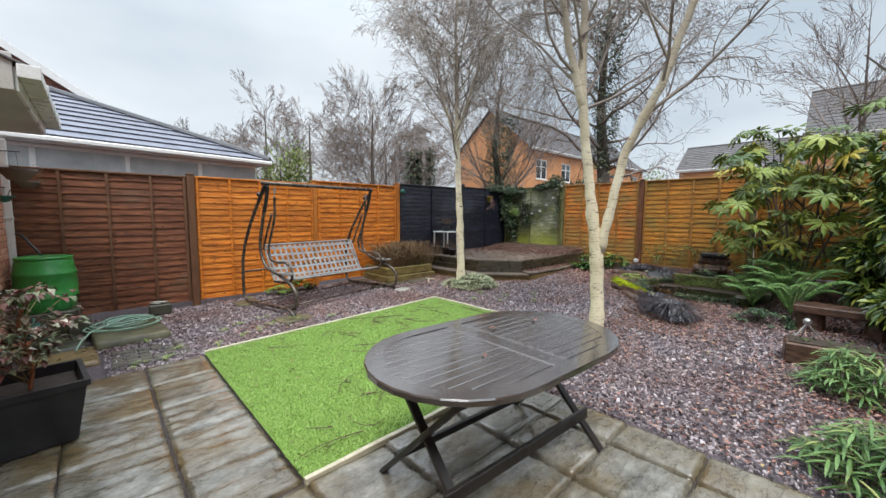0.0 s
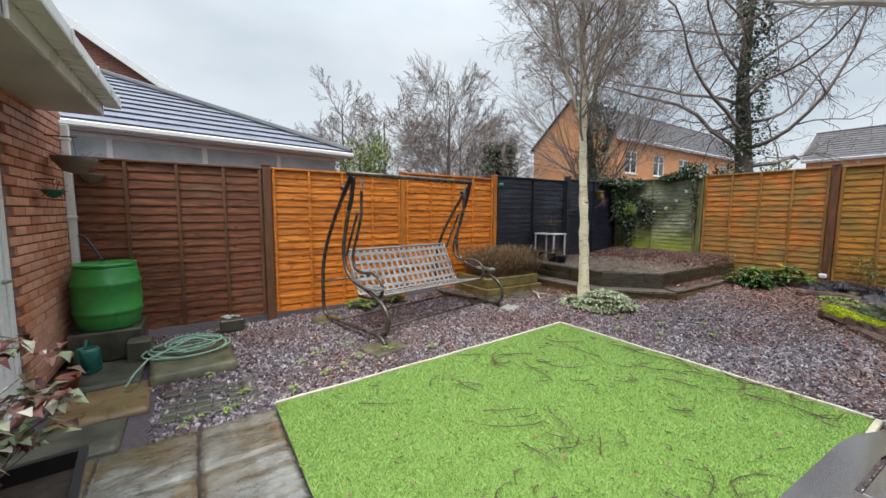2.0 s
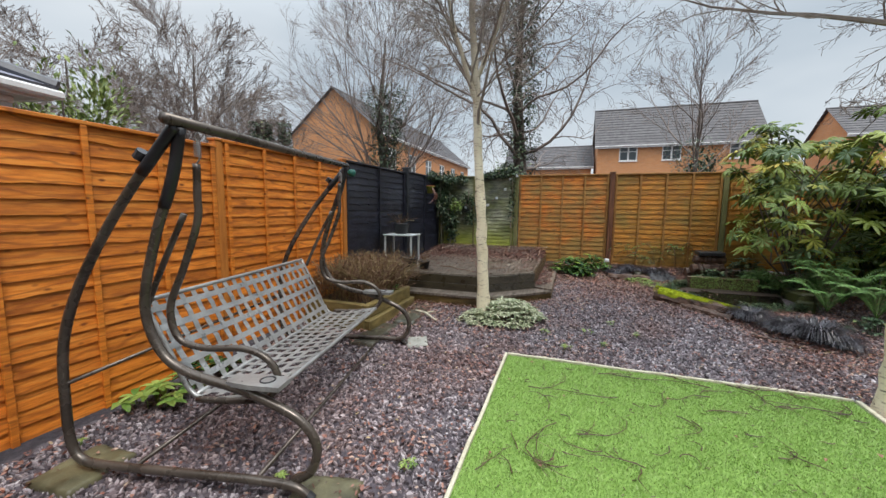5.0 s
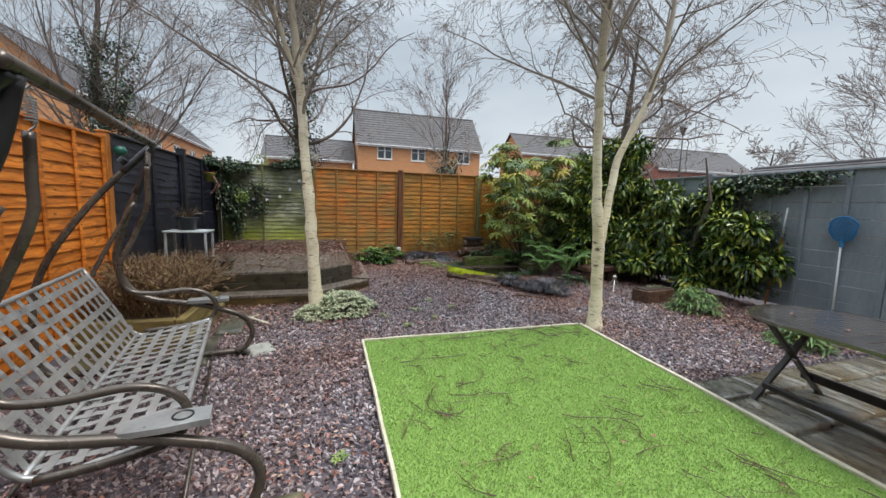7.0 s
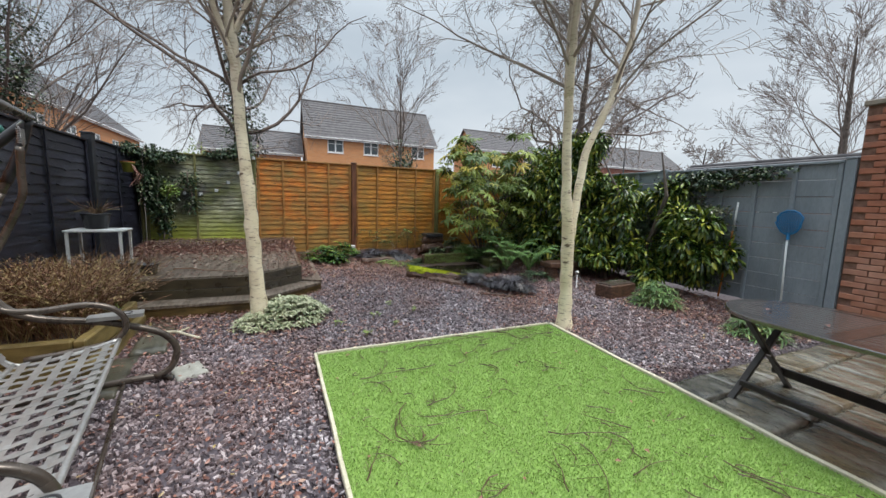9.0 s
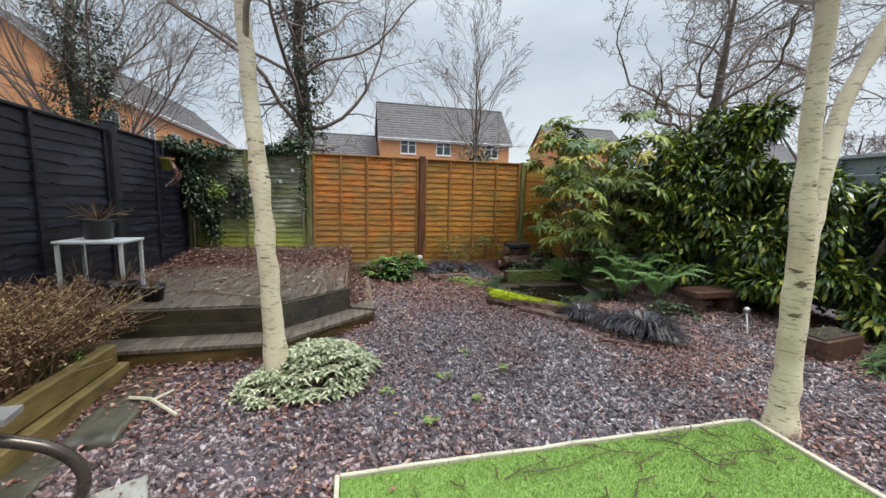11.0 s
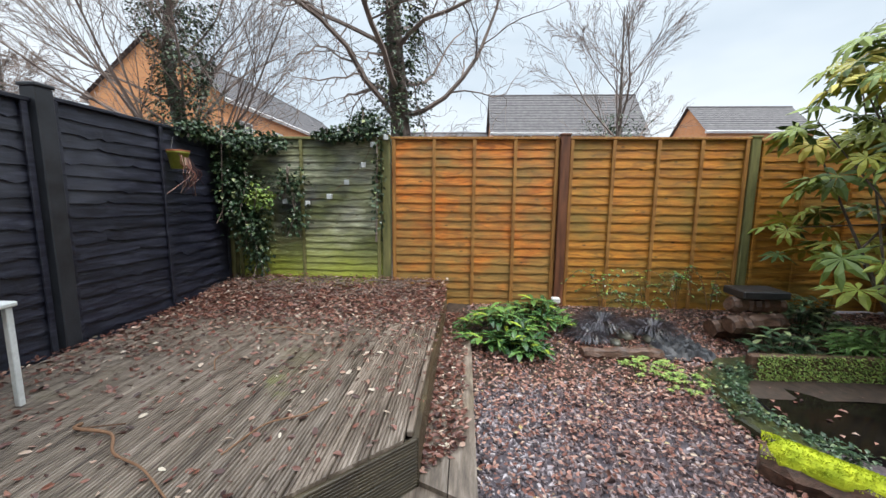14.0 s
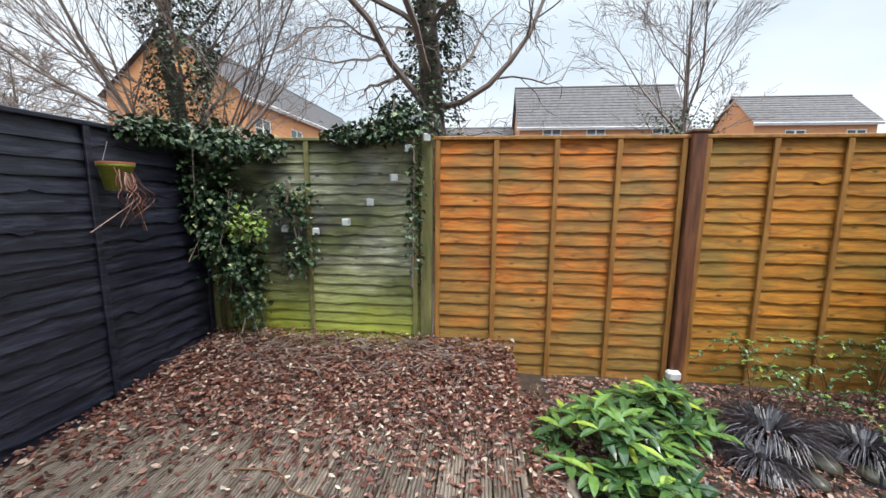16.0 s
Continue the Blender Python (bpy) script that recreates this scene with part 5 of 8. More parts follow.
def ivy_stump(x, y, h, r, seed):
    t = base("ivy_stump", (x, y, 0), "lopped tree stump covered with dark ivy beyond the fence", "tree stump", "ivy-covered stumps")
    rng = random.Random(seed)
    g = Geo()
    limb_path([(0, 0, -0.1), (0.05, 0, h * 0.5), (0.1, 0.05, h)], [r * 0.5, r * 0.4, r * 0.35], g, 9, seed)
    part("trunk", g, M["bark"], t, smooth=True)
    l = Geo()
    for k in range(1100):
        z = rng.uniform(h * 0.35, h * 0.98)
        a = rng.uniform(0, 6.283)
        q = r * rng.uniform(0.4, 1.1) * (1 + 0.25 * math.sin(z * 4))
        l.leaf(Vector((0.08 + q * math.cos(a), q * math.sin(a), z)), Vector((math.cos(a), math.sin(a), rng.uniform(-.8, .4))), Vector((0, 0, 1)), 0.14, 0.12)
    part("ivy", l, M["ivy"], t, kind="stuff")


ivy_stump(12.0, 15.2, 4.75, 0.42, 1)
ivy_stump(12.9, 14.9, 4.9, 0.22, 2)
ivy_stump(12.45, 15.4, 4.85, 0.16, 3)


def round_shrub(x, y, z0, r, h, mat, label, seed, n=2600, leafl=0.12, name="shrub"):
    s = base(name, (x, y, 0), label, "shrub")
    rng = random.Random(seed)
    b = Geo()
    for k in range(6):
        a = k * 1.05
        b.tube([(0, 0, z0), (0.3 * r * math.cos(a), 0.3 * r * math.sin(a), z0 + h * 0.5), (0.6 * r * math.cos(a), 0.6 * r * math.sin(a), z0 + h * 0.85)], [0.04, 0.03, 0.01], 6)
    part("woody_growth", b, M["bark"], s, kind="stuff")
    g = Geo()
    for k in range(9):
        a = rng.uniform(0, 6.283)
        q = r * rng.uniform(0.2, 0.55)
        leaf_cloud(g, rng, (q * math.cos(a), q * math.sin(a), z0 + h * rng.uniform(0.35, 0.78)), r * 0.5, r * 0.5, h * 0.3, n // 9, leafl, leafl * 0.4, 0.4, 0.1, -0.4)
    part("foliage", g, M[mat], s, kind="stuff")


round_shrub(3.9, 10.6, 0, 0.85, 3.35, "conifer", "pale green evergreen bush behind the orange fence", 41, 3600)
round_shrub(10.7, 5.5, 0.3, 0.55, 2.5, "ivy", "ivy bush behind the far fence at the tree", 42, 1500)
round_shrub(28.0, 9.4, 0, 1.6, 4.6, "conifer", "green bush beyond the far garages", 43, 2200, 0.2)
round_shrub(17.5, -0.6, 0, 0.8, 3.9, "ivy", "dark evergreen bush beside the far house", 44, 2200, 0.2)


# ---- shrubs of the border ----
def make_hedge():
    s = base("evergreen_hedge", (6.6, -0.9, 0), "dense glossy dark evergreen shrubs against the grey fence", "hedge")
    rng = random.Random(51)
    st = Geo()
    for k, (x, y) in enumerate(((-1.6, -.2), (-.9, .1), (-.1, .0), (.55, .15), (1.2, -.1), (1.9, .1))):
        st.tube([(x, y, 0.1), (x + .12, y - .05, 0.9), (x + rng.uniform(-.3, .3), y, 1.7), (x + rng.uniform(-.4, .4), y, 2.4)], [0.06, 0.05, 0.03, 0.01], 7)
    part("woody_growth", st, M["bark"], s, kind="stuff")
    g = Geo()
    blobs = [((-2.35, -.34, .95), .45, .30, .7), ((-1.9, -.15, .75), .5, .38, .55), ((-1.75, -.30, 1.35), .55, .35, .75), ((-1.1, -.2, 1.25), .6, .45, 1.0), ((-.5, 0.0, 1.3), .6, .55, 1.05), ((0.1, 0.05, 1.45), .65, .6, 1.15), ((.75, 0.1, 1.5), .65, .6, 1.2), ((1.3, 0.0, 1.75), .6, .6, 1.25), ((1.9, -.1, 1.5), .6, .6, 1.15), ((1.0, -.2, 2.3), .6, .5, .55), ((-.2, -.3, 2.05), .7, .4, .4), ((0.5, .3, 0.8), .8, .5, .55), ((-.9, .2, 0.75), .8, .4, .5), ((-.2, -.2, 2.45), .55, .4, .5), ((.4, -.1, 2.6), .6, .45, .5)]
    for c, rx, ry, rz in blobs:
        for q in range(7):
            a, b = rng.uniform(0, 6.283), rng.uniform(-.9, .9)
            cc = (c[0] + rx * .62 * math.cos(a), c[1] + ry * .62 * math.sin(a), c[2] + rz * .7 * b)
            leaf_cloud(g, rng, cc, rx * .45, ry * .45, rz * .3, 290, 0.145, 0.042, 0.3, 0.35, 0.55, True)
    part("foliage", g, M["laurel"], s, kind="stuff")


make_hedge()


def make_fatsia():
    s = base("fatsia_shrub", (8.08, 0.42, 0), "tall shrub with big lobed green and yellow leaves by the pond", "shrub")
    rng = random.Random(61)
    st = Geo()
    tips = []
    for k in range(36):
        a = k * 2.4 + rng.uniform(-0.5, 0.5)
        r = 0.25 + 0.85 * math.sqrt((k + 0.5) / 36) * rng.uniform(0.75, 1.2)
        tip = Vector((r * 0.85 * math.cos(a) - 0.15, r * math.sin(a), rng.choice((rng.uniform(1.1, 2.1), rng.uniform(2.35, 3.2), rng.uniform(2.35, 3.2))) - 0.25 * r))
        mid = tip * 0.5 + Vector((rng.gauss(0, .06), rng.gauss(0, .06), 0.1))
        if k % 3 == 0:
            st.tube([(rng.gauss(0, .05), rng.gauss(0, .05), 0.2), mid, tip], [0.018, 0.013, 0.007], 6)
            limb = mid
        else:
            st.tube([limb, limb.lerp(tip, 0.5) + Vector((0, 0, 0.06)), tip], [0.010, 0.008, 0.006], 5)
        tips += [tip, tip.lerp(mid, 0.45)]
    part("woody_growth", st, M["bark"], s, kind="stuff")

    def lobed(seed, L):
        r2 = random.Random(seed)
        g = Geo()
        lobes = 8
        g.v.append((0, 0, 0))
        c = 0
        for i in range(lobes):
            w = -2.35 + 4.7 * i / (lobes - 1)
            ll = L * (0.62 + 0.38 * math.cos(w * 0.62)) * r2.uniform(0.92, 1.05)
            hw = 0.21
            n = len(g.v)
            dz = -0.12 * ll
            g.v.append((ll * 0.48 * math.cos(w - hw * 1.25), ll * 0.48 * math.sin(w - hw * 1.25), 0.005))
            g.v.append((ll * 0.72 * math.cos(w - hw * 0.8), ll * 0.72 * math.sin(w - hw * 0.8), dz * 0.4 - 0.008))
            g.v.append((ll * math.cos(w), ll * math.sin(w), dz * 1.6))
            g.v.append((ll * 0.72 * math.cos(w + hw * 0.8), ll * 0.72 * math.sin(w + hw * 0.8), dz * 0.4 - 0.008))
            g.v.append((ll * 0.48 * math.cos(w + hw * 1.25), ll * 0.48 * math.sin(w + hw * 1.25), 0.005))
            g.v.append((ll * 0.6 * math.cos(w), ll * 0.6 * math.sin(w), 0.012))
            g.f += [(0, n, n + 5), (n, n + 1, n + 5), (n + 1, n + 2, n + 5), (n + 2, n + 3, n + 5), (n + 3, n + 4, n + 5), (n + 4, 0, n + 5)]
        g.tube([(0, 0, 0), (-L * 0.5, 0, -L * 0.35), (-L * 0.9, 0, -L * 0.8)], 0.0035, 4)
        return g.mesh("leaf")

    meshes = [lobed(k, L) for k, L in enumerate((0.235, 0.20, 0.26, 0.175))]
    for me in meshes:
        me.materials.append(M["fatsia"])
    n = 0
    for tip in tips:
        for k in range(rng.choice((3, 4, 4, 5))):
            a = k * 1.3 + rng.uniform(-0.5, 0.5)
            q = rng.uniform(0.08, 0.30)
            p = tip + Vector((q * math.cos(a), q * math.sin(a), rng.uniform(-0.05, 0.08)))
            part("leaf", meshes[n % 4], M["fatsia"], s, at=Matrix.Translation(p) @ pose(0, 0, 0, 0, 0, math.degrees(a)) @ pose(0, 0, 0, rng.uniform(-28, 28), rng.uniform(4, 62), 0))
            n += 1


make_fatsia()


def fern(x, y, z, r, seed, label="green arching fern with feathery fronds", n=15):
    f = base("fern", (x, y, z), label, "fern", "ferns by the pond")
    rng = random.Random(seed)
    g = Geo()
    for k in range(n):
        a = k * 2.4 + rng.uniform(-.3, .3)
        L = r * rng.uniform(0.8, 1.15)
        pts = []
        for i in range(15):
            t = i / 14
            pts.append(Vector((L * t * math.cos(a), L * t * math.sin(a), L * (2.1 * t - 1.35 * t * t))))
        g.tube(pts, [0.004 * (1 - .8 * i / 14) for i in range(15)], 3)
        side = Vector((-math.sin(a), math.cos(a), 0))
        for i in range(2, 15):
            for s in (-1, 1):
                w = L * 0.20 * math.sin(math.pi * min(1, (i / 14) * 0.85 + 0.12))
                d = (side * s + (pts[i] - pts[i - 1]).normalized() * 0.45 + Vector((0, 0, -0.2)))
                g.leaf(pts[i], d, Vector((0, 0, 1)), w, 0.022, 0.05, 0.15)
                g.leaf(pts[i].lerp(pts[i - 1], 0.5), d, Vector((0, 0, 1)), w * 0.95, 0.020, 0.05, 0.15)
    part("fronds", g, M["fern"], f, kind="stuff")


fern(6.95, 0.42, 0.30, 0.62, 1, n=18)
fern(6.45, 0.35, 0.24, 0.54, 2, n=16)
fern(7.45, 0.45, 0.38, 0.52, 3, n=16)
fern(6.6, 0.75, 0.25, 0.42, 4)


def blade_tuft(name, x, y, r, h, n, mat, label, seed, width=0.008, cat="grass", group="", rise=0.6):
    t = base(name, (x, y, gz(x)), label, cat, group)
    rng = random.Random(seed)
    g = Geo()
    for k in range(n):
        a = rng.uniform(0, 6.283)
        b = rng.uniform(0, 0.35) * r
        L = r * rng.uniform(0.6, 1.1)
        hh = h * rng.uniform(0.7, 1.1)
        side = Vector((-math.sin(a), math.cos(a), 0)) * width
        m = len(g.v)
        for i in range(5):
            q = i / 4
            p = Vector(((b + L * q) * math.cos(a), (b + L * q) * math.sin(a), hh * (2.4 * q * rise - 2.0 * rise * q * q) * 1.4))
            w = side * (1 - q * 0.85)
            g.v += [tuple(p - w), tuple(p + w)]
        for i in range(4):
            g.f.append((m + 2 * i, m + 2 * i + 1, m + 2 * i + 3, m + 2 * i + 2))
    part("blades", g, M[mat], t, kind="stuff")


BG = (5.46, 1.42)
for i, (x, y, r, h) in enumerate(((5.99, 1.80, .26, .25), (5.60, 1.62, .26, .26), (BG[0], BG[1], .36, .33), (5.30, 1.30, .22, .18), (8.55, 2.85, .30, .2), (8.45, 2.40, .25, .18), (8.3, 3.05, .2, .15))):
    blade_tuft("black_grass", x, y, r, h, 420, "mondo", "clump of black strap-leaved grass by the pond edge", 70 + i, 0.006, group="black grass clumps")


def make_leafy(name, x, y, z, r, h, n, mat, label, seed, L, W, cat="plant", group="", up=0.5):
    s = base(name, (x, y, z), label, cat, group)
    rng = random.Random(seed)
    g, st = Geo(), Geo()
    k = 0
    while k < n:
        a, q = rng.uniform(0, 6.283), r * math.sqrt(rng.random())
        c = Vector((q * math.cos(a), q * math.sin(a), 0.02 + h * (1 - (q / r) ** 2) * rng.uniform(0.5, 1.05)))
        st.tube([(c.x * 0.8, c.y * 0.8, -0.01), c], 0.003, 3)
        for j in range(6):
            b = j * 1.047 + rng.uniform(-.3, .3)
            (g.blade if L > 0.1 else g.leaf)(c, Vector((math.cos(b), math.sin(b), rng.uniform(0, up))), Vector((0, 0, 1)), L * rng.uniform(.7, 1.15), W * rng.uniform(.8, 1.1), 0.12, 0.45 if L > 0.1 else 0.25)
            k += 1
    part("woody_growth", st, M[mat], s, kind="stuff")
    part("leaves", g, M[mat], s, kind="stuff")


make_leafy("variegated_plant", 5.17, 4.62, gz(5.1) - 0.01, 0.44, 0.22, 1700, "variegated", "low mound of silvery green variegated leaves round a birch", 81, 0.075, 0.03)
make_leafy("variegated_plant", 4.95, 4.95, gz(5) - 0.01, 0.24, 0.12, 420, "variegated", "small spread of silvery green variegated leaves", 82, 0.055, 0.022)
make_leafy("hellebore", 8.30, 3.90, 0.31, 0.36, 0.27, 250, "hellebore", "glossy green hellebore with long divided leaves", 83, 0.165, 0.05, up=0.7)
make_leafy("hellebore", 8.55, 3.50, 0.33, 0.32, 0.26, 200, "hellebore", "green hellebore clump beside the fence", 84, 0.165, 0.05, up=0.7)
make_leafy("hellebore", 7.95, 3.72, 0.28, 0.18, 0.16, 120, "hellebore", "small green hellebore at the border's edge", 85, 0.13, 0.05, up=0.9)
make_leafy("woodland_plant", 7.9, 0.95, 0.32, 0.30, 0.25, 300, "fern", "strap-leaved dark green plant beside the pond", 86, 0.14, 0.03)
make_leafy("border_plant", 4.22, -0.20, gz(4.2), 0.30, 0.36, 520, "bamboo", "bushy plant with narrow bright green leaves", 87, 0.14, 0.017, up=0.2)
make_leafy("border_plant", 2.98, -0.24, gz(3), 0.28, 0.30, 460, "bamboo", "bushy plant with narrow bright leaves beside the paving", 88, 0.14, 0.017, up=0.2)
make_leafy("ground_plant", 7.75, 2.75, 0.27, 0.22, 0.06, 200, "weed", "low bright green creeping plant", 89, 0.04, 0.024)
make_leafy("ground_plant", 6.0, 0.55, 0.17, 0.3, 0.16, 260, "ivy", "low dark green plant under the shrubs", 90, 0.07, 0.04)
make_leafy("dock_plant", 2.3, 6.75, 0.08, 0.18, 0.12, 50, "weed", "broad-leaved weed at the foot of the orange fence", 91, 0.11, 0.05)
make_leafy("dock_plant", 2.75, 6.75, 0.09, 0.20, 0.16, 60, "hellebore", "broad-leaved green weed under the swing seat", 92, 0.13, 0.06)
for i, (x, y) in enumerate(((1.25, 4.75), (1.45, 4.83), (1.62, 4.95), (1.1, 5.15), (1.3, 5.3), (1.65, 5.35), (0.95, 4.62), (0.62, 4.75), (1.9, 4.95), (4.4, 3.9), (4.55, 3.55), (4.9, 3.7), (5.0, 3.2), (5.3, 3.4), (4.75, 4.15), (2.35, 4.72), (0.35, 5.30), (0.24, 4.52), (1.85, 6.75), (2.0, 5.32), (0.5, 4.52))):
    make_leafy("weed", x, y, gz(x) - 0.005, 0.045 + 0.015 * (i % 3), 0.03, 24, "weed", "small yellow-green weed tuft growing through the slate", 100 + i, 0.035, 0.013, "weed", "weeds in the slate")


# ---- swing seat ----
def smooth(pts, n=6):
    """A smooth line through the given places."""
    P = [Vector(p) for p in pts]
    P = [P[0] * 2 - P[1]] + P + [P[-1] * 2 - P[-2]]
    out = []
    for i in range(1, len(P) - 2):
        for k in range(n):
            t = k / n
            a, b, c, d = P[i - 1], P[i], P[i + 1], P[i + 2]
            out.append(0.5 * ((2 * b) + (c - a) * t + (2 * a - 5 * b + 4 * c - d) * t * t + (3 * b - a - 3 * c + d) * t ** 3))
    out.append(P[-2])
    return out


def make_swing():
    s = base("garden_swing_seat", (1.835, 5.785, 0), "bronze steel garden swing seat with woven strap seat", "garden swing seat", rz=10.8)
    back = [(.08, 1.90), (-.02, 1.79), (-.23, 1.55), (-.43, 1.28), (-.59, 1.01), (-.68, .75), (-.70, .44), (-.69, .22), (-.62, .125), (-.45, .11), (0, .12), (.42, .13), (.62, .12), (.70, .075)]
    front = [(.08, 1.90), (.02, 1.66), (-.10, 1.36), (-.19, 1.02), (-.13, .79), (.02, .67), (.31, .60), (.46, .55), (.65, .46), (.735, .33), (.70, .19), (.60, .13)]
    hanger = [(.06, 1.74), (.055, 1.58), (.045, 1.44), (-.05, 1.20), (-.15, .97), (-.11, .80), (.05, .755), (.28, .765), (.42, .71), (.47, .60), (.40, .50), (.2, .465), (-.02, .455)]
    for side, x in ((0, 0.0), (1, 2.06)):
        dz = 0.03 if side else 0.0
        part("back_leg", Geo().tube(smooth([(x, -u, w + dz) for u, w in back]), 0.024, 10), M["bronze"], s, smooth=True)
        part("front_leg", Geo().tube(smooth([(x + (0.03 if not side else -0.03), -u, w + dz) for u, w in front]), 0.024, 10), M["bronze"], s, smooth=True)
        part("foot_cap", Geo().tube([(x, -.69, .085 + dz), (x, -.72, .06 + dz)], 0.027, 10), M["black_plastic"], s)
        part("joint_collar", Geo().tube([(x, .10, 1.785 + dz), (x, .13, 1.75 + dz)], 0.028, 10), M["black_plastic"], s)
        for line, off in ((back, 0.0), (front, 0.03 if not side else -0.03)):
            part("leg_sleeve", Geo().tube(smooth([(x + off, -u, w + dz) for u, w in line])[:10], 0.0275, 10), M["black_plastic"], s, "black plastic sleeve", smooth=True)
        hx = x + (0.14 if not side else -0.14)
        part("hanger", Geo().tube(smooth([(hx, -u, w + dz * .5) for u, w in hanger]), 0.019, 8), M["bronze"], s, smooth=True)
        part("hanger_brace", Geo().tube(smooth([(hx, .03, 1.48), (hx, .17, 1.22), (hx, .28, 1.0), (hx, .31, .93)]), 0.016, 8), M["bronze"], s, smooth=True)
        coil = Geo()
        coil.tube([(hx + 0.016 * math.cos(k * 0.9), 0.016 * math.sin(k * 0.9) - .07, 1.86 - 0.0014 * k) for k in range(64)], 0.0028, 5)
        part("spring", coil, M["steel"], s)
        part("hook", Geo().tube(smooth([(hx, -.08, 1.90), (hx, -.06, 1.875), (hx, -.07, 1.85), (hx, -.08, 1.77), (hx, -.06, 1.74)]), 0.004, 6), M["steel"], s)
        tray = Geo()
        q = 1 if not side else -1
        tx = x + 0.045 * q
        tray.prism([(tx - .05, -.56), (tx + .065, -.56), (tx + .085, -.40), (tx + .06, -.26), (tx - .03, -.26), (tx - .05, -.40)], 0.615 + dz, 0.64 + dz)
        part("cup_tray", tray, M["strap"], s)
        ring = Geo()
        ring.lathe([(0.036, 0.0), (0.040, 0.003), (0.040, 0.008), (0.033, 0.008), (0.033, -0.02)], 18, (tx + .02, -.46, 0.637 + dz))
        part("cup_ring", ring, M["black_plastic"], s, smooth=True)
    part("top_beam", Geo().tube([(-.06, -.08, 1.925), (1.0, -.08, 1.93), (2.06, -.08, 1.94)], 0.027, 14), M["bronze"], s, smooth=True)
    part("back_rail", Geo().tube([(0, .68, .56), (2.06, .68, .58)], 0.012, 8), M["bronze"], s, smooth=True)
    part("base_rail", Geo().tube([(0, .30, .12), (2.06, .30, .15)], 0.012, 8), M["bronze"], s, smooth=True)
    part("base_rail", Geo().tube([(0, -.42, .14), (2.06, -.42, .16)], 0.012, 8), M["bronze"], s, smooth=True)
    x0, x1 = 0.17, 1.89
    bt, bb, sf = (.35, .99), (.06, .46), (-.43, .525)

    def frame_tube(a, b, name):
        part(name, Geo().tube(smooth([(x0, a[0], a[1]), (x0 + .6, a[0], a[1]), (x1 - .6, b[0], b[1]), (x1, b[0], b[1])]), 0.014, 8), M["strap"], s, smooth=True)
    frame_tube(bt, bt, "backrest_rail")
    frame_tube(bb, bb, "seat_rail")
    frame_tube(sf, sf, "seat_front_rail")
    for x in (x0, x1):
        part("seat_side_rail", Geo().tube(smooth([(x, *bt), (x, .2, .7), (x, *bb), (x, -.2, .47), (x, *sf)]), 0.014, 8), M["strap"], s, smooth=True)

    def strap(a, b, axis, ph, name):
        n = 24
        g = Geo()
        a, b = Vector(a), Vector(b)
        d = (b - a).normalized()
        nrm = axis.cross(d).normalized() if axis.length else Vector((0, 0, 1))
        w = axis.normalized() * 0.019
        for i in range(n + 1):
            t = i / n
            sag = -0.012 * math.sin(math.pi * t)
            p = a.lerp(b, t) + nrm * (0.0022 * math.cos(ph + i * 1.9)) + Vector((0, 0, sag))
            for s1, s2 in ((1, 1), (-1, 1), (-1, -1), (1, -1)):
                g.v.append(tuple(p + w * s1 + nrm * 0.0011 * s2))
            if i:
                m = 4 * (i - 1)
                for k in range(4):
                    k2 = (k + 1) % 4
                    g.f.append((m + k, m + k2, m + 4 + k2, m + 4 + k))
        g.f += [(3, 2, 1, 0), (4 * n, 4 * n + 1, 4 * n + 2, 4 * n + 3)]
        part(name, g, M["strap"], s)

    X = Vector((1, 0, 0))
    for i in range(18):
        x = x0 + 0.055 + (x1 - x0 - 0.11) * i / 17
        strap((x, *bt), (x, *bb), X, i * 3.14, "back_strap")
        strap((x, *bb), (x, *sf), X, i * 3.14, "seat_strap")
    bd = Vector((0, bb[0] - bt[0], bb[1] - bt[1])).normalized()
    sd = Vector((0, sf[0] - bb[0], sf[1] - bb[1])).normalized()
    for i in range(5):
        t = (i + 0.6) / 5.2
        y, z = bt[0] + (bb[0] - bt[0]) * t, bt[1] + (bb[1] - bt[1]) * t
        strap((x0, y, z + .008), (x1, y, z + .008), bd, i * 3.14, "back_cross_strap")
        y, z = bb[0] + (sf[0] - bb[0]) * t, bb[1] + (sf[1] - bb[1]) * t
        strap((x0, y, z - .002), (x1, y, z - .002), sd, i * 3.14, "seat_cross_strap")


make_swing()


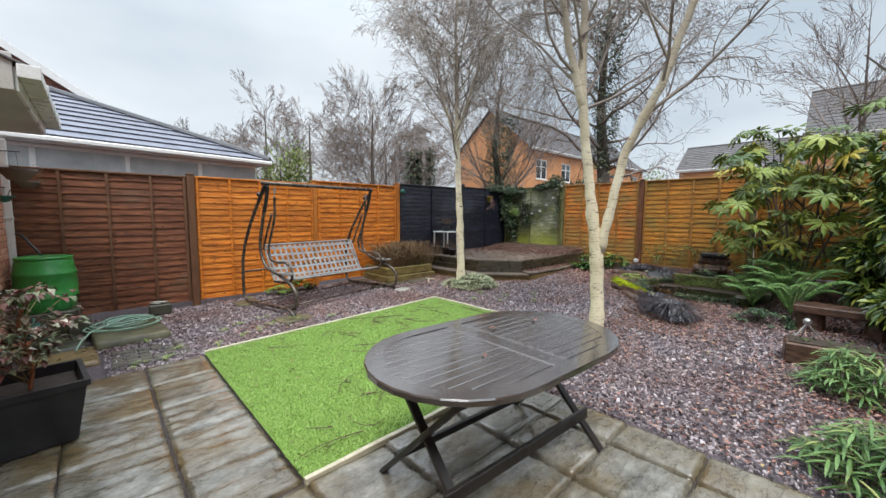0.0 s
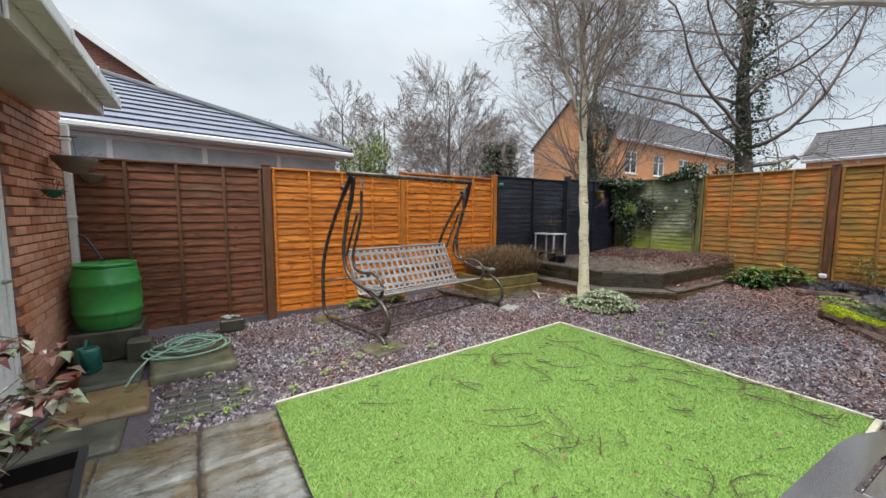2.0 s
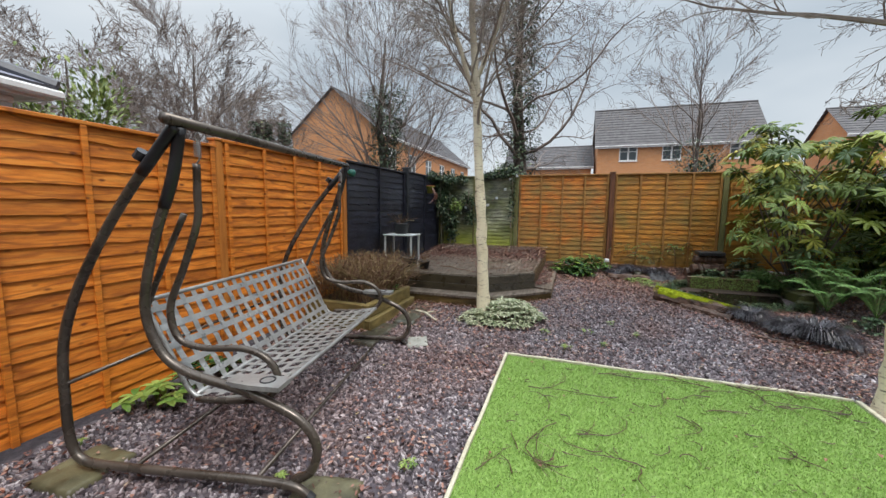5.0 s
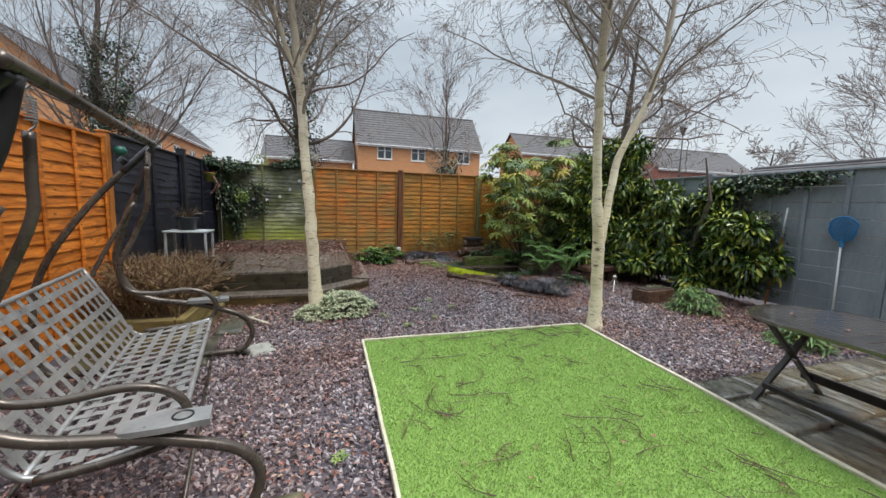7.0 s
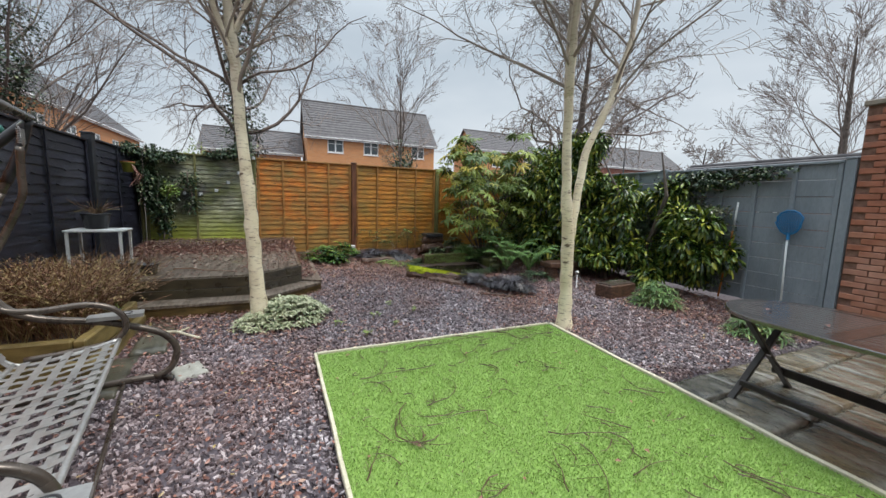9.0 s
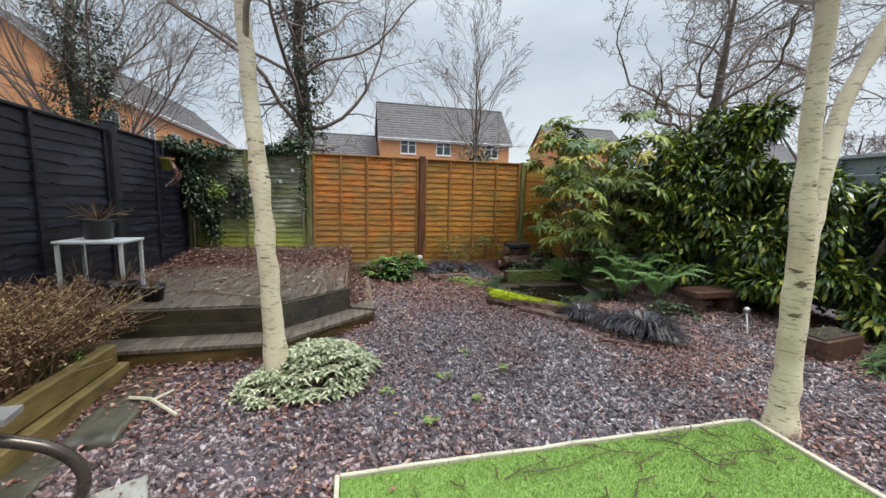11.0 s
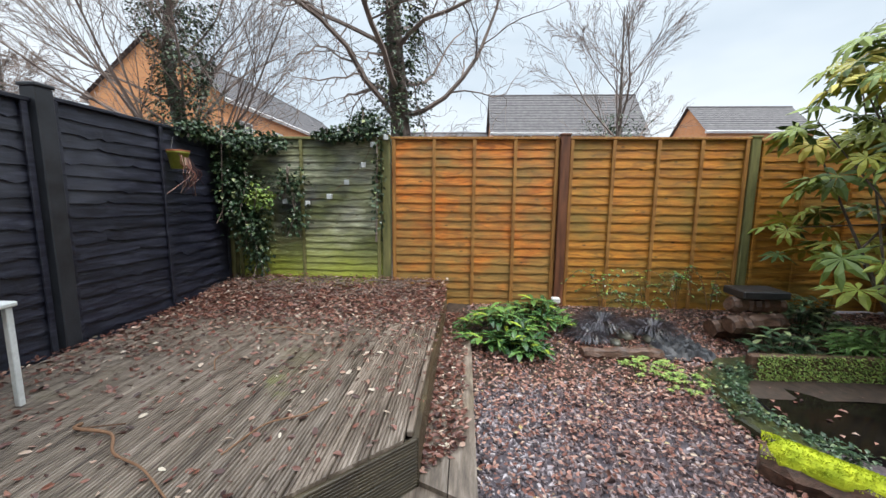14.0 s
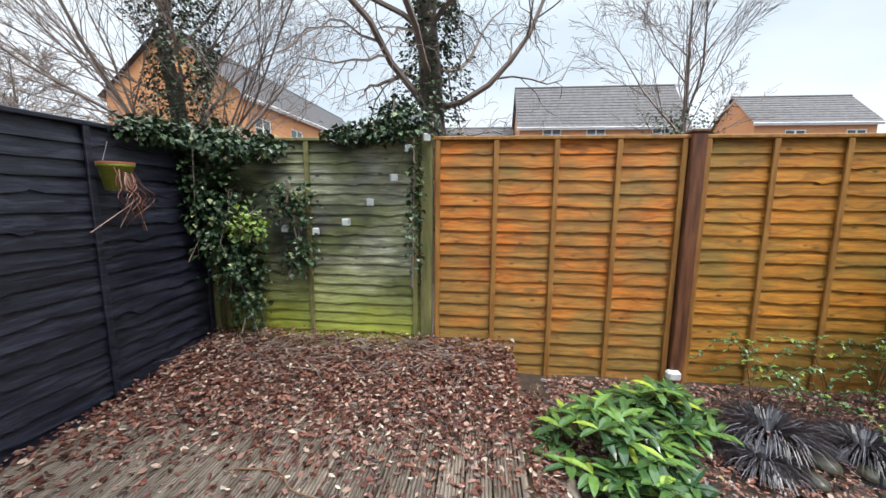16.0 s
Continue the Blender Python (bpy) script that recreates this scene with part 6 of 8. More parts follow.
# ---- table and chair ----
def make_table():
    t = base("garden_table", (1.68, 1.255, 0.025), "dark stained folding oval slatted garden table, wet with fallen leaves", "garden table", rz=-3)
    t.scale = (1.07, 1.07, 1.05)
    L, W, H = 0.755, 0.46, 0.70
    R = 0.46

    def half_len(y):
        return L - R + math.sqrt(max(R * R - y * y, 0))
    ring = Geo()
    outer, inner = [], []
    r2 = R - 0.085
    n = 14
    for cx, a0 in ((L - R, -90), (-(L - R), 90)):
        for i in range(n + 1):
            a = math.radians(a0 + 180 * i / n)
            outer.append((cx + R * math.cos(a), R * math.sin(a)))
            inner.append((cx + r2 * math.cos(a), r2 * math.sin(a)))
    k = len(outer)
    for i in range(k):
        j = (i + 1) % k
        a, b, c, d = outer[i], outer[j], inner[j], inner[i]
        def sh(p, f):
            return (p[0] * f, p[1] * f)
        ring.poly([(*sh(a, .993), H), (*sh(b, .993), H), (*c, H), (*d, H)])
        ring.poly([(*a, H - .006), (*b, H - .006), (*sh(b, .993), H), (*sh(a, .993), H)])
        ring.poly([(*a, H - .028), (*b, H - .028), (*b, H - .006), (*a, H - .006)])
        ring.poly([(*c, H), (*c, H - .028), (*d, H - .028), (*d, H)][::-1])
        ring.poly([(*d, H - .028), (*c, H - .028), (*b, H - .028), (*a, H - .028)])
    part("rim", ring, M["table_wood"], t)
    part("centre_rail", Geo().box(-.055, .055, -W + .07, W - .07, H - .028, H - .001, .003), M["table_wood"], t)
    part("long_rail", Geo().box(-.60, -.057, -.022, .022, H - .03, H - .003, .003), M["table_wood"], t)
    part("long_rail", Geo().box(.057, .60, -.022, .022, H - .03, H - .003, .003), M["table_wood"], t)
    for i in range(12):
        y = -0.335 + i * 0.061
        if abs(y) < 0.03:
            continue
        h = (L - R) + math.sqrt(max(r2 * r2 - (abs(y) - .01) ** 2, 0.001)) + .012
        for a, b in ((-h, -.058), (.058, h)):
            part("slat", Geo().box(a, b, y - .0275, y + .0275, H - .024, H - .002, .003), M["table_wood"], t)
    for y in (-.30, .30):
        part("bearer", Geo().box(-.60, .60, y - .012, y + .012, H - .068, H - .030, .003), M["table_leg"], t)
    for x in (-.53, .53):
        q = 1 if x < 0 else -1
        part("leg", Geo().beam((x, -.29, H - .05), (x, .34, 0.0), .045, .024, .004, 0), M["table_leg"], t)
        part("leg", Geo().beam((x + .028 * q, .29, H - .05), (x + .028 * q, -.36, 0.0), .045, .024, .004, 0), M["table_leg"], t)
        part("pivot_bolt", Geo().tube([(x - .02, .0, .34), (x + .05 * q, .0, .34)], .007, 8), M["steel"], t)
    part("stretcher", Geo().box(-.53, .53, .205, .235, .125, .165, .004), M["table_leg"], t)
    part("stretcher", Geo().box(-.56, .56, -.215, -.19, .15, .215, .004), M["table_leg"], t)
    lf = Geo()
    rng = random.Random(4)
    leafs = base("fallen_leaf", (1.62, 1.20, 0.762), "brown fallen leaf lying on the table", "leaf")
    lf.leaf(Vector((0, 0, .003)), Vector((1, .4, .1)), Vector((0, 0, 1)), .05, .034, .2, .1)
    part("blade", lf, M["dead_leaf"], leafs)
    leafs.matrix_basis = pose(1.42, 1.14, 0.762, 0, 0, 40)
    copy_thing(leafs, pose(1.85, 1.42, 0.762, 0, 0, 120))
    copy_thing(leafs, pose(2.20, 1.38, 0.762, 0, 0, 220))


make_table()


def make_chair():
    c = base("folding_chair", (1.83, -1.27, 0.03), "dark stained slatted folding garden chair leaning at the brick wall", "chair", rz=180)
    m = pose(0, 0, 0, 12)
    for x in (-.22, .22):
        part("leg", Geo().box(x - .012, x + .012, -.02, .02, 0, .92, .003, m), M["table_wood"], c)
        part("rear_leg", Geo().box(x * .9 - .012, x * .9 + .012, -.07, -.03, 0.01, .55, .003, m), M["table_wood"], c)
    for i in range(7):
        part("slat", Geo().box(-.205, .205, -.008, .008, .50 + i * .06, .545 + i * .06, .003, m), M["table_wood"], c)
    for i in range(6):
        part("seat_slat", Geo().box(-.19, .19, -.065, -.05, .10 + i * .06, .145 + i * .06, .003, m), M["table_wood"], c)


make_chair()


# ---- things by the house ----
def make_butt():
    b = base("water_butt", (-0.47, 6.56, 0.30), "green plastic water butt with moulded hoops on stone blocks", "water butt")
    prof = [(0.0, 0), (.235, 0.0), (.25, .015), (.268, .12), (.272, .15), (.282, .16), (.282, .185), (.274, .195), (.283, .31), (.274, .43), (.282, .44), (.282, .465), (.272, .475), (.255, .60), (.245, .625), (.0, .63)]
    part("body", Geo().lathe(prof, 36), M["green_plastic"], b, smooth=True)
    part("lid", Geo().lathe([(0.0, .628), (.252, .628), (.256, .632), (.256, .65), (.245, .657), (.02, .660), (0.0, .66)], 36), M["green_plastic"], b, "flat green lid")
    for i, (x, y, z, w, d, h) in enumerate(((-.47, 6.56, 0.0, .56, .58, .298), (-.19, 6.14, 0.0, .20, .2, .22))):
        tagged(part("stone_block", Geo().box(-w / 2, w / 2, -d / 2, d / 2, 0, h, .012), M["dark_stone"], at=pose(x, y, z)), "dark mossy concrete block stacked under the water butt", "stone block", "blocks under the water butt")
    part("diverter_pipe", Geo().tube(smooth([(HX + .08, 6.9, 1.22), (-.66, 6.85, 1.20), (-.58, 6.77, 1.08), (-.50, 6.66, .965)]), .014, 8), M["black_plastic"], tagged(base("diverter", (0, 0, 0)), "black pipe from the downpipe to the water butt", "pipe"), smooth=True)


make_butt()


def make_can():
    c = base("watering_can", (-0.55, 5.98, 0.022), "dark green plastic watering can on the stone slabs", "watering can")
    part("body", Geo().lathe([(0, 0), (.085, 0), (.095, .01), (.09, .20), (.075, .225), (.06, .225), (.05, .20)], 18), M["dark_green_plastic"], c, smooth=True)
    part("handle", Geo().tube(smooth([(0, .09, .05), (0, .15, .12), (0, .12, .22), (0, 0, .29), (0, -.06, .235)]), .012, 8), M["dark_green_plastic"], c, smooth=True)
    part("spout", Geo().tube([(0, -.08, .05), (0, -.2, .2), (0, -.26, .29)], [.022, .014, .012], 8), M["dark_green_plastic"], c, smooth=True)
    p = base("plant_pot", (-0.60, 5.60, 0.02), "small terracotta pot beside the house wall", "plant pot")
    part("pot", Geo().lathe([(0, 0), (.05, 0), (.07, .10), (.078, .10), (.08, .125), (.066, .125), (.06, .09), (0, .085)], 18), M["terracotta"], p, smooth=True)
    q = base("plant_pot", (-0.62, 6.12, 0.02), "brown pot with a wilted plant beside the house", "plant pot")
    part("pot", Geo().lathe([(0, 0), (.06, 0), (.08, .13), (.088, .13), (.09, .155), (.074, .155), (.07, .12), (0, .115)], 18), M["terracotta"], q, smooth=True)


make_can()


def make_hose():
    h = base("garden_hose", (0.20, 6.00, 0.08), "pale green coiled garden hose lying on a stone slab", "garden hose")
    rng = random.Random(6)
    pts = []
    for i in range(150):
        t = i / 149
        a = t * 6.283 * 6.3
        r = 0.20 + 0.09 * math.sin(t * 17) + 0.06 * math.sin(t * 5)
        pts.append((0.05 * math.sin(t * 9) + 1.15 * r * math.cos(a), 0.04 * math.cos(t * 7) + r * math.sin(a), 0.016 + 0.055 * t + 0.008 * math.sin(a * 2.3)))
    pts += [(-.30, -.28, .05), (-.38, -.45, -.0), (-.42, -.62, -.045)]
    part("tube", Geo().tube([Vector(p) for p in pts], 0.0095, 6), M["hose"], h, smooth=True)


make_hose()


def make_stone_pot():
    p = base("stone_planter", (0.64, 6.72, 0.02), "small dark pot filled with loose stones by the fence", "planter")
    part("pot", Geo().box(-.13, .13, -.10, .10, 0, .14, .01), M["dark_stone"], p)
    rng = random.Random(3)
    for k in range(9):
        x, y = rng.uniform(-.09, .09), rng.uniform(-.07, .07)
        s = rng.uniform(.022, .036)
        part("stone", Geo().lathe([(0, -s * .6), (s * .8, -s * .35), (s, 0), (s * .7, s * .45), (0, s * .6)], 8, (x, y, .15 + s * .3), 1.2, 0.9), M["pale_stone"], p, smooth=True)


make_stone_pot()


def make_big_planter():
    p = base("square_planter", (-0.36, 3.42, 0.02), "tapered square black plastic planter with a small variegated tree", "planter", rz=6)
    g = Geo()

    def ring(w, z):
        n = len(g.v)
        g.v.extend([(-w, -w, z), (w, -w, z), (w, w, z), (-w, w, z)])
        return n
    r = [ring(.19, 0), ring(.245, .36), ring(.262, .36), ring(.265, .40), ring(.235, .40), ring(.225, .31)]
    for a, b in zip(r, r[1:]):
        for k in range(4):
            k2 = (k + 1) % 4
            g.f.append((a + k, a + k2, b + k2, b + k))
    g.f.append((r[0] + 3, r[0] + 2, r[0] + 1, r[0]))
    part("pot", g, M["black_plastic"], p)
    part("soil", Geo().box(-.222, .222, -.222, .222, .28, .335, .004), M["soil"], p)
    part("stem", Geo().tube(smooth([(0, 0, .33), (.02, 0, .5), (-.02, .02, .72), (0, .0, .86)]), [.012] * 19, 6), M["terracotta"], p, "reddish thin stem", smooth=True)
    rng = random.Random(9)
    lv, br = Geo(), Geo()
    for k in range(60):
        a, z = rng.uniform(0, 6.283), rng.uniform(.52, 1.0)
        q = rng.uniform(.05, .24)
        tip = Vector((q * math.cos(a), q * math.sin(a), z))
        br.tube([(0, 0, z - .16), tip], .0022, 3)
        for j in range(7):
            b = rng.uniform(0, 6.283)
            lv.leaf(tip + Vector((rng.gauss(0, .02), rng.gauss(0, .02), rng.gauss(0, .02))), Vector((math.cos(b), math.sin(b), rng.uniform(-.6, .4))), Vector((0, 0, 1)), .075, .042)
    part("twig_growth", br, M["dry"], p, kind="stuff")
    part("foliage", lv, M["red_leaf"], p, "burgundy and cream leaves", kind="stuff")


make_big_planter()


def hanging_basket(x, y, z, r, label, seed, mat="twig"):
    b = base("hanging_basket", (x, y, z), label, "hanging basket", "baskets by the house wall")
    part("basket", Geo().lathe([(0, -r * .9), (r * .5, -r * .75), (r * .9, -r * .2), (r, 0), (r * .93, .0), (r * .5, -r * .5), (0, -r * .6)], 16), M[mat], b, smooth=True)
    part("bracket", Geo().tube([(HX + .012 - x, 0, r * 1.1), (r * .2, 0, r * 1.1)], .006, 6), M["black_plastic"], b)
    part("hanger", Geo().tube([(0, 0, r * 1.1), (0, r * .5, .01)], .002, 4), M["black_plastic"], b)
    rng = random.Random(seed)
    g = Geo()
    for k in range(40):
        a = rng.uniform(0, 6.283)
        g.tube([(r * .5 * math.cos(a), r * .5 * math.sin(a), -.01), (r * 1.2 * math.cos(a), r * 1.2 * math.sin(a), rng.uniform(-.08, .07))], .002, 3)
    part("dead_growth", g, M["dry"], b, kind="stuff")


hanging_basket(-0.60, 6.38, 1.98, 0.17, "dark wall basket with dead stems on the house", 1)
hanging_basket(-0.58, 6.98, 1.88, 0.12, "dark brown hanging basket at the fence end", 2)
hanging_basket(-0.68, 6.02, 1.66, 0.08, "small grey-green wall pot on the brickwork", 3, "dark_green_plastic")


# ---- planter, deck table, pots ----
def make_sleeper_planter():
    p = base("timber_planter", (0, 0, 0), "low planter of algae-stained timber filled with dry brown stems", "planter")
    for i in range(2):
        z0, z1 = 0.10 + 0.16 * i, 0.255 + 0.16 * i
        o = 0.05 * (1 - i)
        part("sleeper", Geo().box(4.20 - o, 5.36 + o, 6.05 - o, 6.13 - o, z0, z1, .012), M["sleeper"], p)
        part("sleeper", Geo().box(5.28 + o, 5.36 + o, 6.135 - o, 6.90, z0, z1, .012), M["sleeper"], p)
        part("sleeper", Geo().box(4.20 - o, 4.28 - o, 6.135 - o, 6.90, z0, z1, .012), M["sleeper"], p)
    part("soil", Geo().box(4.27, 5.29, 6.12, 6.90, 0.1, 0.38, .01), M["soil"], p)
    sh = base("dry_shrub", (4.85, 6.48, 0.375), "dry russet-brown stems of a cut-back border plant", "shrub")
    rng = random.Random(14)
    g = Geo()
    for k in range(1300):
        x, y = rng.uniform(-.5, .62), rng.uniform(-.36, .36)
        h = rng.uniform(.28, .54)
        dx, dy = rng.gauss(0, .08), rng.gauss(0, .08)
        g.tube([(x, y, 0), (x + dx, y + dy, h * .6), (x + dx * 2.6, y + dy * 2.6, h)], .0022, 3)
        for j in range(8):
            w = rng.uniform(0, 6.28)
            g.leaf(Vector((x + dx * 1.8, y + dy * 1.8, h * rng.uniform(.6, 1.02))), Vector((math.cos(w), math.sin(w), rng.uniform(-.3, .8))), Vector((0, 0, 1)), .034, .014)
    part("woody_growth", g, M["dry"], sh, kind="stuff")
    make_leafy("planter_greenery", 5.12, 6.28, 0.36, 0.2, 0.12, 150, "hellebore", "green leaves at the planter's front corner", 301, .06, .025)


make_sleeper_planter()


def make_deck_table():
    t = base("side_table", (6.30, 6.62, 0.560), "small white painted metal table standing on the decking", "side table")
    part("tabletop", Geo().box(-.19, .19, -.26, .26, .495, .52, .006), M["white_paint"], t)
    for x in (-.16, .16):
        for y in (-.235, .235):
            part("leg", Geo().box(x - .014, x + .014, y - .014, y + .014, 0, .494, .003), M["white_paint"], t)
    pot = base("plant_pot", (6.36, 6.66, 1.081), "black plastic pot of dead stems on the white table", "plant pot")
    part("pot", Geo().lathe([(0, 0), (.10, 0), (.13, .16), (.14, .16), (.14, .18), (.12, .18), (.11, .14), (0, .135)], 20), M["black_plastic"], pot, smooth=True)
    rng = random.Random(7)
    g = Geo()
    for k in range(34):
        a = rng.uniform(0, 6.283)
        q = rng.uniform(.08, .28)
        g.tube(smooth([(0, 0, .13), (q * .4 * math.cos(a), q * .4 * math.sin(a), .22), (q * math.cos(a), q * math.sin(a), rng.uniform(.18, .36))], 3), .003, 3)
    part("dead_growth", g, M["dry"], pot, kind="stuff")
    for i, (x, y, r) in enumerate(((6.05, 6.12, .10), (6.08, 6.36, .12), (6.02, 6.62, .13))):
        q = base("plant_pot", (x, y, 0.556), "black plastic pot with dead stems on the decking edge", "plant pot", "black pots on the decking")
        part("pot", Geo().lathe([(0, 0), (r * .72, 0), (r * .95, r * 1.2), (r * 1.05, r * 1.2), (r * 1.05, r * 1.35), (r * .9, r * 1.35), (r * .85, r * 1.1), (0, r)], 18), M["black_plastic"], q, smooth=True)
        g = Geo()
        for k in range(26):
            a = rng.uniform(0, 6.283)
            w = rng.uniform(.3, 1.2) * r
            g.tube([(0, 0, r), (w * .6 * math.cos(a), w * .6 * math.sin(a), r * 1.9), (w * math.cos(a), w * math.sin(a), r * rng.uniform(1.4, 3.2))], .002, 3)
        part("dead_growth", g, M["dry"], q, kind="stuff")


make_deck_table()


# ---- corner: ivy, hanging pot, light string ----
def ivy_mass(name, label, blobs, seed, L=0.052, W=0.046, mat="ivy"):
    s = base(name, blobs[0][0], label, "ivy")
    o = Vector(blobs[0][0])
    rng = random.Random(seed)
    g, st = Geo(), Geo()
    for c, rx, ry, rz, n in blobs:
        q = Vector(c) - o
        leaf_cloud(g, rng, tuple(q), rx, ry, rz, int(n * 1.5), L, W, 0.1, 0.15, 0.5)
        for k in range(4):
            st.tube([q + Vector((rng.uniform(-rx, rx), rng.uniform(-ry, ry) * .6, -rz)), q + Vector((rng.uniform(-rx, rx), 0, 0)), q + Vector((rng.uniform(-rx, rx), 0, rz * .9))], .005, 4)
    part("vine", st, M["twig"], s, kind="stuff")
    part("foliage", g, M[mat], s, kind="stuff")


ivy_mass("ivy", "dark ivy hanging over the corner of the black and mossy fences", [
    ((8.92, 6.80, 1.80), .18, .20, .5, 950), ((8.9, 6.62, 1.45), .18, .25, .45, 800), ((8.98, 6.58, 1.05), .14, .16, .35, 380), ((8.95, 6.75, 2.2), .28, .35, .14, 700), ((8.60, 6.93, 2.24), .35, .09, .09, 320),
    ((9.02, 6.40, 2.18), .12, .2, .11, 220), ((9.02, 6.20, 1.75), .06, .25, .2, 160), ((9.02, 6.15, 1.35), .05, .18, .22, 110), ((9.1, 5.5, 2.3), .16, .45, .08, 520), ((9.1, 5.75, 2.27), .12, .2, .06, 110), ((9.02, 5.2, 1.7), .05, .08, .6, 120), ((9.15, 5.35, 2.42), .2, .25, .14, 320)], 401)
ivy_mass("ivy", "yellow-green ivy spray among the dark ivy", [((8.82, 6.44, 1.58), .1, .16, .12, 130)], 402, mat="weed")
ivy_mass("ivy", "variegated ivy over the grey fence beside the shrubs", [
    ((4.55, -1.5, 1.95), .8, .12, .16, 900), ((3.85, -1.52, 2.02), .5, .09, .08, 260), ((5.0, -1.42, 1.5), .4, .16, .5, 900), ((4.6, -1.47, 1.45), .25, .1, .35, 260), ((5.3, -1.3, 1.0), .4, .25, .6, 900), ((5.0, -1.4, .65), .35, .18, .35, 620), ((4.35, -1.44, 1.1), .45, .12, .5, 900), ((4.5, -1.4, .5), .55, .16, .25, 700), ((5.6, -1.25, .7), .45, .2, .45, 700)], 403, 0.055, 0.045)
ivy_mass("ivy", "pale variegated trailing ivy on the grey fence", [((4.28, -1.46, 1.5), .22, .05, .08, 110), ((4.75, -1.44, 1.1), .12, .06, .4, 200)], 404, 0.045, 0.035, "variegated")


def make_corner_things():
    p = base("hanging_pot", (8.22, 6.85, 1.92), "lime green ceramic pot hanging on the fence post", "plant pot")
    part("pot", Geo().lathe([(0, -.085), (.062, -.085), (.084, .05), (.09, .05), (.092, .07), (.08, .07), (.07, .03), (0, .02)], 20), M["lime_pot"], p, smooth=True)
    part("rim", Geo().lathe([(.088, .066), (.094, .068), (.094, .08), (.078, .08), (.078, .066)], 20), M["terracotta"], p)
    part("wire", Geo().tube([(.08, 0, .07), (0, .04, .2), (-.08, 0, .07)], .002, 4), M["black_post"], p)
    rng = random.Random(5)
    g = Geo()
    for k in range(22):
        x = rng.gauss(.0, .03)
        g.tube(smooth([(x, -.06, .05), (x + rng.gauss(-.03, .04), -.11, -.06), (x + rng.gauss(-.02, .05), -.12 + rng.gauss(0, .02), -.13), (x + rng.gauss(.02, .07), -.10 + rng.gauss(0, .03), -.18 - rng.random() * .16)], 3), .0025, 3)
    part("dead_trailing_stem", g, M["dead_leaf"], p, kind="stuff")
    s = base("light_string", (9.08, 5.8, 1.6), "string of small frosted cube lights looped along the mossy fence", "light string")
    o = Vector((9.08, 5.8, 1.6))
    loc = [Vector(q) - o for q in LIGHTS]
    part("wire", Geo().tube(smooth([q + Vector((0, 0, .03)) for q in loc], 4), .002, 4), M["dark_post"], s)
    for i, q in enumerate(loc):
        a = pose(q.x - .012, q.y, q.z, 0, 0, 15 * (i % 3))
        part("light_cube", Geo().box(-.028, .028, -.028, .028, -.03, .03, .007), M["pale_glass"], s, at=a)


LIGHTS = [(9.08, 6.52, 1.65), (9.08, 6.28, 1.54), (9.08, 6.02, 1.52), (9.08, 5.76, 1.60), (9.08, 5.56, 1.76), (9.08, 5.37, 1.95), (9.08, 5.25, 2.17), (9.07, 5.11, 2.25)]
make_corner_things()


LINER = (8.15, 2.35)


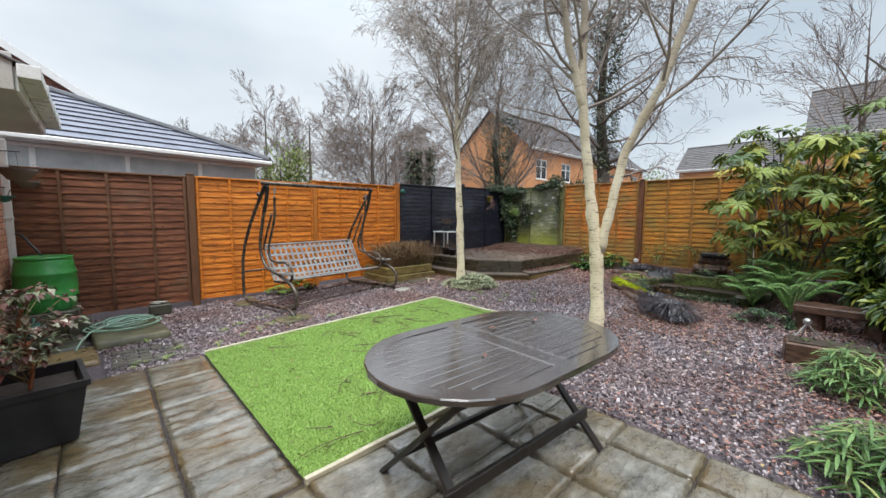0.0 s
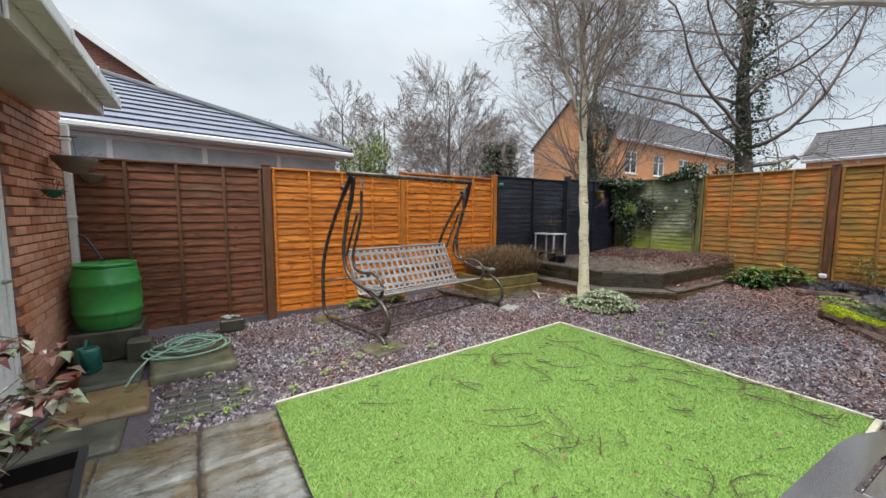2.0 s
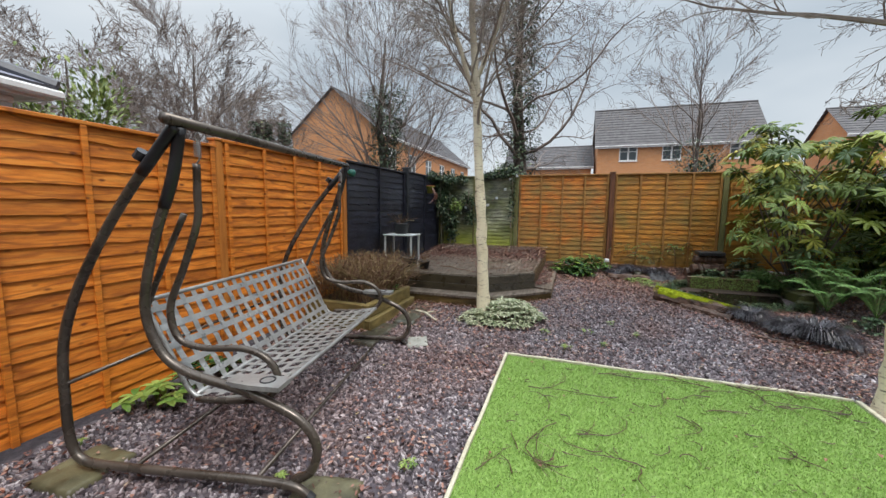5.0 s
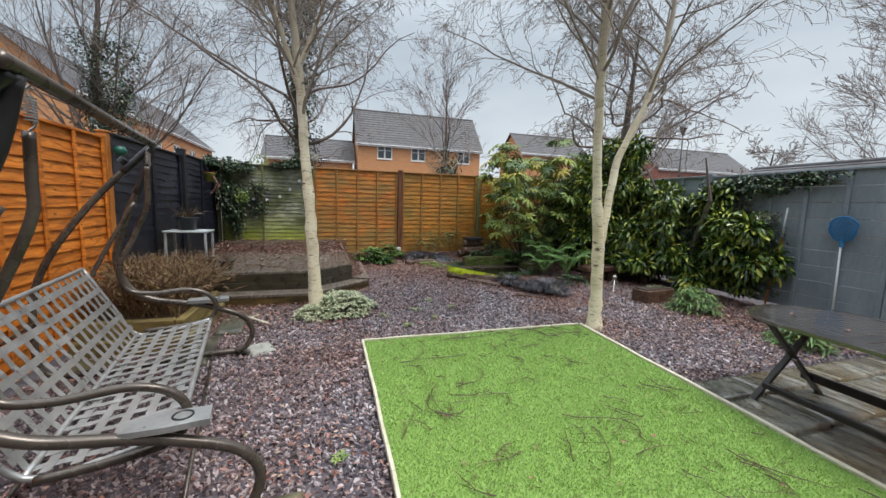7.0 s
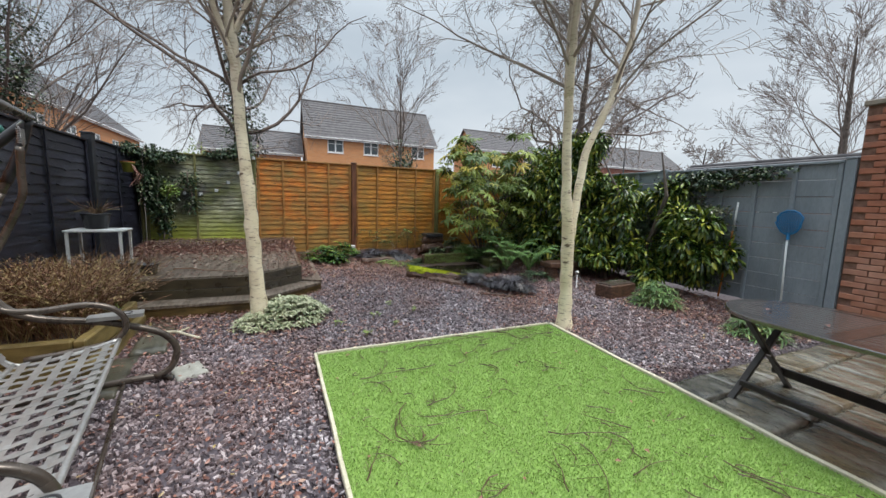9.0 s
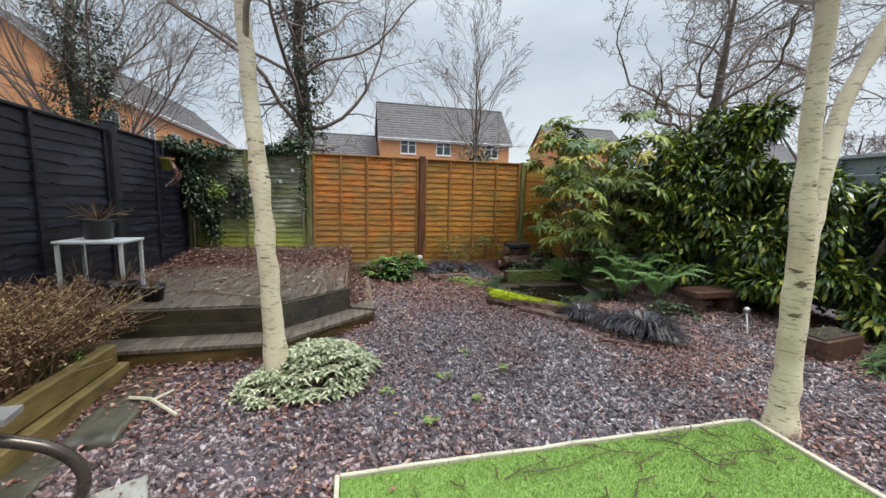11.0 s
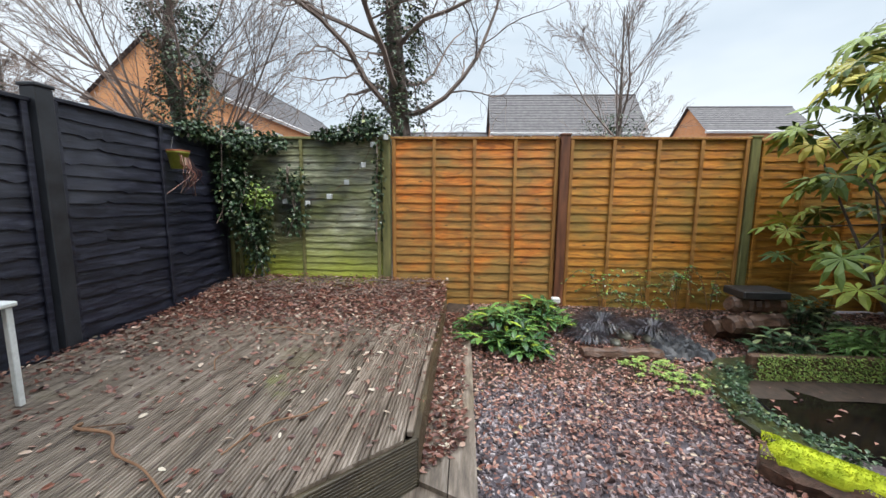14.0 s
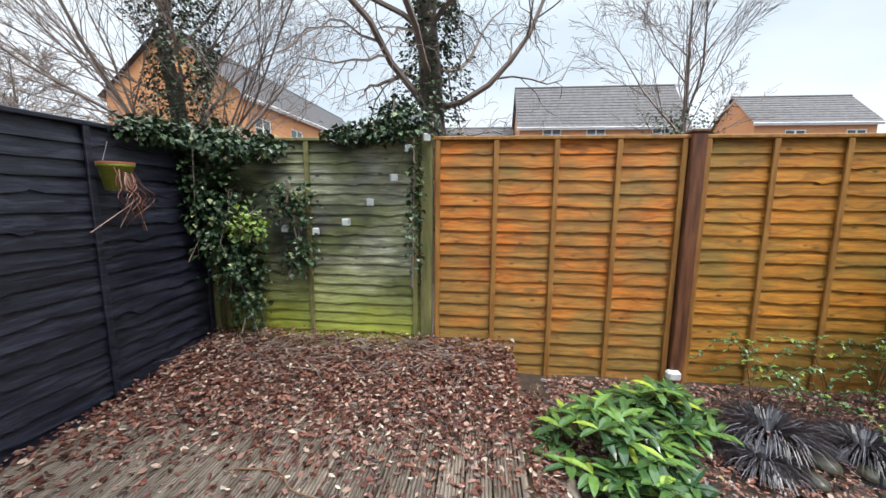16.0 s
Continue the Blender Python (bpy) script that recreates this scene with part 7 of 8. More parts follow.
def make_pond():
    p = base("pond", (0, 0, 0), "small dark garden pond with mossy stone and timber edges", "pond", kind="structure")
    part("water", Geo().prism([(6.62, 1.62), (6.9, 1.05), (7.55, .85), (7.75, 1.5), (7.6, 2.15), (7.0, 2.25)], 0.10, 0.236), M["water"], p)
    rng = random.Random(21)
    for i, (x, y, w, d, rz) in enumerate(((7.82, 2.0, .2, .42, 12), (7.88, 1.52, .2, .45, -4), (7.80, 1.05, .2, .42, -20), (7.4, .72, .5, .2, 8), (6.9, .82, .4, .2, -28))):
        part("edge_stone", Geo().box(-w / 2, w / 2, -d / 2, d / 2, -.1, .10, .03), M["pond_stone"], p, at=pose(x, y, .24 + .03 * (i % 2), 0, 0, rz))
    for i, (x, y) in enumerate(((7.30, 2.38), (7.62, 2.30), (6.98, 2.42))):
        part("edge_stone", Geo().box(-.17, .17, -.1, .1, -.1, .05, .015), M["pond_stone"], p, at=pose(x, y, .24, 0, 0, 10 * i - 8))
    w = base("mossy_wall_board", (7.72, 1.55, .18), "moss-covered timber board at the back of the pond", "board")
    part("board", Geo().box(-.03, .03, -.5, .5, 0, .26, .01), M["log"], w)
    g = Geo()
    for k in range(1900):
        y, z = rng.uniform(-.48, .45), rng.uniform(.06, .27)
        g.leaf(Vector((-.03, y, z)), Vector((-1, rng.gauss(0, .8), rng.gauss(0, .8))), Vector((0, 0, 1)), .02, .012)
    part("moss", g, M["weed"], w, kind="stuff")
    g = Geo()
    for k in range(30):
        x, y, a = rng.uniform(6.66, 7.6), rng.uniform(.95, 2.2), rng.uniform(0, 6.283)
        g.leaf(Vector((x, y, .240)), Vector((math.cos(a), math.sin(a), .05)), Vector((0, 0, 1)), rng.uniform(.03, .06), rng.uniform(.02, .035), .1, .1)
    part("floating_leaves", g, M["litter"], label="brown leaves floating on the dark pond water", category="fallen leaves", kind="stuff")
    g = Geo()
    for k in range(5200):
        a, q = rng.uniform(0, 6.283), 1 + abs(rng.gauss(0, .12))
        x, y = 7.2 + .60 * q * math.cos(a), 1.55 + .78 * q * math.sin(a)
        if x < 6.75 and y > 1.7:
            continue
        b = rng.uniform(0, 6.283)
        g.leaf(Vector((x, y, gz(x) + rng.uniform(-.01, .09))), Vector((math.cos(b), math.sin(b), rng.uniform(-.3, .5))), Vector((0, 0, 1)), rng.uniform(.025, .05), rng.uniform(.015, .03), .1, .1)
    part("bank_growth", g, M["ivy"], label="dark low ivy and moss creeping over the pond's bank", category="plant", kind="stuff")
    g = Geo()
    n = 26
    for i in range(n + 1):
        for j in range(n + 1):
            u, v = i / n, j / n
            edge = min(u, 1 - u, v, 1 - v)
            g.v.append((-.24 + .48 * u + .05 * noise.noise(Vector((u * 4, v * 4, 2))), -.22 + .44 * v + .05 * noise.noise(Vector((u * 4, v * 4, 8))), min(1, edge * 9) * (.05 + .07 * abs(noise.noise(Vector((u * 7, v * 7, 5)))) + .04 * noise.noise(Vector((u * 17, v * 17, 1))))))
    for i in range(n):
        for j in range(n):
            k = i * (n + 1) + j
            g.f.append((k, k + n + 1, k + n + 2, k + 1))
    part("crumpled_sheet", g, M["liner"], tagged(base("pond_liner", (LINER[0], LINER[1], gz(LINER[0]) - .005)), "crumpled grey-black plastic liner among the leaves", "plastic sheet"))


make_pond()


def rough_log(name, label, a, b, r, mat, seed, moss=False, squash=1.0, group=""):
    a, b = Vector(a), Vector(b)
    lg = base(name, a, label, "log", group)
    rng = random.Random(seed)
    g = Geo()
    n = 14
    pts = [(b - a) * (i / n) + Vector((0, 0, rng.gauss(0, .004))) for i in range(n + 1)]
    rs = [r * (1 + rng.gauss(0, .08)) * (0.85 if i in (0, n) else 1) for i in range(n + 1)]
    g.tube(pts, rs, 9)
    g.v = [(x + 0.22 * r * noise.noise(Vector((x * 9, y * 9, z * 22 + seed))), y + 0.22 * r * noise.noise(Vector((x * 9 + 5, y * 9, z * 22))), z + 0.22 * r * noise.noise(Vector((x * 9, y * 9 + 7, z * 22)))) for x, y, z in g.v]
    part("timber", g, M[mat], lg)
    if moss:
        m = Geo()
        mp = [q + Vector((0, 0, r * .55)) for q in pts]
        m.tube(mp, [0.01] + [r * .95 * (1 + rng.gauss(0, .12)) * (1 - .62 * i / n) for i in range(1, n)] + [0.01], 12)
        d = (b - a)
        for k in range(2600):
            t = rng.random()
            an = rng.uniform(0.1, 3.04)
            side = d.cross(Vector((0, 0, 1))).normalized()
            rr = r * .97 * (1 - .62 * t)
            c = d * t + Vector((0, 0, r * .55)) + side * rr * math.cos(an) + Vector((0, 0, rr * math.sin(an)))
            m.leaf(c, side * math.cos(an) + Vector((rng.gauss(0, .5), rng.gauss(0, .5), math.sin(an))), Vector((1, 0, 0)), .014, .010)
        part("moss", m, M["moss"], lg, "thick yellow-green moss", smooth=False)
    return lg


rough_log("mossy_log", "old log by the pond covered with bright yellow-green moss", (6.74, 2.68, .27), (6.12, 1.86, .23), .09, "log", 1, True)
rough_log("edging_log", "dark wet timber lying under the mossy log", (6.66, 2.52, .19), (5.95, 1.98, .16), .085, "log", 2)
rough_log("edging_log", "wet brown timber edging the border", (7.93, 3.22, .31), (7.95, 2.56, .31), .062, "log", 3)
rough_log("edging_log", "pale weathered branch on the leaves by the black grass", (5.42, 1.98, .17), (5.10, 1.55, .15), .025, "log", 4)
rough_log("stacked_log", "wet brown log stacked beside the pond", (8.22, 1.86, .50), (8.30, 1.36, .52), .085, "log", 5, group="stacked logs")
rough_log("stacked_log", "wet brown log on top of the stack beside the pond", (8.34, 1.80, .66), (8.36, 1.32, .66), .075, "log", 6, group="stacked logs")
rough_log("stacked_log", "dark rotten log at the foot of the stack", (8.40, 1.90, .40), (8.45, 1.28, .42), .10, "log", 7, group="stacked logs")


def make_border_things():
    t = base("log_tray", (8.36, 1.56, .735), "black plastic tray on the stacked logs with dead leaves", "tray")
    part("tray", Geo().box(-.14, .14, -.2, .2, 0, .07, .01), M["black_plastic"], t)
    w = base("marker_stone", (9.07, 3.18, 0.42), "small white stone block at the fence post's foot", "stone")
    part("stone", Geo().box(-.035, .035, -.05, .05, 0, .075, .015), M["white_paint"], w)
    b = base("sleeper_bench", (6.05, -.12, gz(6)), "low dark brown timber bench on log stumps under the shrubs", "bench")
    part("seat", Geo().box(-.16, .16, -.42, .42, .20, .29, .012), M["log"], b)
    part("stump", Geo().lathe([(0, 0), (.13, 0), (.125, .1), (.12, .198), (0, .198)], 14, (0, -.27, 0)), M["log"], b)
    part("stump", Geo().lathe([(0, 0), (.13, 0), (.125, .1), (.12, .198), (0, .198)], 14, (0, .27, 0)), M["log"], b)
    tr = base("trough_planter", (4.77, -.03, gz(4.8)), "dark brown rectangular trough planter with soil", "planter", rz=97)
    part("trough", Geo().box(-.30, .30, -.14, .14, 0, .19, .012), M["log"], tr)
    part("soil", Geo().box(-.275, .275, -.115, .115, .17, .205, .004), M["soil"], tr)
    g = Geo()
    rng = random.Random(2)
    for k in range(40):
        a = rng.uniform(0, 6.283)
        g.leaf(Vector((rng.uniform(-.25, .25), rng.uniform(-.10, .10), .2)), Vector((math.cos(a), math.sin(a), .8)), Vector((0, 0, 1)), .05, .012)
    part("sprouts", g, M["hellebore"], tr, kind="stuff")
    f = base("spike_light", (5.40, .15, gz(5.4)), "small steel solar lamp on splayed legs in the slate", "garden light")
    for k in range(3):
        a = k * 2.09 + .3
        part("leg", Geo().tube([(.17 * math.cos(a), .17 * math.sin(a), 0), (0, 0, .21)], .009, 8), M["steel"], f)
    part("lamp_head", Geo().lathe([(0, .20), (.032, .205), (.038, .24), (.015, .26), (0, .26)], 12), M["steel"], f, smooth=True)
    n = base("pool_net", (3.35, -1.50, 0.20), "blue pond net on a white pole leaning at the grey fence", "net")
    part("pole", Geo().tube([(-.08, .16, 0), (.02, .0, .98)], .012, 8), M["white_paint"], n, smooth=True)
    part("net_frame", Geo().tube([(.02 + .14 * math.cos(i * .449) * (1.1 if math.sin(i * .449) > 0 else .9), .0, 1.16 + .16 * math.sin(i * .449)) for i in range(15)], .011, 6), M["blue"], n, smooth=True)
    g = Geo()
    for i in range(13):
        u = -.132 + .022 * i
        hgt = .15 * math.sqrt(max(0, 1 - (u / .145) ** 2))
        g.tube([(.02 + u, .004, 1.16 - hgt), (.02 + u, .02, 1.16), (.02 + u, .004, 1.16 + hgt)], .0055, 3)
        g.tube([(.02 - hgt * .93, .006, 1.16 + u), (.02, .022, 1.16 + u), (.02 + hgt * .93, .006, 1.16 + u)], .0055, 3)
    part("mesh", g, M["blue"], n, kind="stuff")
    part("collar", Geo().tube([(.005, .01, .93), (.02, 0, 1.02)], .02, 8), M["blue"], n)
    r = base("garden_tool", (4.05, -1.50, 0.20), "long orange-brown wooden handled tool leaning at the fence", "garden tool")
    part("shaft", Geo().tube([(0, .14, 0), (-.03, .02, 1.0)], .012, 8), M["orange_post"], r, smooth=True)
    part("grip", Geo().tube([(-.03, .02, 1.0), (-.045, .0, 1.42)], .013, 8), M["white_paint"], r, smooth=True)
    c = base("feeder_box", (5.18, 6.87, 2.0), "round dark green plastic bird feeder on the fence post", "bird feeder")
    part("body", Geo().lathe([(0, -.05), (.04, -.045), (.062, 0), (.04, .045), (0, .05)], 14, (0, 0, 0)), M["dark_green_plastic"], c, smooth=True)
    part("hook", Geo().tube([(0, .06, .02), (0, 0, .05)], .005, 5), M["steel"], c)


make_border_things()


def make_debris():
    rng = random.Random(33)
    for k in range(105):
        x, y = rng.uniform(1.0, 4.0), rng.uniform(2.0, 4.35)
        if rng.random() < 0.4:
            x = rng.uniform(2.2, 4.0)
        L = rng.choice([.08, .12, .2, .32, .55])
        a = rng.uniform(0, 6.283)
        pts = [Vector((0, 0, 0))]
        bend = rng.gauss(0, .3)
        for i in range(6):
            a += bend + rng.gauss(0, .25)
            pts.append(pts[-1] + Vector((math.cos(a), math.sin(a), 0)) * L / 6)
        tw = base("twig", (x, y, gz(x) + .034), "thin dark twig fallen on the artificial lawn", "twig", "twigs on the artificial lawn")
        g = Geo().tube(pts, [.0042, .004, .0034, .003, .0026, .002, .001], 4)
        if L > .2:
            for q in (1, 2, 3):
                b = a + rng.choice((-.8, .8))
                g.tube([pts[q], pts[q] + Vector((math.cos(b), math.sin(b), .02)) * L * .3], .0015, 3)
        part("stick", g, M["log"], tw)
    lm = []
    for k in range(26):
        x, y = rng.uniform(.9, 4.0), rng.uniform(2.0, 4.35)
        lf = base("fallen_leaf", (x, y, gz(x) + .034), "small brown leaf fallen on the artificial lawn", "leaf", "leaves on the artificial lawn", rz=rng.uniform(0, 360))
        part("blade", Geo().leaf(Vector((0, 0, 0)), Vector((1, 0, .1)), Vector((0, 0, 1)), rng.uniform(.02, .05), rng.uniform(.014, .03), .2, .1), M["litter"], lf)
    br = base("branch", (4.72, 5.42, gz(4.7) + .02), "pale broken branch lying on the slate beside the swing", "branch")
    part("stick", Geo().tube([(0, 0, 0), (.18, .22, .03), (.22, .36, .03)], .012, 6).tube([(.16, .2, .03), (.30, .14, .02)], .010, 6), M["edging"], br)
    lb = base("branch", (6.28, 5.60, .566), "long pale curved fallen branch lying on the decking", "branch")
    part("stick", Geo().tube(smooth([(.05, .33, .0), (.0, .30, .012), (-.02, .12, .01), (-.13, .0, .006), (-.2, -.18, .004), (-.34, -.40, .0)]), [.009 - .00018 * k for k in range(31)], 6).tube([(.0, .30, .012), (.05, .12, .012)], .004, 5), M["dry"], lb)
    for x, y, rz in ((6.9, 5.7, 20), (7.5, 5.3, 70), (6.6, 4.9, 140)):
        st = base("branch", (x, y, .562), "thin bare branch lying on the wet decking", "branch", "branches on the decking", rz=rz)
        part("stick", Geo().tube(smooth([(0, 0, 0), (.15, .03, .01), (.3, -.02, .008), (.5, .05, .0)]), .004, 5), M["dry"], st)


make_debris()


# ---- neighbouring buildings ----
def roof_slope(parent, a, b, c, d, mat, gap, course, name="roof_slope", lip=0.03):
    """Courses of tiles on the slope a-b at the eaves, d-c at the top."""
    a, b, c, d = map(Vector, (a, b, c, d))
    n = max(2, int((d - a).length / course))
    nrm = (b - a).cross(d - a).normalized()
    if nrm.z < 0:
        nrm = -nrm
    g, e = Geo(), Geo()
    for i in range(n):
        t0, t1 = i / n, (i + 1) / n
        p, q = a.lerp(d, t0), b.lerp(c, t0)
        r, s = b.lerp(c, t1), a.lerp(d, t1)
        g.poly([p + nrm * lip, q + nrm * lip, r + nrm * 0.002, s + nrm * 0.002])
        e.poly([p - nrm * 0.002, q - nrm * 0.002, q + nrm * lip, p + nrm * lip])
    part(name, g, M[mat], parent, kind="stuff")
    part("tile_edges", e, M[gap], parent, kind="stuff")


def make_conservatory():
    c = base("neighbour_conservatory", (0, 0, 0), "neighbour's white framed conservatory with pale hipped tiled roof", "conservatory", kind="structure")
    c.matrix_basis = pose(2.97, 8.78, 0, 0, 0, 9) @ pose(-2.97, -8.78, 0)
    x0, x1, y0, y1, z = -7.0, 2.75, 9.05, 14.0, 2.54
    part("wall", Geo().box(x0, x1, y0, y0 + .2, 0, 1.2, .01), M["red_far_brick"], c)
    part("wall", Geo().box(x1 - .2, x1, y0 + .21, y1, 0, 1.2, .01), M["red_far_brick"], c)
    for k in range(9):
        xa = x1 - 1.14 * (k + 1)
        xb = xa + 1.14
        w = base("window", (0, 0, 0), "", "", "", "")
        w.parent = c
        part("frame", Geo().box(xa, xb, y0 - .01, y0 + .05, 2.48, z, .006).box(xa, xa + .07, y0 - .01, y0 + .05, 1.2, 2.478, .006).box(xa + .072, xb, y0 - .005, y0 + .05, 1.2, 1.28, .006), M["upvc"], w)
        part("pane", Geo().box(xa + .07, xb, y0 + .015, y0 + .03, 1.28, 2.48, .001), M["pale_glass"], w)
    for k in range(4):
        w = base("window", (0, 0, 0))
        w.parent = c
        ya = y0 + .06 + 1.2 * k
        part("frame", Geo().box(x1 - .05, x1 + .01, ya, ya + .07, 1.2, z, .006).box(x1 - .05, x1 + .01, ya + .072, ya + 1.2, 2.48, z, .006), M["upvc"], w)
        part("pane", Geo().box(x1 - .03, x1 - .015, ya + .07, ya + 1.2, 1.2, 2.48, .001), M["pale_glass"], w)
    part("fascia", Geo().box(x0, x1 + .15, y0 - .16, y0 - .13, z, z + .10, .004), M["upvc"], c)
    part("fascia", Geo().box(x1 + .12, x1 + .15, y0 - .128, y1, z, z + .10, .004), M["upvc"], c)
    part("soffit", Geo().box(x0, x1 + .118, y0 - .128, y1, z + .002, z + .02, .002), M["soffit"], c)
    part("gutter", Geo().box(x0, x1 + .26, y0 - .27, y0 - .162, z + .02, z + .105, .02), M["upvc"], c)
    part("gutter", Geo().box(x1 + .152, x1 + .26, y0 - .16, y1, z + .02, z + .105, .02), M["upvc"], c)
    ex, ey, ez = x1 + .22, y0 - .22, z + .11
    s, k = 4.2, .44
    hip = (ex - s, ey + s, ez + s * k)
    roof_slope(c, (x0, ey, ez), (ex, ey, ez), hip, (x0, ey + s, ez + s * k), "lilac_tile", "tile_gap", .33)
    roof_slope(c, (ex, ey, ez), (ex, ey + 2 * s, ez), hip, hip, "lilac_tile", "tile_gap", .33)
    part("hip_ridge", Geo().tube([(ex, ey, ez + .03), (hip[0], hip[1], hip[2] + .03)], .07, 8), M["tile_gap"], c)
    part("ridge", Geo().tube([(x0, hip[1], hip[2] + .03), (hip[0], hip[1], hip[2] + .03)], .07, 8), M["tile_gap"], c)


make_conservatory()


def house(name, label, x0, x1, y0, y1, eave, ridge, along, wall, windows, gable_white=False, group="houses round the garden", ov=0.25):
    """A gabled house; windows: (face, a, b, z0, z1) with a and b along the face's wall."""
    h = base(name, ((x0 + x1) / 2, (y0 + y1) / 2, 0), label, "house", group)
    o = Vector(((x0 + x1) / 2, (y0 + y1) / 2, 0))
    wx, wy = (x1 - x0) / 2, (y1 - y0) / 2
    t = .25

    def wall_face(face, holes):
        horizontal = face in ("s", "n")
        half = wx if horizontal else wy
        lo, hi = (-half, half) if horizontal else (-half + t, half - t)
        cuts = sorted({lo, hi, *[v for q in holes for v in (q[0], q[1])]})
        g = Geo()

        def bx(a, b, za, zb):
            if face == "s":
                g.box(a, b, -wy, -wy + t, za, zb, 0)
            elif face == "n":
                g.box(a, b, wy - t, wy, za, zb, 0)
            elif face == "w":
                g.box(-wx, -wx + t, a, b, za, zb, 0)
            else:
                g.box(wx - t, wx, a, b, za, zb, 0)
        for a, b in zip(cuts, cuts[1:]):
            hs = sorted([q for q in holes if q[0] <= a + 1e-6 and b <= q[1] + 1e-6], key=lambda q: q[2])
            z = 0
            for q in hs:
                bx(a, b, z, q[2])
                z = q[3]
            bx(a, b, z, eave)
        part("wall", g, M[wall], h)
        for q in holes:
            w = base("window")
            w.parent = h
            a, b, za, zb = q[:4]

            def box2(gg, a, b, za, zb, d0, d1):
                if face == "s":
                    gg.box(a, b, -wy + d0, -wy + d1, za, zb, .005)
                elif face == "n":
                    gg.box(a, b, wy - d1, wy - d0, za, zb, .005)
                elif face == "w":
                    gg.box(-wx + d0, -wx + d1, a, b, za, zb, .005)
                else:
                    gg.box(wx - d1, wx - d0, a, b, za, zb, .005)
            fg = Geo()
            m = (a + b) / 2
            for r in ((a, a + .09, za, zb), (b - .09, b, za, zb), (m - .06, m + .06, za + .09, zb - .09), (a + .09, b - .09, za, za + .09), (a + .09, b - .09, zb - .09, zb)):
                box2(fg, *r, .04, .11)
            box2(fg, a + .09, m - .06, za + (zb - za) * .62, za + (zb - za) * .62 + .05, .045, .1)
            box2(fg, m + .06, b - .09, za + (zb - za) * .62, za + (zb - za) * .62 + .05, .045, .1)
            part("window_frame", fg, M["upvc"], w)
            pg = Geo()
            box2(pg, a + .09, m - .06, za + .09, zb - .09, .07, .085)
            box2(pg, m + .06, b - .09, za + .09, zb - .09, .07, .085)
            part("pane", pg, M["glass"], w)
            sg = Geo()
            box2(sg, a - .05, b + .05, za - .07, za - .005, -.05, .1)
            part("window_sill", sg, M["upvc"], w)
    for face in "snwe":
        wall_face(face, [w[1:] for w in windows if w[0] == face])
    if along == "x":
        for sx in (-wx, wx - t):
            gg = Geo()
            n = len(gg.v)
            gg.v += [(sx, -wy, eave), (sx, wy, eave), (sx, 0, ridge - .08), (sx + t, -wy, eave), (sx + t, wy, eave), (sx + t, 0, ridge - .08)]
            gg.f += [(n, n + 2, n + 1), (n + 3, n + 4, n + 5), (n, n + 3, n + 5, n + 2), (n + 1, n + 2, n + 5, n + 4)]
            part("gable", gg, M[wall], h)
        k = (ridge - eave) / wy
        for s in (-1, 1):
            roof_slope(h, (-wx - ov, s * (wy + ov), eave - ov * k), (wx + ov, s * (wy + ov), eave - ov * k), (wx + ov, 0, ridge), (-wx - ov, 0, ridge), "roof_tile", "tile_gap", .33)
            part("gutter", Geo().box(-wx - ov, wx + ov, s * (wy + ov + .06) - .05, s * (wy + ov + .06) + .05, eave - ov * k - .1, eave - ov * k - .01, .02), M["upvc"], h)
            part("fascia", Geo().box(-wx - ov, wx + ov, s * (wy + ov - .02) - .012, s * (wy + ov - .02) + .012, eave - ov * k - .2, eave - ov * k - .01, .004), M["upvc"], h)
        part("ridge_tiles", Geo().tube([(-wx - ov, 0, ridge + .01), (wx + ov, 0, ridge + .01)], .09, 8), M["roof_tile"], h)
        if gable_white:
            for s in (-1, 1):
                part("bargeboard", Geo().beam((-wx - ov - .02, s * (wy + ov), eave - ov * k - .09), (-wx - ov - .02, 0, ridge - .09), .03, .2, .005), M["upvc"], h)
    else:
        for sy in (-wy, wy - t):
            gg = Geo()
            n = len(gg.v)
            gg.v += [(-wx, sy, eave), (wx, sy, eave), (0, sy, ridge - .08), (-wx, sy + t, eave), (wx, sy + t, eave), (0, sy + t, ridge - .08)]
            gg.f += [(n, n + 1, n + 2), (n + 3, n + 5, n + 4), (n, n + 2, n + 5, n + 3), (n + 1, n + 4, n + 5, n + 2)]
            part("gable", gg, M[wall], h)
        k = (ridge - eave) / wx
        for s in (-1, 1):
            roof_slope(h, (s * (wx + ov), -wy - ov, eave - ov * k), (s * (wx + ov), wy + ov, eave - ov * k), (0, wy + ov, ridge), (0, -wy - ov, ridge), "roof_tile", "tile_gap", .33)
            part("gutter", Geo().box(s * (wx + ov + .06) - .05, s * (wx + ov + .06) + .05, -wy - ov, wy + ov, eave - ov * k - .1, eave - ov * k - .01, .02), M["upvc"], h)
            part("fascia", Geo().box(s * (wx + ov - .02) - .012, s * (wx + ov - .02) + .012, -wy - ov, wy + ov, eave - ov * k - .22, eave - ov * k - .01, .004), M["upvc"], h)
        part("ridge_tiles", Geo().tube([(0, -wy - ov, ridge + .01), (0, wy + ov, ridge + .01)], .09, 8), M["roof_tile"], h)
        if gable_white:
            for s in (-1, 1):
                part("bargeboard", Geo().beam((s * (wx + ov), -wy - ov - .02, eave - ov * k - .09), (0, -wy - ov - .02, ridge - .09), .03, .2, .005), M["upvc"], h)
    return h


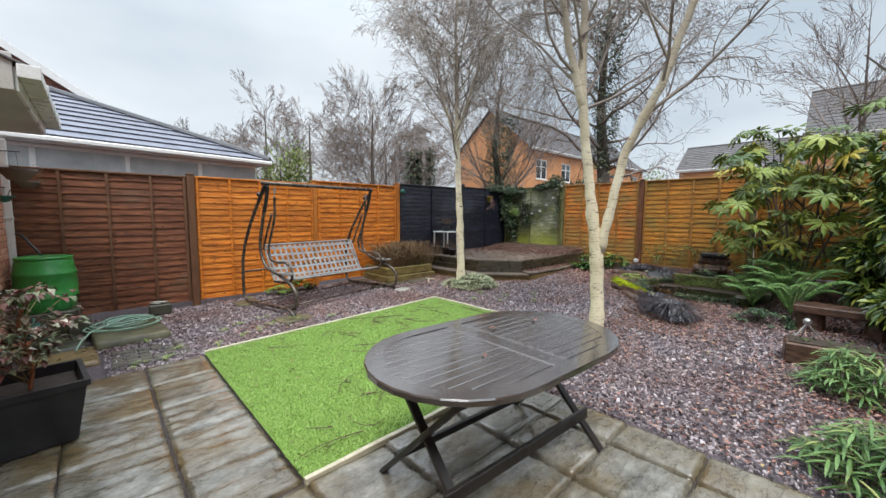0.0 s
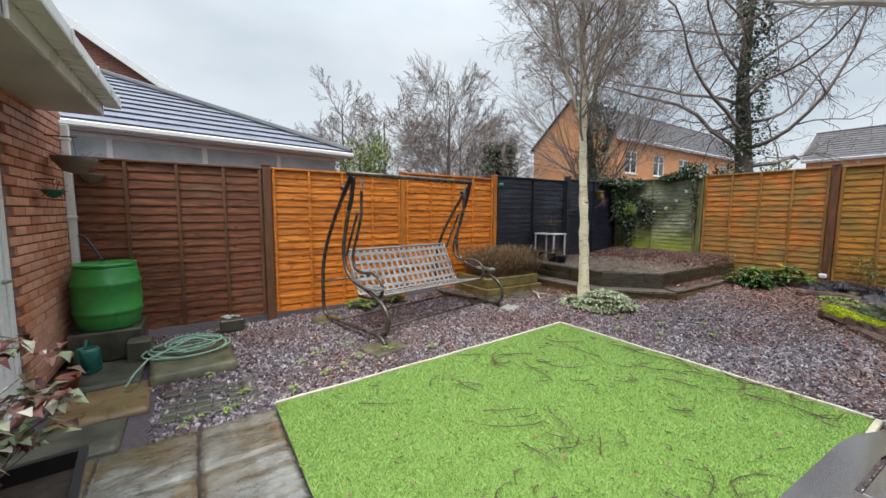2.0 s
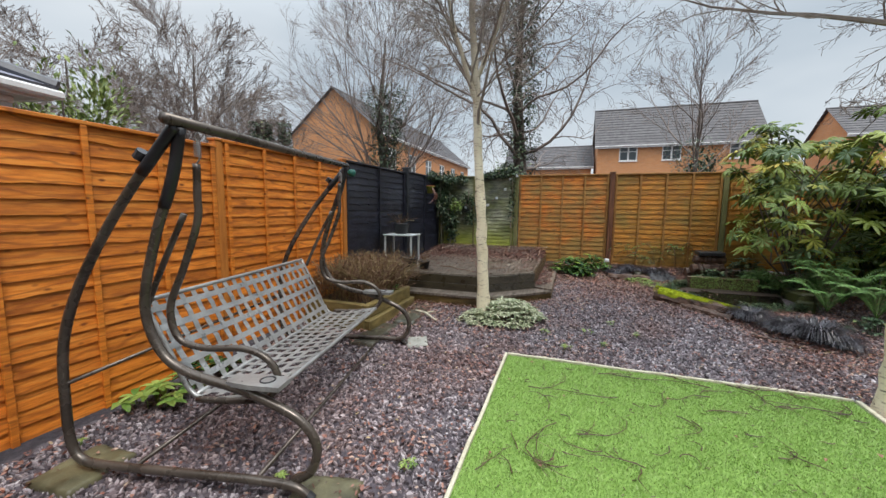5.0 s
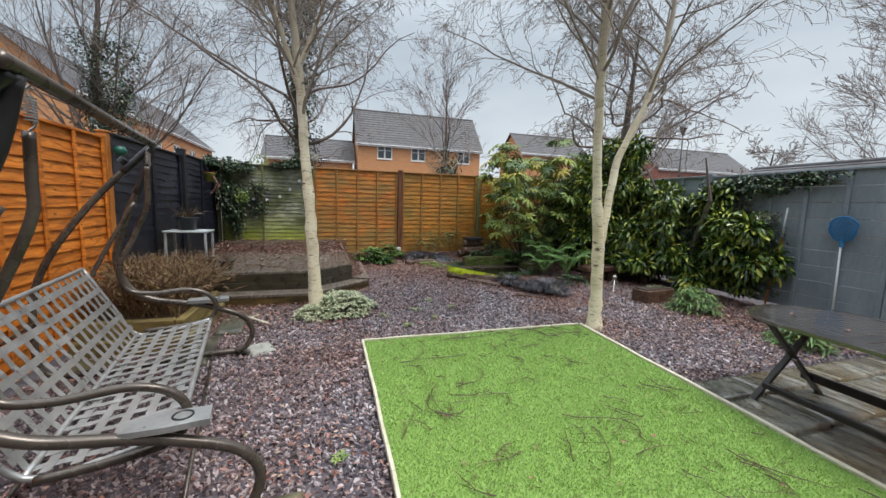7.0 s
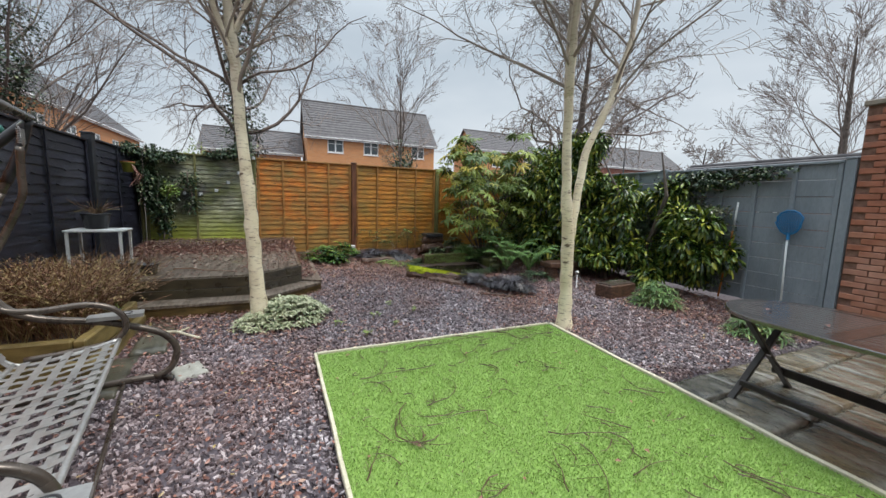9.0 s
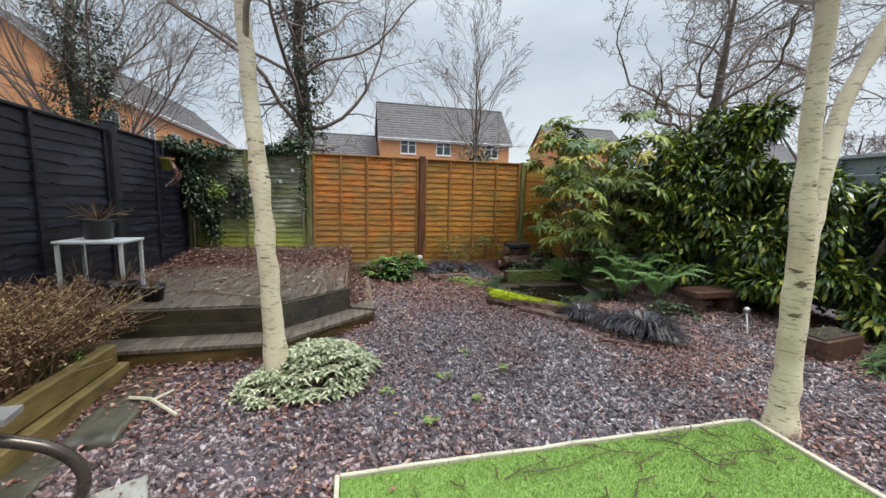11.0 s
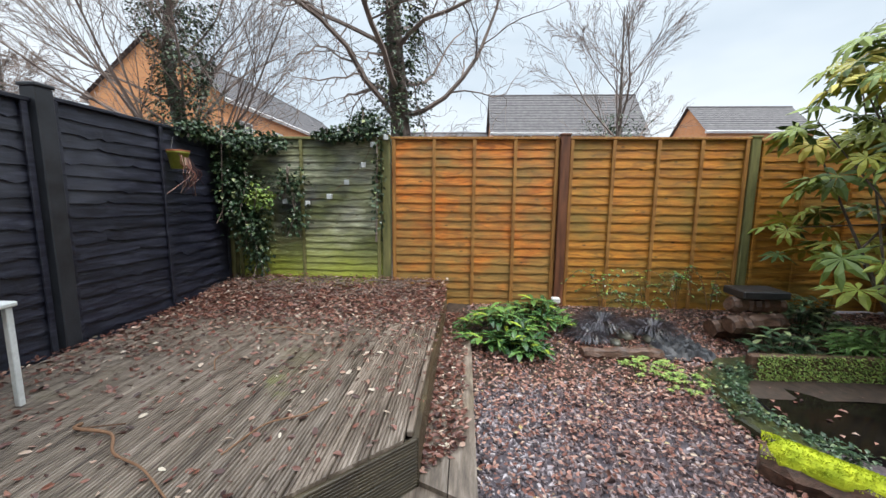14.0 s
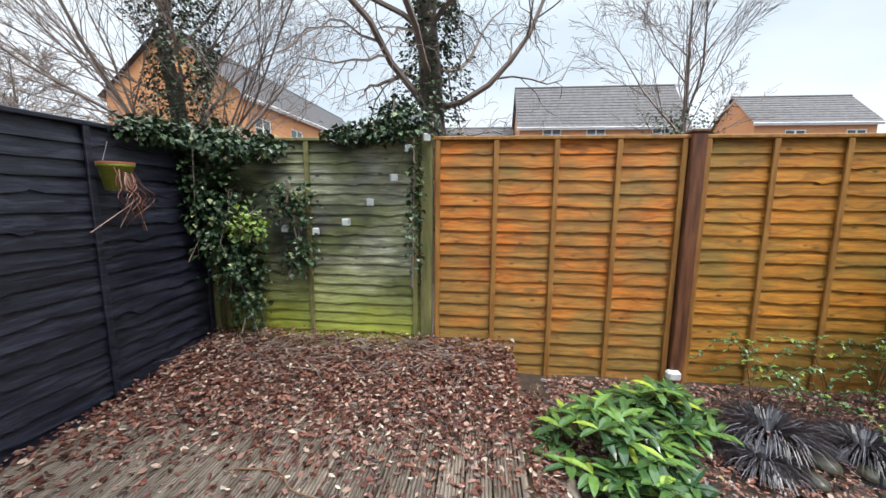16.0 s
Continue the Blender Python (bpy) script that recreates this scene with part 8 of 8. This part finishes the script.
house("house", "orange brick house with grey tiled roof and white windows", 36.0, 42.0, -9.8, 2.1, 7.15, 10.5, "y", "orange_brick",
      [("w", 2.85, 4.25, 5.6, 6.8), ("w", -.35, 1.05, 5.6, 6.8), ("w", -4.9, -3.6, 5.6, 6.8), ("w", 2.4, 4.6, 2.4, 4.2), ("w", -3.8, -1.2, 1.0, 4.0)])
house("garage", "long low orange brick building with grey tiled roof and white fascia", 38.0, 44.0, 2.5, 10.3, 5.6, 7.7, "y", "orange_brick", [])
house("house", "gabled orange brick terrace with grey roof and white windows", 25.0, 49.0, 17.2, 24.8, 7.0, 10.2, "x", "orange_brick",
      [("s", -10.8 + 3.9 * i, -9.2 + 3.9 * i, 4.4, 6.0) for i in range(6)] + [("s", -10.4 + 3.9 * i, -8.9 + 3.9 * i, .9, 2.4) for i in range(6)])
house("house", "orange brick gabled house with grey roof far beyond the shrubs", 38.0, 43.5, -24.0, -15.6, 7.6, 9.9, "y", "orange_brick", [("w", .5, 2.0, 5.6, 6.9), ("w", -3.6, -2.2, 5.6, 6.9)])
house("house", "brick house with dark grey roof seen over the hedge", 34.0, 41.0, -45.0, -30.5, 6.4, 9.1, "y", "red_far_brick", [("w", .5, 1.6, 3.3, 4.4), ("w", -2.6, -1.5, 3.3, 4.4)])
house("house", "low pale-roofed house beyond the grey fence", 6.5, 14.0, -19.0, -13.0, 2.4, 3.75, "x", "red_far_brick", [("n", -2, -.8, 1.0, 2.1)])
house("house", "red brick gabled house with white bargeboards behind the conservatory", -8.4, 0.9, 16.0, 24.0, 4.45, 7.6, "y", "red_far_brick", [], True)


def make_lamp():
    s = base("street_lamp", (20.0, -17.6, 0), "dark lantern street lamp on a pole beyond the shrubs", "street lamp")
    part("pole", Geo().tube([(0, 0, 0), (0, 0, 6.5)], [.06, .04], 8), M["black_plastic"], s, smooth=True)
    part("lantern", Geo().lathe([(0, 6.5), (.06, 6.5), (.2, 6.9), (.25, 6.93), (.06, 7.1), (0, 7.12)], 8), M["black_plastic"], s)


make_lamp()


# ---- low growth round the pond and the far border ----
make_leafy("pond_plant", 7.62, .62, .30, .26, .3, 220, "fern", "strap-leaved green plant hanging over the pond", 501, .16, .026, up=.8)
make_leafy("pond_plant", 7.95, 1.62, .34, .2, .22, 130, "ivy", "dark green plant behind the pond board", 502, .11, .04, up=.8)
make_leafy("pond_plant", 8.55, .95, .36, .35, .3, 260, "ivy", "dark evergreen plant under the big-leaved shrub", 503, .12, .045, up=.8)
make_leafy("creeping_plant", 7.55, 2.62, .255, .22, .05, 150, "weed", "low yellow-green creeping plant beside the pond", 504, .035, .02)


def bramble(x, y, seed):
    b = base("bramble", (x, y, gz(x)), "thin arching bramble stems with small leaves before the fence", "bramble", "brambles at the far fence")
    rng = random.Random(seed)
    g, l = Geo(), Geo()
    for k in range(5):
        a = rng.uniform(0, 6.283)
        q, h = rng.uniform(.2, .5), rng.uniform(.25, .6)
        pts = smooth([(0, 0, 0), (q * .3 * math.cos(a), q * .3 * math.sin(a), h * .8), (q * .8 * math.cos(a), q * .8 * math.sin(a), h), (q * 1.3 * math.cos(a), q * 1.3 * math.sin(a), h * .7)], 4)
        pts = [Vector((min(p.x, 9.06 - x), p.y, p.z)) for p in pts]
        g.tube(pts, .0025, 4)
        for p in pts[3:]:
            for j in range(2):
                w = rng.uniform(0, 6.283)
                l.leaf(p, Vector((math.cos(w), math.sin(w), rng.uniform(-.3, .4))), Vector((0, 0, 1)), .045, .03)
    part("stem", g, M["dry"], b, kind="stuff")
    part("foliage", l, M["hellebore"], b, kind="stuff")


for k, (x, y) in enumerate(((8.85, 2.75), (8.8, 2.3), (8.9, 1.95), (8.6, 2.6), (8.9, 1.6))):
    bramble(x, y, 600 + k)
for k, (x, y, s) in enumerate(((8.2, 2.85, .07), (8.35, 2.7, .09), (8.1, 2.55, .06), (8.28, 2.5, .08), (8.0, 2.4, .06), (8.45, 2.62, .06))):
    st = base("stone", (x, y, gz(x) + .0), "dark rounded stone among the leaves by the border", "stone", "stones in the border")
    part("rock", Geo().lathe([(0, 0), (s * .9, .0), (s, s * .25), (s * .7, s * .6), (0, s * .7)], 9, (0, 0, 0), 1.2, .85), M["dark_stone"], st, smooth=True)


# ---- bricks ----
lay_bricks(garage, 0.02, 2.74, 0.005, 3.2, (), 3, 300)
lay_bricks(house_wall, 0.02, 3.0, 9.0, 12.96, HOLES, 4, 300, "house_brick")
